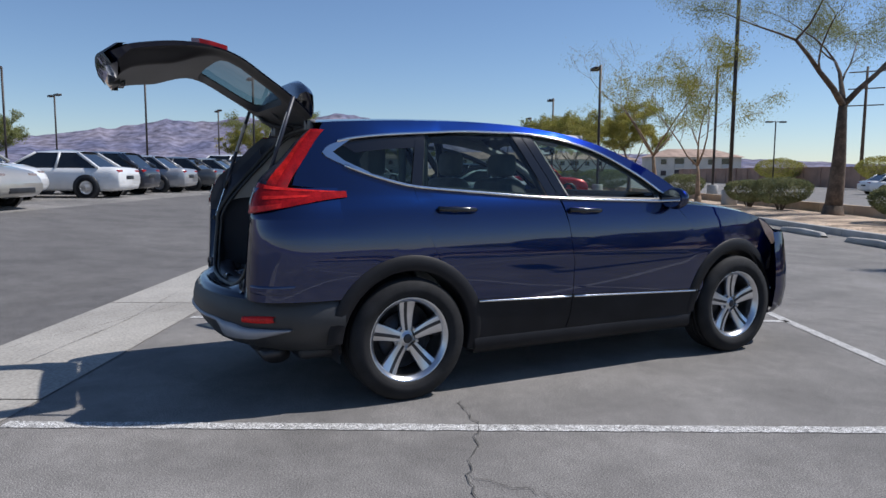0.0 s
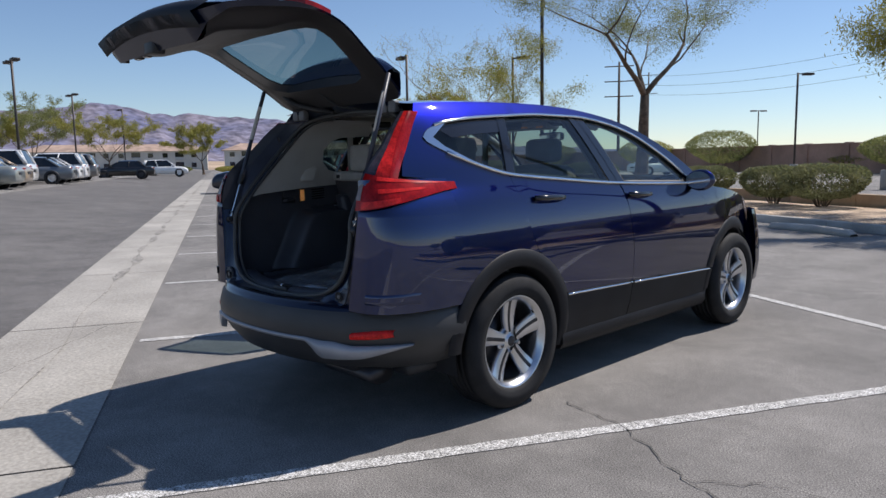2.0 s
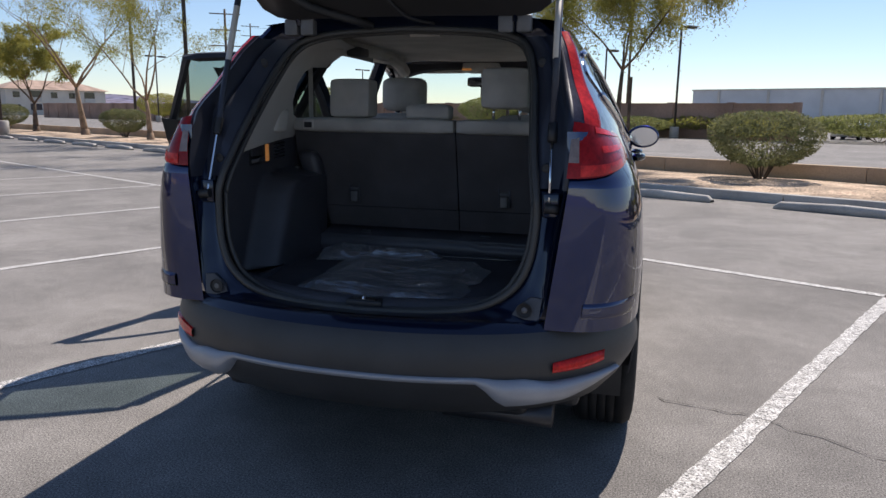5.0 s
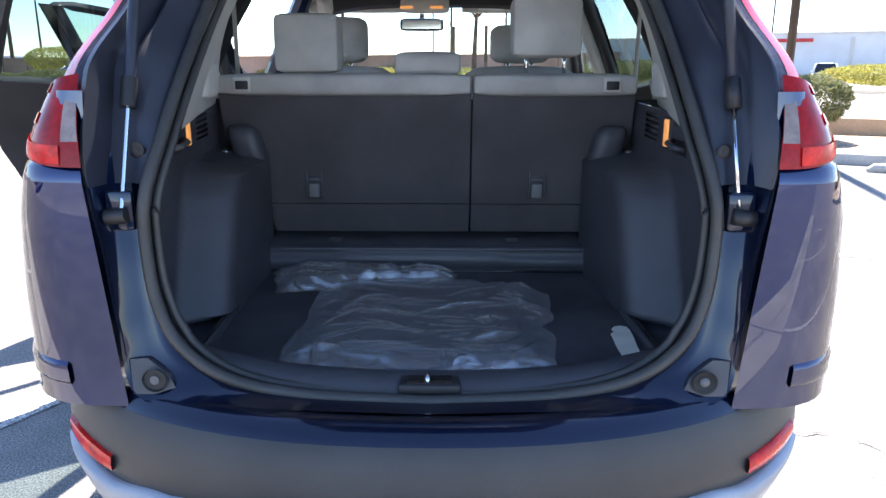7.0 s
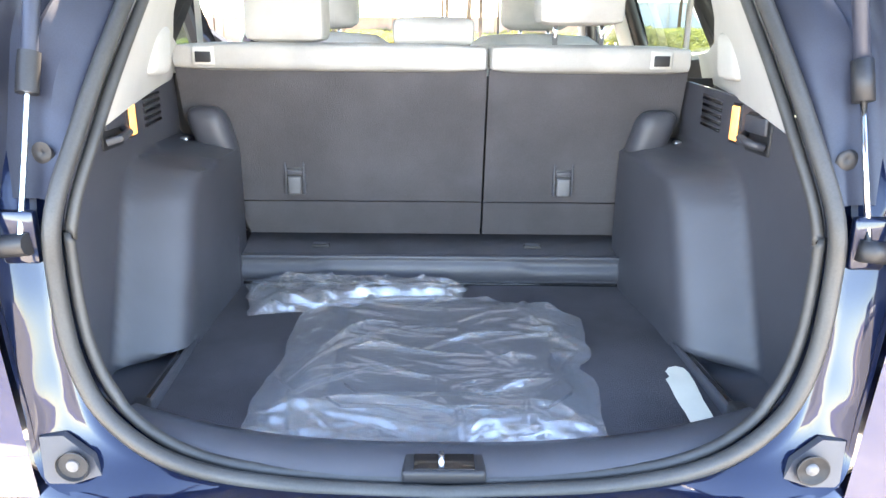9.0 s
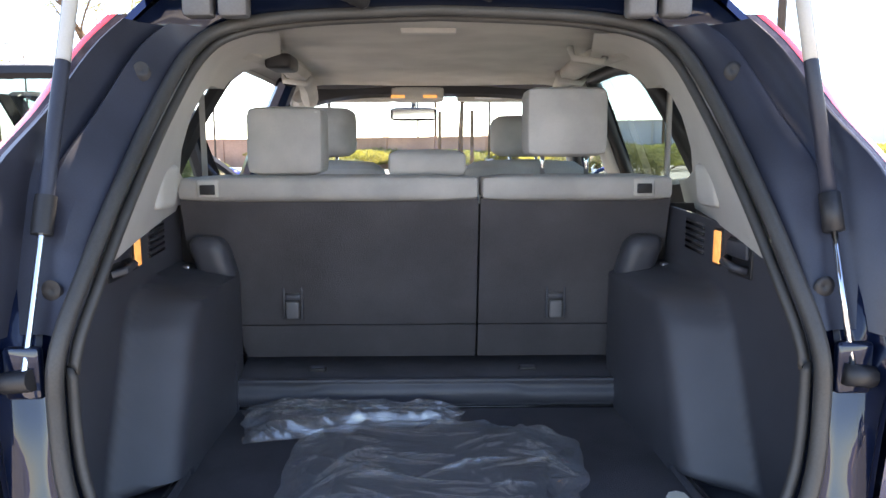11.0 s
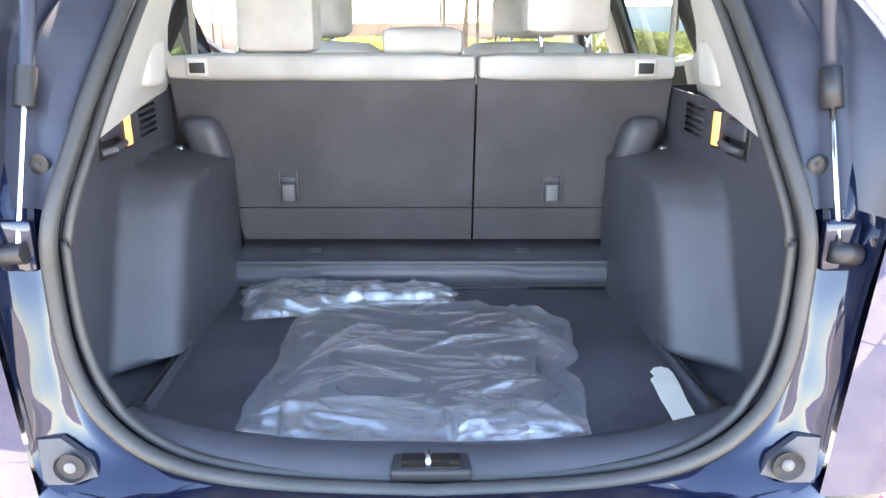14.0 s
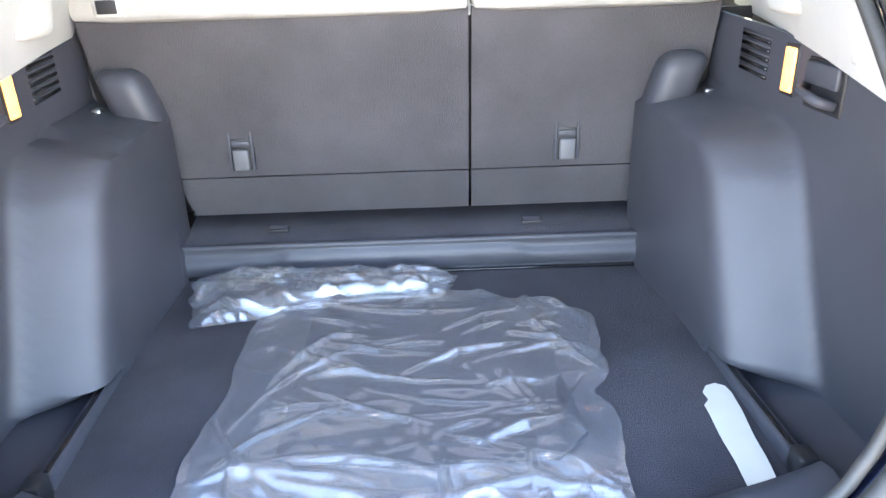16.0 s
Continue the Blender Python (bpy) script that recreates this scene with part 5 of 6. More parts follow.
# ---- clear bags with floor mats, lying in the cargo space ----
def creases(count, x0, x1, y0, y1, seed):
    """Random fold lines in the plan: start, direction, length, height and width."""
    g = random.Random(seed)
    out = []
    for _ in range(count):
        a = g.gauss(0, 0.35) if g.random() < 0.6 else g.uniform(-1.5, 1.5)
        ln = g.choice((0.05, 0.08, 0.12, 0.2))
        edge = g.random() < 0.55
        px = g.uniform(x0, x1)
        py = (y0 + 0.12 * g.random() ** 1.5 * 1.2 if g.random() < 0.6 else g.uniform(y0, y1)) if edge else g.uniform(y0, y1)
        out.append((px, py, math.cos(a), math.sin(a), ln, g.uniform(0.003, 0.015), g.uniform(0.005, 0.013)))
    return np.array(out)


def bag(name, corners, thick, seed, label, mats, folds=90, n=170):
    t = thing(name, label, "plastic bag", (corners[0][0], corners[0][1], FLOOR(corners[0][1]) + 0.002))
    base = Vector(t.matrix_basis.translation)
    p = [Vector((c[0], c[1])) for c in corners]
    fold = creases(folds, min(c[0] for c in corners), max(c[0] for c in corners), min(c[1] for c in corners), max(c[1] for c in corners), int(seed * 10))
    for layer in (1, 0):
        rows = []
        k = n if layer else 40
        for i in range(k + 1):
            row = []
            for j in range(k + 1):
                u, v = i / k, j / k
                wob = 0.014 * noise.noise((u * 6 + seed, v * 6, 1)) + 0.005 * noise.noise((u * 24 + seed, v * 24, 2))
                q = p[0] * (1 - u) * (1 - v) + p[1] * u * (1 - v) + p[2] * u * v + p[3] * (1 - u) * v
                e = min(u, 1 - u, v, 1 - v)
                q = q + (q - (p[0] + p[2]) / 2).normalized() * wob * (1 - ease(0, 0.15, e))
                # rounded far corner and a waist on the passenger's side
                if u > 0.5:
                    q.x -= 0.10 * ease(0.86, 1.0, v) ** 2 * ease(0.6, 1.0, u) + 0.022 * math.exp(-((v - 0.46) / 0.05) ** 2) * ease(0.8, 1, u)
                z = FLOOR(q.y) + 0.003
                if layer:
                    dx, dy = q.x - fold[:, 0], q.y - fold[:, 1]
                    al = dx * fold[:, 2] + dy * fold[:, 3]
                    ac = np.abs(dy * fold[:, 2] - dx * fold[:, 3] + 0.25 * al * al * np.sign(fold[:, 3] + 0.01) * 4)
                    h = fold[:, 5] * np.clip(1 - ac / fold[:, 6], 0, 1) * np.clip(1 - np.abs(al) / fold[:, 4], 0, 1) ** 0.7
                    z += thick * ease(0.0, 0.16, e) + float(h.max()) * ease(0, 0.04, e) + 0.4 * float(h.sum() - h.max())
                    z += 0.010 * noise.noise((q.x * 5 + seed, q.y * 7, 4)) * ease(0, 0.1, e) + 0.0022 * noise.noise((q.x * 26 + seed, q.y * 34, 6)) * ease(0, 0.03, e)
                    z = max(z, FLOOR(q.y) + 0.004)
                row.append(Vector((q.x, q.y, z)) - base)
            rows.append(row)
        part("upper_film" if layer else "lower_film", loft(rows), FILM, t, "crumpled clear plastic film", angle=70)
    for k, m_ in enumerate(mats):
        x0, x1, y0, y1, z0 = m_
        pts = [(x0, y0 + 0.03), (x0 + 0.03, y0), (x1 - 0.05, y0), (x1, y0 + 0.05), (x1 - 0.02, (y0 + y1) / 2), (x1, y1 - 0.06), (x1 - 0.07, y1), (x0 + 0.03, y1), (x0, y1 - 0.03)]
        part("floor_mat", patch(pts, lambda x, y: Vector((x, y, FLOOR(y) + z0)) - base, 0.06, 0.008, (0, 0, -1)), CARPET, t, "black carpet floor mat")
    return t


bag("mat_bag", [(-0.335, 0.275), (0.285, 0.305), (0.335, 0.845), (-0.295, 0.975)], 0.022, 1.3, "clear plastic bag with black floor mats on the cargo carpet", [(-0.20, 0.25, 0.40, 0.84, 0.012), (-0.17, 0.23, 0.43, 0.80, 0.020)], 130)
bag("small_bag", [(-0.430, 0.785), (0.055, 0.885), (0.085, 0.972), (-0.480, 0.972)], 0.027, 5.9, "small crumpled clear plastic bag on the cargo carpet", [(-0.40, 0.0, 0.85, 0.95, 0.008)], 130, 120)
bag("loose_film", [(0.035, 0.255), (0.255, 0.262), (0.262, 0.345), (0.06, 0.335)], 0.010, 3.7, "loose crumpled end of clear plastic film on the carpet", [], 40, 70)


# ---- flat cream patch on the carpet by the floor rail ----
cream_ob = thing("cream_patch", "flat cream patch on the cargo carpet", "paper", (0.463, 0.435, FLOOR(0.435)))
outl = [(-0.026, -0.150), (0.014, -0.142), (0.030, 0.10), (0.026, 0.118), (0.012, 0.125), (-0.004, 0.120), (-0.014, 0.105), (-0.012, 0.085), (-0.024, 0.07)]
part("sheet", patch(outl, lambda x, y: (x, y, 0.004 + 0.003 * math.sin(30 * y) ** 2 + FLOOR(0.435 + y) - FLOOR(0.435)), 0.02, 0.001, (0, 0, -1)), mat("cream_surface", (0.80, 0.79, 0.68), 0.7, 0, 0.04, 8, 200), cream_ob)


# ---- ground, lines, gutter ----
def sheet(name, bm, material, label, category="ground", kind="structure", smooth=False):
    return tagged(part(name, bm, material, smooth=smooth), label, category, kind=kind)


def lot_ground(x):
    return math.copysign(abs(x) ** 4, x) * 3500


def rise(s):
    """The lot climbs a little on the far side of the driving lane."""
    return 0.46 * min(max((-4 - s) / 6.5, 0), 1)


ticks = [lot_ground(i / 30 - 1) for i in range(61)]
sticks = sorted([t for t in ticks if t < -10.6 or t > -3.9] + [-4.0, -10.5])
sheet("ground", loft([[lot(a, g, rise(a)) for g in ticks] for a in sticks]), ASPHALT, "worn light grey asphalt parking lot")
b = loft([[lot(s, r, rise(s) + 0.004) for r in (-70, -20, 20, 60, 120, 190)] for s in (-9.6, -8, -6, -4, -3.5)])
sheet("road", b, ROAD, "darker smooth asphalt driving lane", "road")

# stall lines: worn paint, one object a line
rnd = random.Random(4)


def line_strip(s0, s1, r0, r1, z=0.004, width=0.092):
    """A painted strip with a ragged edge."""
    a, c = lot(s0, r0, z), lot(s1, r1, z)
    d = (c - a).normalized()
    n = Vector((-d.y, d.x, 0))
    k = max(6, int((c - a).length / 0.06))
    rows = []
    for i in range(k + 1):
        p = a.lerp(c, i / k)
        w0, w1 = (width / 2 + rnd.uniform(-0.006, 0.005) for _ in range(2))
        rows.append([p - n * w0, p, p + n * w1])
    return loft(rows)


for k in range(-3, 17):
    r = 2.76 * k
    o = tagged(part("stall_line", line_strip(-2.46, 8.05 if k < 1 else 2.95, r, r), PLINE, smooth=False), "worn white painted stall line on asphalt", "road marking", "stall lines", "structure")
o = tagged(part("head_line", line_strip(2.95, 2.95, -9, 42), PLINE, smooth=False), "worn white line between stall rows", "road marking", "", "structure")

gutter = tagged(new("gutter"), "pale concrete drainage gutter with stained joints", "gutter", kind="structure")
for k in range(-4, 22):
    r0, r1 = 3.05 * k + 0.4, 3.05 * (k + 1) + 0.4 - 0.012
    b = bmesh.new()
    rows = []
    for i in range(7):
        s = -3.5 + 1.0 * i / 6
        z = 0.006
        rows.append([lot(s, r0 + 0.006, z), lot(s, (r0 + r1) / 2, z), lot(s, r1, z)])
    part("slab", loft(rows, bm=b), CONCRETE, gutter, smooth=False)
STAIN = mat("gutter_stain", (0.225, 0.21, 0.185), 0.92, 0, 0.35, 3.0, 40, bump=0.2, tint=(0.35, 0.33, 0.295), grain_=2.0)
rows = []
for i in range(420):
    r = -12 + 0.19 * i
    c = -3.02 + 0.12 * noise.noise((r * 0.6, 2.0, 0))
    w = -0.01 + 0.16 * abs(noise.noise((r * 0.7, 7.0, 0))) + 0.03 * noise.noise((r * 4.1, 9.0, 0))
    rows.append([lot(c - max(w, 0.002), r, 0.0105), lot(c + max(w, 0.002), r, 0.0105)])
tagged(part("gutter_stain", loft(rows), STAIN, smooth=False), "dark water stain along the gutter's middle", "stain", kind="structure")
# cracks in the asphalt


def crack(points, width, seed):
    g = random.Random(seed)
    pts = []
    for a, c in zip(points, points[1:]):
        a, c = Vector((*a, 0)), Vector((*c, 0))
        for i in range(10):
            pts.append(a.lerp(c, i / 10) + Vector((g.uniform(-1, 1), g.uniform(-1, 1), 0)) * 0.02)
    rows = []
    for i, p in enumerate(pts):
        d = (pts[min(i + 1, len(pts) - 1)] - pts[max(i - 1, 0)]).normalized()
        w = width * g.uniform(0.15, 0.85)
        n = Vector((-d.y, d.x, 0))
        rows.append([p - n * w + Vector((0, 0, 0.0065)), p + n * w + Vector((0, 0, 0.0065))])
    return loft(rows)


for i, (pts, w) in enumerate((
    ([(1.02, 1.30), (1.45, 1.18), (1.95, 0.85), (2.5, 0.62), (3.1, 0.2), (3.6, -0.2)], 0.006),
    ([(1.95, 0.85), (2.25, 1.05), (2.7, 1.1), (3.2, 1.4)], 0.004),
    ([(3.2, 2.6), (3.6, 3.1), (3.7, 3.7)], 0.005),
    ([(1.0, 5.6), (1.9, 6.4), (2.6, 6.6), (3.9, 7.6)], 0.005),
    ([(-3.0, 4.2), (-1.6, 5.2), (-0.4, 5.6), (0.6, 6.6)], 0.005),
    ([(-1.4, -1.3), (-2.2, -0.4), (-2.9, 0.3)], 0.005),
)):
    tagged(part("asphalt_crack", crack(pts, w, i), CRACK, smooth=False), "thin dark crack in the asphalt", "crack", "asphalt cracks", "structure")

# wheel stops, kerb, planting strip
for r in [1.4 + 2.76 * k for k in range(-2, 16)]:
    b = bmesh.new()
    rows = []
    for f, e in ((0.0, 0.3), (0.04, 0.8), (0.5, 1.0), (0.96, 0.8), (1.0, 0.3)):
        rr = r - 0.92 + 1.84 * f
        h = 0.13 * e
        rows.append([lot(7.86, rr, 0), lot(7.88, rr, h * 0.8), lot(7.90, rr, h), lot(8.0, rr, h), lot(8.02, rr, h * 0.8), lot(8.04, rr, 0)])
    loft(rows, closed=True, bm=b)
    tagged(part("wheel_stop", b, KERB, angle=30), "grey concrete wheel stop on the asphalt", "wheel stop", "wheel stops")
kerb = tagged(new("kerb"), "grey concrete kerb of the planting strip", "kerb", kind="structure")
for k in range(-5, 27):
    b = bmesh.new()
    slab(b, 8.6, 8.76, 2.4 * k, 2.4 * k + 2.392, -0.05, 0.15, 0.02)
    part("kerb_stone", b, KERB, kerb)
b = bmesh.new()
rows = []
g = random.Random(9)
for i in range(11):
    s = 8.76 + 3.54 * i / 10
    rows.append([lot(s, -14 + 77 * j / 90, 0.12 + 0.05 * math.sin(math.pi * i / 10) + g.uniform(-0.012, 0.012)) for j in range(91)])
sheet("planting_bed", loft(rows), GRAVEL, "tan gravel planting bed", "gravel bed", smooth=True)
low_wall = tagged(new("low_wall"), "low tan block wall behind the planting bed", "wall", kind="structure")
for k in range(-7, 32):
    b = bmesh.new()
    slab(b, 12.3, 12.5, 2.0 * k, 2.0 * k + 1.992, -0.05, 0.42, 0.012)
    part("wall_block", b, TANWALL, low_wall)
b = bmesh.new()
slab(b, 44, 44.3, 12, 130, -0.1, 2.2)
for k in range(3, 33):
    slab(b, 43.9, 44.4, 4.0 * k - 0.2, 4.0 * k + 0.2, -0.1, 2.35)
slab(b, 43.92, 44.38, 12, 130, 2.2, 2.3)
sheet("far_wall", b, BROWNWALL, "long brown block wall beyond the far lot", "wall")


# ---- plants ----
def quads(points, sizes, seed, droop=0.0):
    """Many small leaf blades at the given places, as one mesh."""
    g = np.random.RandomState(seed)
    n = len(points)
    a = g.normal(size=(n, 3))
    a[:, 2] -= droop
    a /= np.linalg.norm(a, axis=1)[:, None]
    c = np.cross(a, g.normal(size=(n, 3)))
    c /= np.linalg.norm(c, axis=1)[:, None] + 1e-9
    s = np.asarray(sizes)[:, None]
    p = np.asarray(points)
    co = np.stack([p - a * s, p + c * s * 0.22, p + a * s, p - c * s * 0.22], 1).reshape(-1, 3)
    me = bpy.data.meshes.new("leaves")
    me.from_pydata(co.tolist(), [], [(4 * i, 4 * i + 1, 4 * i + 2, 4 * i + 3) for i in range(n)])
    return me


def tree(at_, height, fork, spread, trunk, seed, bark, leaf, leaves, size, label, droop=0.4, lean=(0, 0), bare=0.0, limbs=4, stout=0.74):
    """A tapered trunk that forks into limbs and twigs, with leaves round the outer twigs."""
    g = random.Random(seed)
    t = thing("tree", label, "tree", at_)
    wood = bmesh.new()
    tips = []

    def grow(p, d, length, r, level):
        pts, rad = [p], [r]
        for i in range(4 if level < 3 else 3):
            d = (d + Vector((g.uniform(-1, 1), g.uniform(-1, 1), g.uniform(-0.3, 0.5))) * (0.22 if level else 0.08) * (1.3 if level > 1 else 1)).normalized()
            p = p + d * length / 4
            pts.append(p)
            rad.append(max(0.006, r * (1 - 0.14 * (i + 1))))
        join(wood, tube(pts, rad, 8 if level < 2 else (5 if level < 3 else 3)))
        if level >= 2:
            tips.extend((q, level) for q in pts[1:])
        if level < 4:
            n = limbs if level == 0 else (3 if level < 3 else 2)
            a0 = g.uniform(0, math.tau)
            for k in range(n):
                a = a0 + math.tau * k / n + g.uniform(-0.5, 0.5)
                side = Vector((math.cos(a), math.sin(a), 0))
                nd = (d * (0.75 if level else 0.55) + side * (0.75 if level else 0.8) * spread + Vector((0, 0, 0.25 - 0.12 * level))).normalized()
                src = pts[-1] if level == 0 or k < 2 else pts[2]
                grow(src, nd, length * g.uniform(0.62, 0.82) if level else (height - fork) * 0.52 * g.uniform(0.85, 1.1), rad[-1] * (stout - 0.02 if level else stout), level + 1)
    d0 = Vector((lean[0], lean[1], 1)).normalized()
    grow(Vector((0, 0, -0.05)), d0, fork, trunk, 0)
    # flare at the root
    join(wood, tube([(0, 0, -0.1), (0, 0, 0.05), (0, 0, 0.3)], [trunk * 1.45, trunk * 1.2, trunk * 1.0], 10))
    part("trunk", wood, bark, t)
    outer = [q for q, l in tips if l >= (2 if droop > 0.8 else 3)]
    gg = np.random.RandomState(seed)
    pick = gg.randint(0, len(outer), int(leaves * (1 - bare)))
    base = np.array([tuple(q) for q in outer])[pick]
    cloud = base + gg.normal(size=base.shape) * 0.12 * np.array([1.15, 1.15, 0.9]) * (height / 6)
    cloud[:, 2] -= np.abs(gg.normal(size=len(base))) * droop * 0.3
    me = quads(cloud, gg.uniform(0.6, 1.3, len(base)) * size, seed, droop)
    me.materials.append(leaf)
    crown = new("crown", me)
    crown.parent = t
    tagged(crown, kind="stuff")
    return t


def shrub(at_, radius, height, seed, label, leaf, n=9000, clipped=True, group="clipped shrubs"):
    """A bush on bare stems, its leaves filling a clipped or loose dome."""
    g = np.random.RandomState(seed)
    t = thing("shrub", label, "shrub", at_, group=group)
    stems = bmesh.new()
    for k in range(11):
        a = math.tau * k / 11 + g.uniform(-0.2, 0.2)
        e = radius * g.uniform(0.4, 0.75)
        join(stems, tube([(0.05 * math.cos(a), 0.05 * math.sin(a), -0.05), (e * 0.45 * math.cos(a), e * 0.45 * math.sin(a), height * 0.3), (e * math.cos(a), e * math.sin(a), height * 0.62)], [0.018, 0.013, 0.006], 5))
    part("stem", stems, BARK, t)
    p = g.normal(size=(n, 3))
    p /= np.linalg.norm(p, axis=1)[:, None]
    rad = 0.70 + 0.30 * g.uniform(0, 1, n) ** 0.45
    p *= rad[:, None]
    if clipped:
        p = np.sign(p) * np.abs(p) ** 0.78
    lump = 1 + 0.07 * np.sin(p[:, 0] * 5 + seed) * np.cos(p[:, 1] * 6 + seed)
    p *= lump[:, None]
    wide_low = 0.72 + 0.28 * np.clip((p[:, 2] + 1) / 1.1, 0, 1)
    p[:, 0] *= radius * wide_low
    p[:, 1] *= radius * wide_low
    p[:, 2] = height * 0.61 + p[:, 2] * height * 0.40
    me = quads(p, g.uniform(0.5, 1.2, n) * (0.045 if clipped else 0.07) * (1 + radius * 0.3), seed)
    me.materials.append(leaf)
    o = new("foliage", me)
    o.parent = t
    tagged(o, kind="stuff")
    return t


BED = 0.13
tree(lot(11.5, 17.7, BED), 8.4, 3.3, 1.0, 0.27, 11, BARK, LEAF, 52000, 0.034, "large mesquite tree with a thick forked trunk in gravel", 0.5, (0.03, 0.05), limbs=3, stout=0.83)
tree(lot(11.5, 6.9, BED), 5.4, 2.25, 0.85, 0.085, 5, BARK, LEAFYEL, 60000, 0.045, "young staked tree with drooping leaves in gravel", 0.9, (0.02, 0), limbs=4)
tree(lot(10.6, 26.5, BED), 6.4, 1.6, 0.8, 0.13, 21, BARKTAN, LEAFYEL, 24000, 0.05, "yellow-green palo verde tree in gravel", 0.7, limbs=4)
tree(lot(10.8, 33.0, BED), 8.2, 2.2, 0.75, 0.17, 31, BARKTAN, LEAFYEL, 6000, 0.04, "nearly bare pale-barked tree in gravel", 0.2, bare=0.4, limbs=4)
tree(lot(11.2, 40.0, BED), 5.4, 1.5, 1.0, 0.16, 41, BARK, LEAFYEL, 30000, 0.08, "low spreading tree with yellowish leaves", 0.3, limbs=4)
tree(lot(11.0, 47.0, BED), 5.8, 1.3, 0.95, 0.15, 51, BARK, LEAFYEL, 6000, 0.05, "half-bare low tree with dark limbs", 0.2, bare=0.3, limbs=4)
tree(lot(10.6, 54.0, BED), 6.4, 1.4, 1.0, 0.16, 61, BARK, LEAFYEL, 26000, 0.10, "round tree with yellow-brown leaves", 0.3)
tree(lot(10.8, 62.0, BED), 7.0, 1.4, 1.0, 0.16, 71, BARK, LEAF, 26000, 0.10, "full green tree in the planting strip", 0.3)
tree(lot(-14.0, 88, 0), 8.0, 2.0, 0.95, 0.18, 81, BARK, LEAFYEL, 14000, 0.13, "yellow-green tree between parked cars", 0.4)
tree(lot(-22.0, 90, 0), 9.5, 2.2, 1.0, 0.2, 83, BARK, LEAF, 14000, 0.14, "green tree behind parked cars", 0.4)
tree(lot(-26.0, 92, 0), 7.5, 2.0, 1.0, 0.2, 85, BARK, LEAFYEL, 14000, 0.14, "yellow-green tree behind parked cars", 0.4)
tree(lot(-36.0, 52, 0), 6.0, 1.4, 1.0, 0.2, 86, BARK, LEAF, 14000, 0.13, "dense green tree behind parked cars", 0.3)
tree(lot(-4.0, 110, 0), 7.5, 2.0, 1.0, 0.2, 87, BARK, LEAFYEL, 14000, 0.15, "yellow-green tree by the apartments", 0.4)
for i, (s, r, rad, h) in enumerate(((11.1, 13.8, 0.75, 0.95), (11.15, 11.3, 0.80, 0.95), (11.2, 9.9, 0.95, 1.0), (11.3, 3.6, 1.0, 1.3), (10.5, 0.42, 0.62, 1.05), (11.3, -2.6, 1.0, 1.25), (11.3, -4.6, 1.0, 1.2), (11.2, 20.4, 0.9, 1.1), (11.1, 22.6, 0.8, 1.0),
                                   (11.0, 29.5, 0.9, 1.2), (11.0, 43.6, 1.0, 1.4), (11.0, 50.4, 1.1, 1.4), (11.0, 57.6, 1.1, 1.5))):
    shrub(lot(s, r, BED), rad, h, 100 + i, "clipped grey-green shrub on bare stems in gravel", LEAFDARK)
for i, (s, r, rad, h) in enumerate(((42, 52, 3.2, 4.4), (42, 64, 3.0, 3.8), (42, 34, 2.4, 3.2), (42.5, 14, 2.6, 1.5), (47, 8, 5, 4.2), (47, 18, 5, 4.0), (47, 28, 5, 4.4), (47, -4, 5, 4.0), (47, -16, 5, 4.2), (47, 40, 4, 4.0), (47, -28, 5, 4.5), (42, 86, 3, 4), (-8, 112, 2.5, 1.5), (0, 110, 2.5, 1.4), (8, 108, 3.0, 2.0), (15, 106, 3.5, 2.4), (24, 104, 3.5, 2.4), (-16, 120, 2.5, 1.6), (43, 22, 3, 1.6), (43, 29, 3, 1.6))):
    shrub(lot(s, r, 0), rad * (0.9 if s > 46 else 1), h * (0.40 if s > 46 else 0.85), 200 + i, "loose bright green desert bush at the lot's edge", LEAFYEL if i % 2 else LEAF, 9000, False, "far bushes")
g = random.Random(3)
for s in (-0.36, 0.40):
    b = bmesh.new()
    c = lot(11.5, 6.9 + s, 0)
    add_box(b, c.x - 0.035, c.x + 0.035, c.y - 0.035, c.y + 0.035, 0.05, 2.15, 0.005)
    tagged(part("tree_stake", b, BARK), "dark wooden stake beside the young tree", "stake", "tree stakes")


# ---- street furniture ----
def lamp_post(s, r, height, heads=1, turn=0.0, base=0.75):
    t = thing("street_lamp", "dark bronze parking-lot lamp on a square pole", "street lamp", lot(s, r, rise(s)), turn, "lot lamps")
    part("pole", tube([(0, 0, 0), (0, 0, height)], 0.075, 6), POLE, t)
    part("concrete_base", tube([(0, 0, -0.05), (0, 0, base - 0.03), (0, 0, base)], [0.30, 0.30, 0.27], 14), KERB, t)
    for k in range(heads):
        sg = 1 if k == 0 else -1
        part("arm", box(min(0, sg * 0.5), max(0, sg * 0.5), -0.035, 0.035, height - 0.12, height - 0.05, bevel=0.005), POLE, t)
        part("lamp_head", box(min(sg * 0.4, sg * 1.15), max(sg * 0.4, sg * 1.15), -0.22, 0.22, height - 0.19, height - 0.02, bevel=0.03), POLE, t)
    return t


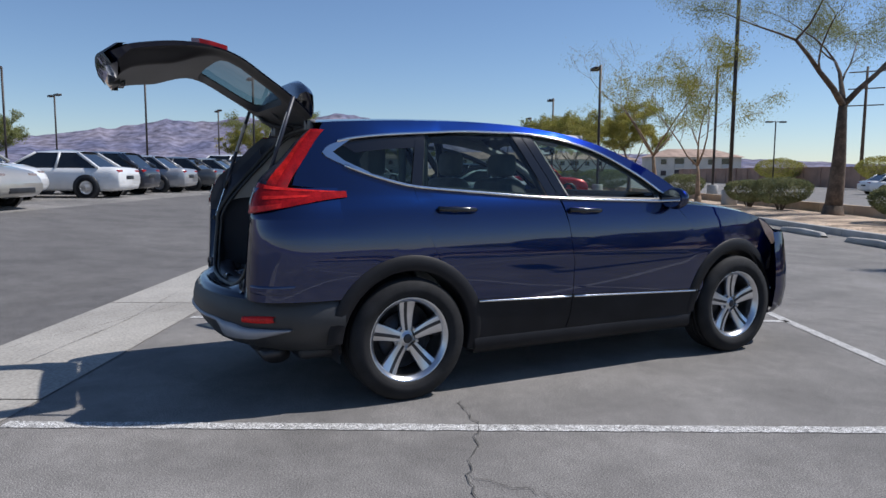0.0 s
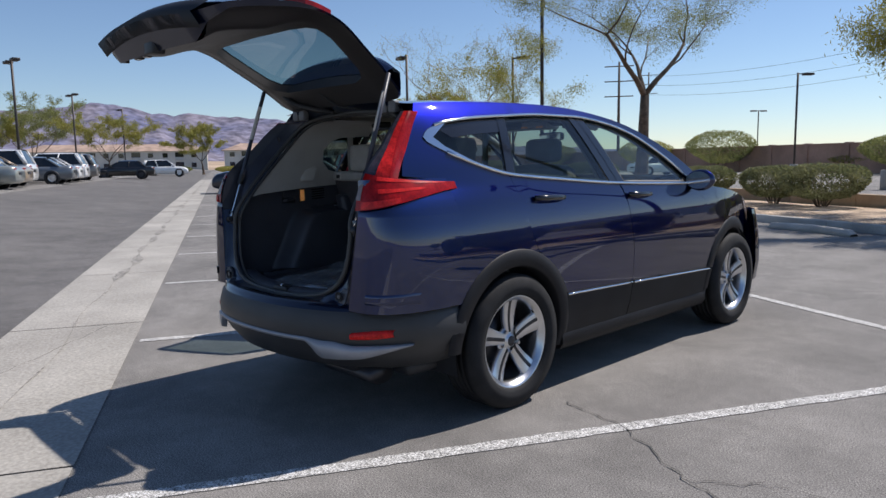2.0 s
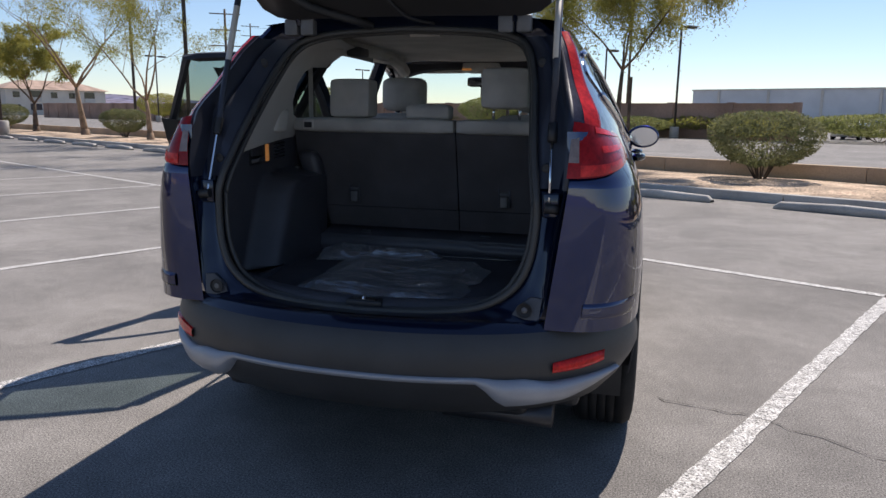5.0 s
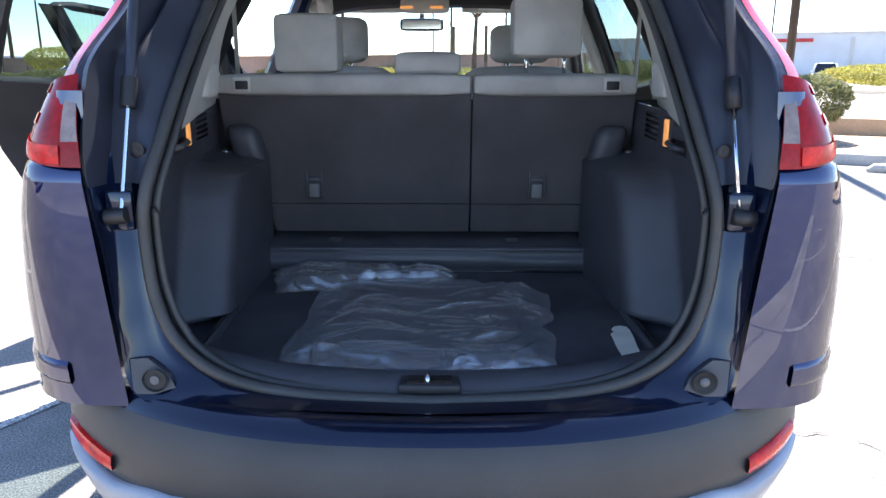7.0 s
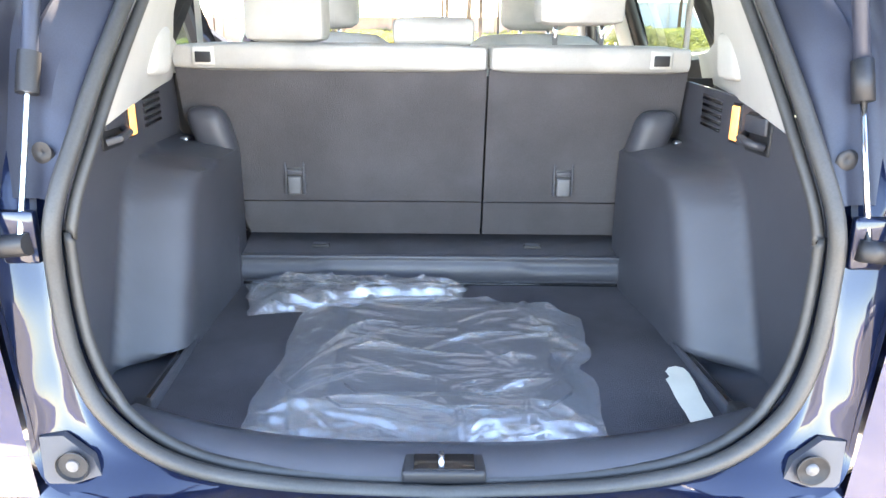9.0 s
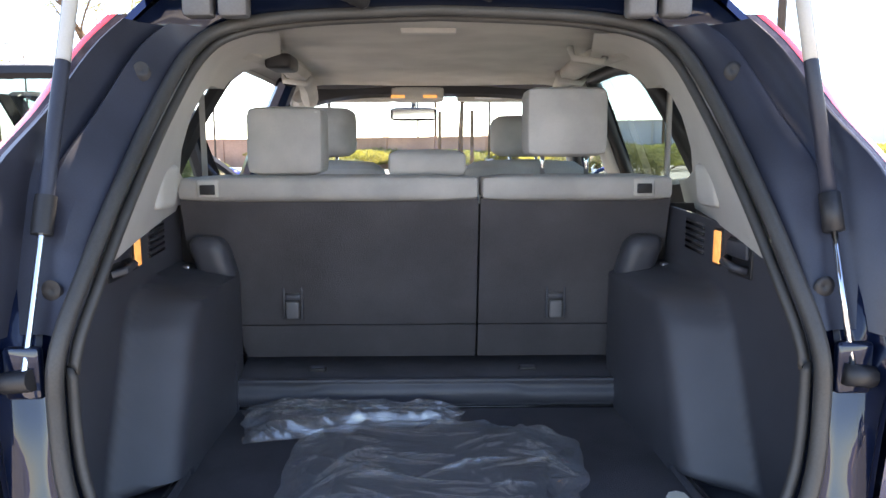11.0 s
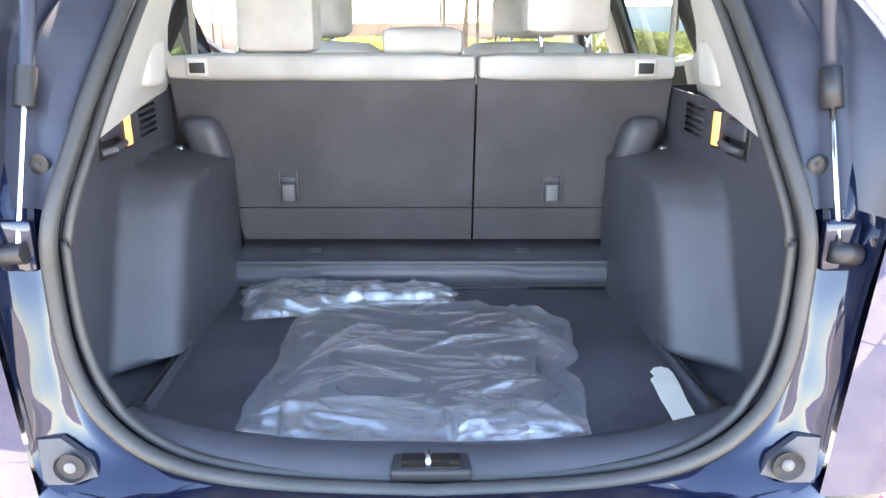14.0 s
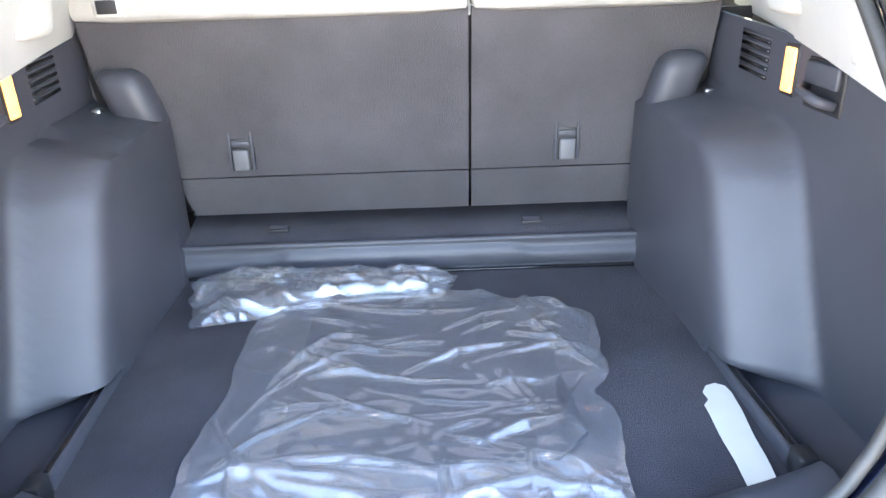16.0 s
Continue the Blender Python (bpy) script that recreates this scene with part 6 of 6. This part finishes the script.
for s, r, h, n, a in ((15.4, 37.6, 7.5, 1, 0), (8.5, 36.5, 7.3, 1, 160), (8.9, 56, 7.5, 1, 160), (11.0, 24.2, 11.5, 1, 200), (38, 79, 7.5, 2, 60), (-23.1, 52, 8.6, 1, 180), (-28.8, 43.4, 7.5, 1, -20), (-34.4, 60, 7.5, 2, 20),
                      (-24.7, 75, 7.5, 2, 0), (-13.6, 47.4, 7.5, 2, 180), (-14.2, 69.7, 7.5, 2, 180), (-12.1, 87.2, 7.5, 1, 180), (67, 76, 7.5, 2, 60), (9.0, 72, 7.2, 1, 160), (9.0, 98, 7.2, 1, 160),
                      (22.4, 17.8, 7.4, 1, 0), (39, 40, 7.4, 1, 50), (42.6, 19, 7.2, 1, 40), (53, 30, 7, 1, 40), (60, 4, 7, 1, 40)):
    lamp_post(s, r, h, n, a)
lamp_post(11.6, 0.75, 9.5, 1, 10, 1.0)


def pylon(s, r, h):
    t = thing("power_pylon", "tall wooden power pole with cross-arms, far away", "power pole", lot(s, r, 0), 30, "power poles")
    part("mast", tube([(0, 0, 0), (0, 0, h)], [0.28, 0.16], 8), BARK, t)
    for z in (h - 0.8, h - 3.2, h - 5.6):
        part("cross_arm", box(-2.3, 2.3, -0.08, 0.08, z, z + 0.16, bevel=0.02), BARK, t)


for s, r, h in ((108, 164, 24), (61, 101, 17), (112, 90, 22), (116, 60, 22), (120, 20, 22)):
    pylon(s, r, h)
for i in range(3):
    a, c = lot(112, 90, 21 - 2.4 * i), lot(116, 60, 21 - 2.4 * i)
    e = lot(108, 164, 23 - 2.4 * i)
    pts = [e.lerp(a, k / 10) - Vector((0, 0, 4 * 1.6 * (k / 10) * (1 - k / 10))) for k in range(11)] + [a.lerp(c, k / 8) - Vector((0, 0, 4 * 0.8 * (k / 8) * (1 - k / 8))) for k in range(1, 9)]
    tagged(part("power_cable", tube(pts, 0.03, 4), POLE), "thin sagging power cable between the poles", "cable", "power cables")


# ---- other parked cars ----
def parked_car(s, r, nose, kind, color, label, rough=0.3):
    """A parked car: lofted body, glasshouse with posts, roof, wheels and lamps."""
    c = lot(s, r, rise(s))
    t = thing("parked_car", label, "car", c, 90 - TURN + (0 if nose > 0 else 180), "other parked cars")
    L, W, belt, top, hood_h = {"sedan": (4.7, 0.90, 0.95, 1.45, 0.88), "suv": (4.7, 0.94, 1.08, 1.76, 1.05), "van": (5.0, 0.97, 1.08, 1.76, 0.98), "pickup": (5.7, 0.98, 1.18, 1.85, 1.15), "hatch": (4.3, 0.88, 0.97, 1.50, 0.92)}[kind]
    paint = mat("car_paint", color, rough, 0.3 if max(color) < 0.6 else 0.0, 0.04, 2, 300, coat=0.9)
    ground_c = 0.22 if kind != "pickup" else 0.34
    prof = [(-0.5, 0.42, 0.80 * belt), (-0.492, ground_c + 0.06, 0.97 * belt), (-0.44, ground_c, 1.02 * belt), (-0.2, ground_c, belt), (0.12, ground_c, belt), (0.20, ground_c, belt * 0.99), (0.36, ground_c, hood_h * 0.97), (0.455, ground_c + 0.02, hood_h * 0.86), (0.49, ground_c + 0.08, hood_h * 0.72), (0.5, 0.40, hood_h * 0.60)]
    rows = []
    for f, z0, z1 in prof:
        w = W * (1 - 0.30 * max(0, abs(f) - 0.36) ** 1.3 / 0.14 ** 0.9)
        h = z1 - z0
        half = [(0, z0), (w * 0.85, z0), (w * 0.97, z0 + 0.12 * h), (w, z0 + 0.45 * h), (w * 0.985, z0 + 0.75 * h), (w * 0.93, z0 + 0.96 * h), (w * 0.80, z1), (0, z1 + 0.015)]
        rows.append([(f * L, y, z) for y, z in half] + [(f * L, -y, z) for y, z in half[-2:0:-1]])
    b = loft(rows, closed=True)
    b.faces.new([v for v in b.verts][:14][::-1])
    b.faces.new([v for v in b.verts][-14:])
    part("body", b, paint, t, angle=35)
    x = {"sedan": (-0.37, -0.22, 0.06, 0.24), "suv": (-0.47, -0.41, 0.06, 0.22), "van": (-0.47, -0.42, 0.14, 0.34), "pickup": (-0.10, -0.06, 0.13, 0.24), "hatch": (-0.46, -0.32, 0.06, 0.25)}[kind]
    x = [v * L for v in x]
    wb, wt = W * 0.90, W * 0.70
    bz = belt - 0.02
    rows = [[(x[0], -wb * 0.9, bz), (x[0], wb * 0.9, bz)], [(x[1], -wt * 0.95, top - 0.03), (x[1], wt * 0.95, top - 0.03)]]
    b = bmesh.new()
    lower = [b.verts.new(p) for p in ((x[0], -wb, bz), (x[3], -wb, bz), (x[3], wb, bz), (x[0], wb, bz))]
    upper = [b.verts.new(p) for p in ((x[1], -wt, top - 0.04), (x[2], -wt, top - 0.04), (x[2], wt, top - 0.04), (x[1], wt, top - 0.04))]
    for k in range(4):
        b.faces.new((lower[k], lower[(k + 1) % 4], upper[(k + 1) % 4], upper[k]))
    part("glasshouse", b, DARKGLASS, t, "dark car windows", smooth=False)
    n = 8
    rows = []
    for i in range(n + 1):
        f = i / n
        xx = x[1] - 0.03 + (x[2] - x[1] + 0.06) * f
        e = 0.04 * math.sin(math.pi * f)
        rows.append([(xx, wt * k / 4 * 1.015, top - 0.045 + (e + 0.045) * (1 - (k / 4) ** 4)) for k in range(-4, 5)])
    part("roof", loft(rows), paint, t)
    for sg in (-1, 1):
        for a, c2, wd in ((x[0], x[1], 0.06), (x[3], x[2], 0.045), (x[0] * 0.5 + x[3] * 0.5 - 0.1, x[1] * 0.5 + x[2] * 0.5 - 0.1, 0.05)):
            part("window_post", tube([(a, sg * (wb + 0.004), bz), (c2, sg * (wt + 0.004), top - 0.04)], wd * 0.8, 6), paint, t)
        if kind != "sedan":
            part("rear_side_panel", tube([(x[0] + 0.05, sg * (wb - 0.01), bz + 0.05), (x[1] + 0.12, sg * (wt + 0.01), top - 0.08)], 0.09, 6), paint, t)
        part("tail_light", box(-0.497 * L, -0.455 * L, sg * W * 0.66 - 0.16, sg * W * 0.66 + 0.16, belt * 0.80, belt * 0.93, bevel=0.02), REDLENS, t, "red tail light")
        part("headlight", box(0.455 * L, 0.484 * L, sg * W * 0.62 - 0.15, sg * W * 0.62 + 0.15, hood_h * 0.66, hood_h * 0.80, bevel=0.02), PINKLENS, t, "clear headlight")
        part("mirror", box(x[3] - 0.35, x[3] - 0.22, sg * (W + 0.02) - 0.09, sg * (W + 0.02) + 0.09, belt + 0.0, belt + 0.13, bevel=0.03), paint, t)
        for wx in (-0.29 * L, 0.31 * L):
            rw = 0.33 if kind not in ("pickup", "suv") else 0.38
            m = pose(wx, sg * (W - 0.11), rw, 0, 0, 90 if sg > 0 else -90)
            wl = part("wheel", lathe([(-0.1, rw * 0.62), (-0.11, rw * 0.9), (-0.08, rw), (0.08, rw), (0.11, rw * 0.9), (0.10, rw * 0.62)], 24), TYRE, t)
            wl.matrix_basis = m
            part("rim", lathe([(0.09, rw * 0.64), (0.075, rw * 0.5), (0.095, rw * 0.2), (0.10, 0)], 20), ALLOY if rnd.random() > 0.3 else ALLOYDARK, wl)
            arch = part("wheel_arch", lathe([(0.0, rw * 1.22), (0.118, rw * 1.22), (0.118, rw * 0.9)], 24), BLACK, t)
            arch.matrix_basis = m
    part("bumper_grille", box(0.488 * L, 0.503 * L, -W * 0.5, W * 0.5, 0.34, 0.46, bevel=0.01), BLACK, t)
    part("plate_recess", box(-0.503 * L, -0.49 * L, -0.26, 0.26, belt * 0.62, belt * 0.74, bevel=0.01), BLACK, t)
    return t


WHITE, SILV, DGREY, NAVY, RED, TAN, BLK = (0.75, 0.75, 0.74), (0.38, 0.38, 0.39), (0.08, 0.085, 0.09), (0.012, 0.016, 0.03), (0.42, 0.012, 0.015), (0.40, 0.31, 0.22), (0.012, 0.012, 0.014)
for s, r, nose, kind, col, lab in (
    (-12.1, 12.4, 1, "van", (0.42, 0.40, 0.36), "silver minivan parked across the lane"),
    (-14.0, 16.4, 1, "suv", WHITE, "white SUV parked across the lane"),
    (-18.2, 20.0, 1, "suv", BLK, "black SUV parked across the lane"),
    (-12.6, 19.4, -1, "sedan", WHITE, "white sedan parked with its tail to the lane"),
    (-12.9, 22.4, -1, "hatch", NAVY, "dark blue hatchback parked across the lane"),
    (-12.8, 25.6, -1, "sedan", SILV, "silver coupe parked with its tail to the lane"),
    (-19.0, 32.6, -1, "pickup", NAVY, "dark pickup parked in the second row"),
    (-12.5, 28.5, -1, "sedan", DGREY, "dark grey sedan parked with its tail to the lane"),
    (-12.2, 31.3, -1, "sedan", (0.30, 0.32, 0.30), "grey-green sedan parked with its tail to the lane"),
    (-12.5, 34.1, -1, "sedan", TAN, "tan sedan parked with its tail to the lane"),
    (-12.9, 37.0, -1, "suv", WHITE, "white SUV parked with its tail to the lane"),
    (-11.8, 41.0, -1, "sedan", (0.16, 0.18, 0.20), "blue-grey sedan parked with its tail to the lane"),
    (-12.0, 44.2, -1, "sedan", WHITE, "white sedan parked further down the lane"),
    (-12.1, 47.0, -1, "suv", WHITE, "white SUV parked further down the lane"),
    (-12.1, 51.2, -1, "suv", (0.2, 0.19, 0.18), "grey SUV parked further down the lane"),
    (-9.3, 61.4, -1, "sedan", BLK, "black sedan parked far down the lane"),
    (-7.4, 80.6, 1, "suv", WHITE, "white SUV far down the lane"),
    (1.5, 28.6, -1, "sedan", WHITE, "white sedan with black wheels in a stall"),
    (0.2, 32.4, -1, "suv", NAVY, "black SUV parked beside a white sedan"),
    (4.9, 36.2, 1, "pickup", RED, "red pickup parked behind a white sedan"),
    (3.0, 43.0, -1, "van", (0.55, 0.48, 0.36), "tan van parked behind the others"),
    (32, 47, 1, "sedan", WHITE, "white sedan parked beyond the planting strip"),
    (52, 16, 1, "sedan", WHITE, "white sedan parked beyond the far wall"),
    (54, 11, 1, "sedan", WHITE, "white sedan parked before the store"),
    (56, 6, 1, "sedan", WHITE, "white car parked before the store"),
    (62, 12, 1, "sedan", DGREY, "grey sedan parked at the far edge"),
    (62, 8.5, 1, "suv", WHITE, "white SUV parked at the far edge"),
    (62, 4.5, 1, "sedan", WHITE, "white sedan parked at the far edge"),
    (62, 0, 1, "suv", WHITE, "white SUV parked at the far edge"),
):
    parked_car(s, r, nose, kind, col, lab)

# ---- buildings ----


def apartment(s, r, length, storeys, label):
    """A cream apartment block with a tiled hip roof, windows and balconies."""
    t = thing("apartment_building", label, "building", lot(s, r, 0), 90 - TURN, "apartment blocks")
    h = 2.9 * storeys
    part("wall", box(-length / 2, length / 2, -6, 6, 0, h), STUCCO, t, smooth=False)
    b = bmesh.new()
    e = 0.8
    lo = [b.verts.new(p) for p in ((-length / 2 - e, -6 - e, h), (length / 2 + e, -6 - e, h), (length / 2 + e, 6 + e, h), (-length / 2 - e, 6 + e, h))]
    up = [b.verts.new(p) for p in ((-length / 2 + 5, 0, h + 2.2), (length / 2 - 5, 0, h + 2.2))]
    b.faces.new((lo[0], lo[1], up[1], up[0]))
    b.faces.new((lo[2], lo[3], up[0], up[1]))
    b.faces.new((lo[1], lo[2], up[1]))
    b.faces.new((lo[3], lo[0], up[0]))
    b.faces.new(lo[::-1])
    part("roof", b, ROOFTILE, t, smooth=False)
    k = int(length / 4)
    for f in range(storeys):
        for i in range(k):
            x = -length / 2 + 2.2 + i * (length - 2.0) / k
            z = 2.9 * f + 1.0
            if i % 3 == 1:
                part("balcony", box(x - 1.2, x + 1.2, -6.25, -6.02, 2.9 * f + 0.1, 2.9 * f + 1.1), TRIMGREY, t, smooth=False)
                part("balcony_opening", box(x - 1.2, x + 1.2, -6.06, -6.0, z + 0.1, z + 1.55), DARKGLASS, t, smooth=False)
            else:
                part("window", box(x - 0.7, x + 0.7, -6.05, -5.95, z, z + 1.3), DARKGLASS, t, smooth=False)


for s, r, n in ((-30, 230, 50), (30, 225, 60), (65, 185, 22)):
    apartment(s, r, n, 2, "distant cream apartment block with a terracotta roof")
store = thing("store_building", "large white flat-roofed store beyond the far lot", "building", lot(215, 0, 0), 90 - TURN)
part("wall", box(0, 50, -80, 24.4, 0, 10.4), WHITEWALL, store, smooth=False)
part("wall_wing", box(-2, 45, 26.5, 88, 0, 9.6), WHITEWALL, store, smooth=False)
part("link_wall", box(3, 40, 24.4, 26.5, 0, 8.6), STUCCO, store, smooth=False)
part("parapet", box(-0.4, 50, -80.3, 24.6, 10.4, 10.9), STUCCO, store, smooth=False)
part("wing_parapet", box(-2.4, 45, 26.4, 88.3, 9.6, 10.0), STUCCO, store, smooth=False)
for y0 in (-50, -26, -6, 38, 52, 66, 80):
    x0 = 0 if y0 < 20 else -2
    part("pilaster", box(x0 - 0.5, x0 - 0.02, y0 - 0.3, y0 + 0.3, 0, 9.5), STUCCO, store, smooth=False)
sign = part("shop_sign", box(-0.5, -0.05, 17.3, 22.9, 7.6, 9.8, bevel=0.1), mat("yellow_sign", (0.6, 0.42, 0.03), 0.6), store, "yellow sign board with a red bar")
part("sign_bar", box(-0.62, -0.52, 17.8, 22.4, 8.4, 9.2, bevel=0.05), REDWALL, sign)
part("red_letters_bar", box(-0.5, -0.05, 3.2, 15.2, 8.4, 9.3, bevel=0.05), REDWALL, store, "long dark red sign bar")

# ---- mountains and desert ----
RIDGE = spline([-180, -140, -110, -93, -82, -76, -71.5, -67, -62, -58, -54.5, -45, -32, -15, 20, 90, 180],
               [1.0, 1.5, 2.0, 2.5, 3.9, 4.0, 4.6, 4.0, 3.7, 3.5, 1.9, 1.5, 0.9, 0.5, 0.5, 0.8, 1.0])
rows = []
for i in range(0, 721):
    az = -180 + i / 2
    a = radians(az)
    jag = 1 + 0.10 * noise.noise((az * 0.35, 0, 1)) + 0.06 * noise.noise((az * 1.1, 5, 1))
    peak = 2900 * math.tan(radians(RIDGE(az) * jag))
    row = []
    for j in range(9):
        f = j / 8
        d = 2200 + 900 * f
        z = peak * (d / 2900) * f ** 1.25 * (1 + 0.22 * noise.noise((az * 0.9, f * 4, 2)) * (1 - f) * 2)
        row.append((d * math.sin(a), d * math.cos(a), z - 2))
    rows.append(row)
tagged(part("mountain_range", loft(rows), MOUNTAIN), "desert mountain range on the horizon in haze-tinted purple", "mountain", kind="structure")
b = bmesh.new()
rows = []
for i in range(60):
    az = radians(-130 + 95 * i / 59)
    rows.append([(d * math.sin(az), d * math.cos(az), z) for d, z in ((240, 0.02), (420, 2.0), (1000, 7.0), (2150, 12.0))])
sheet("desert", loft(rows), DESERT, "pale tan desert slope below the mountains", "desert", smooth=True)
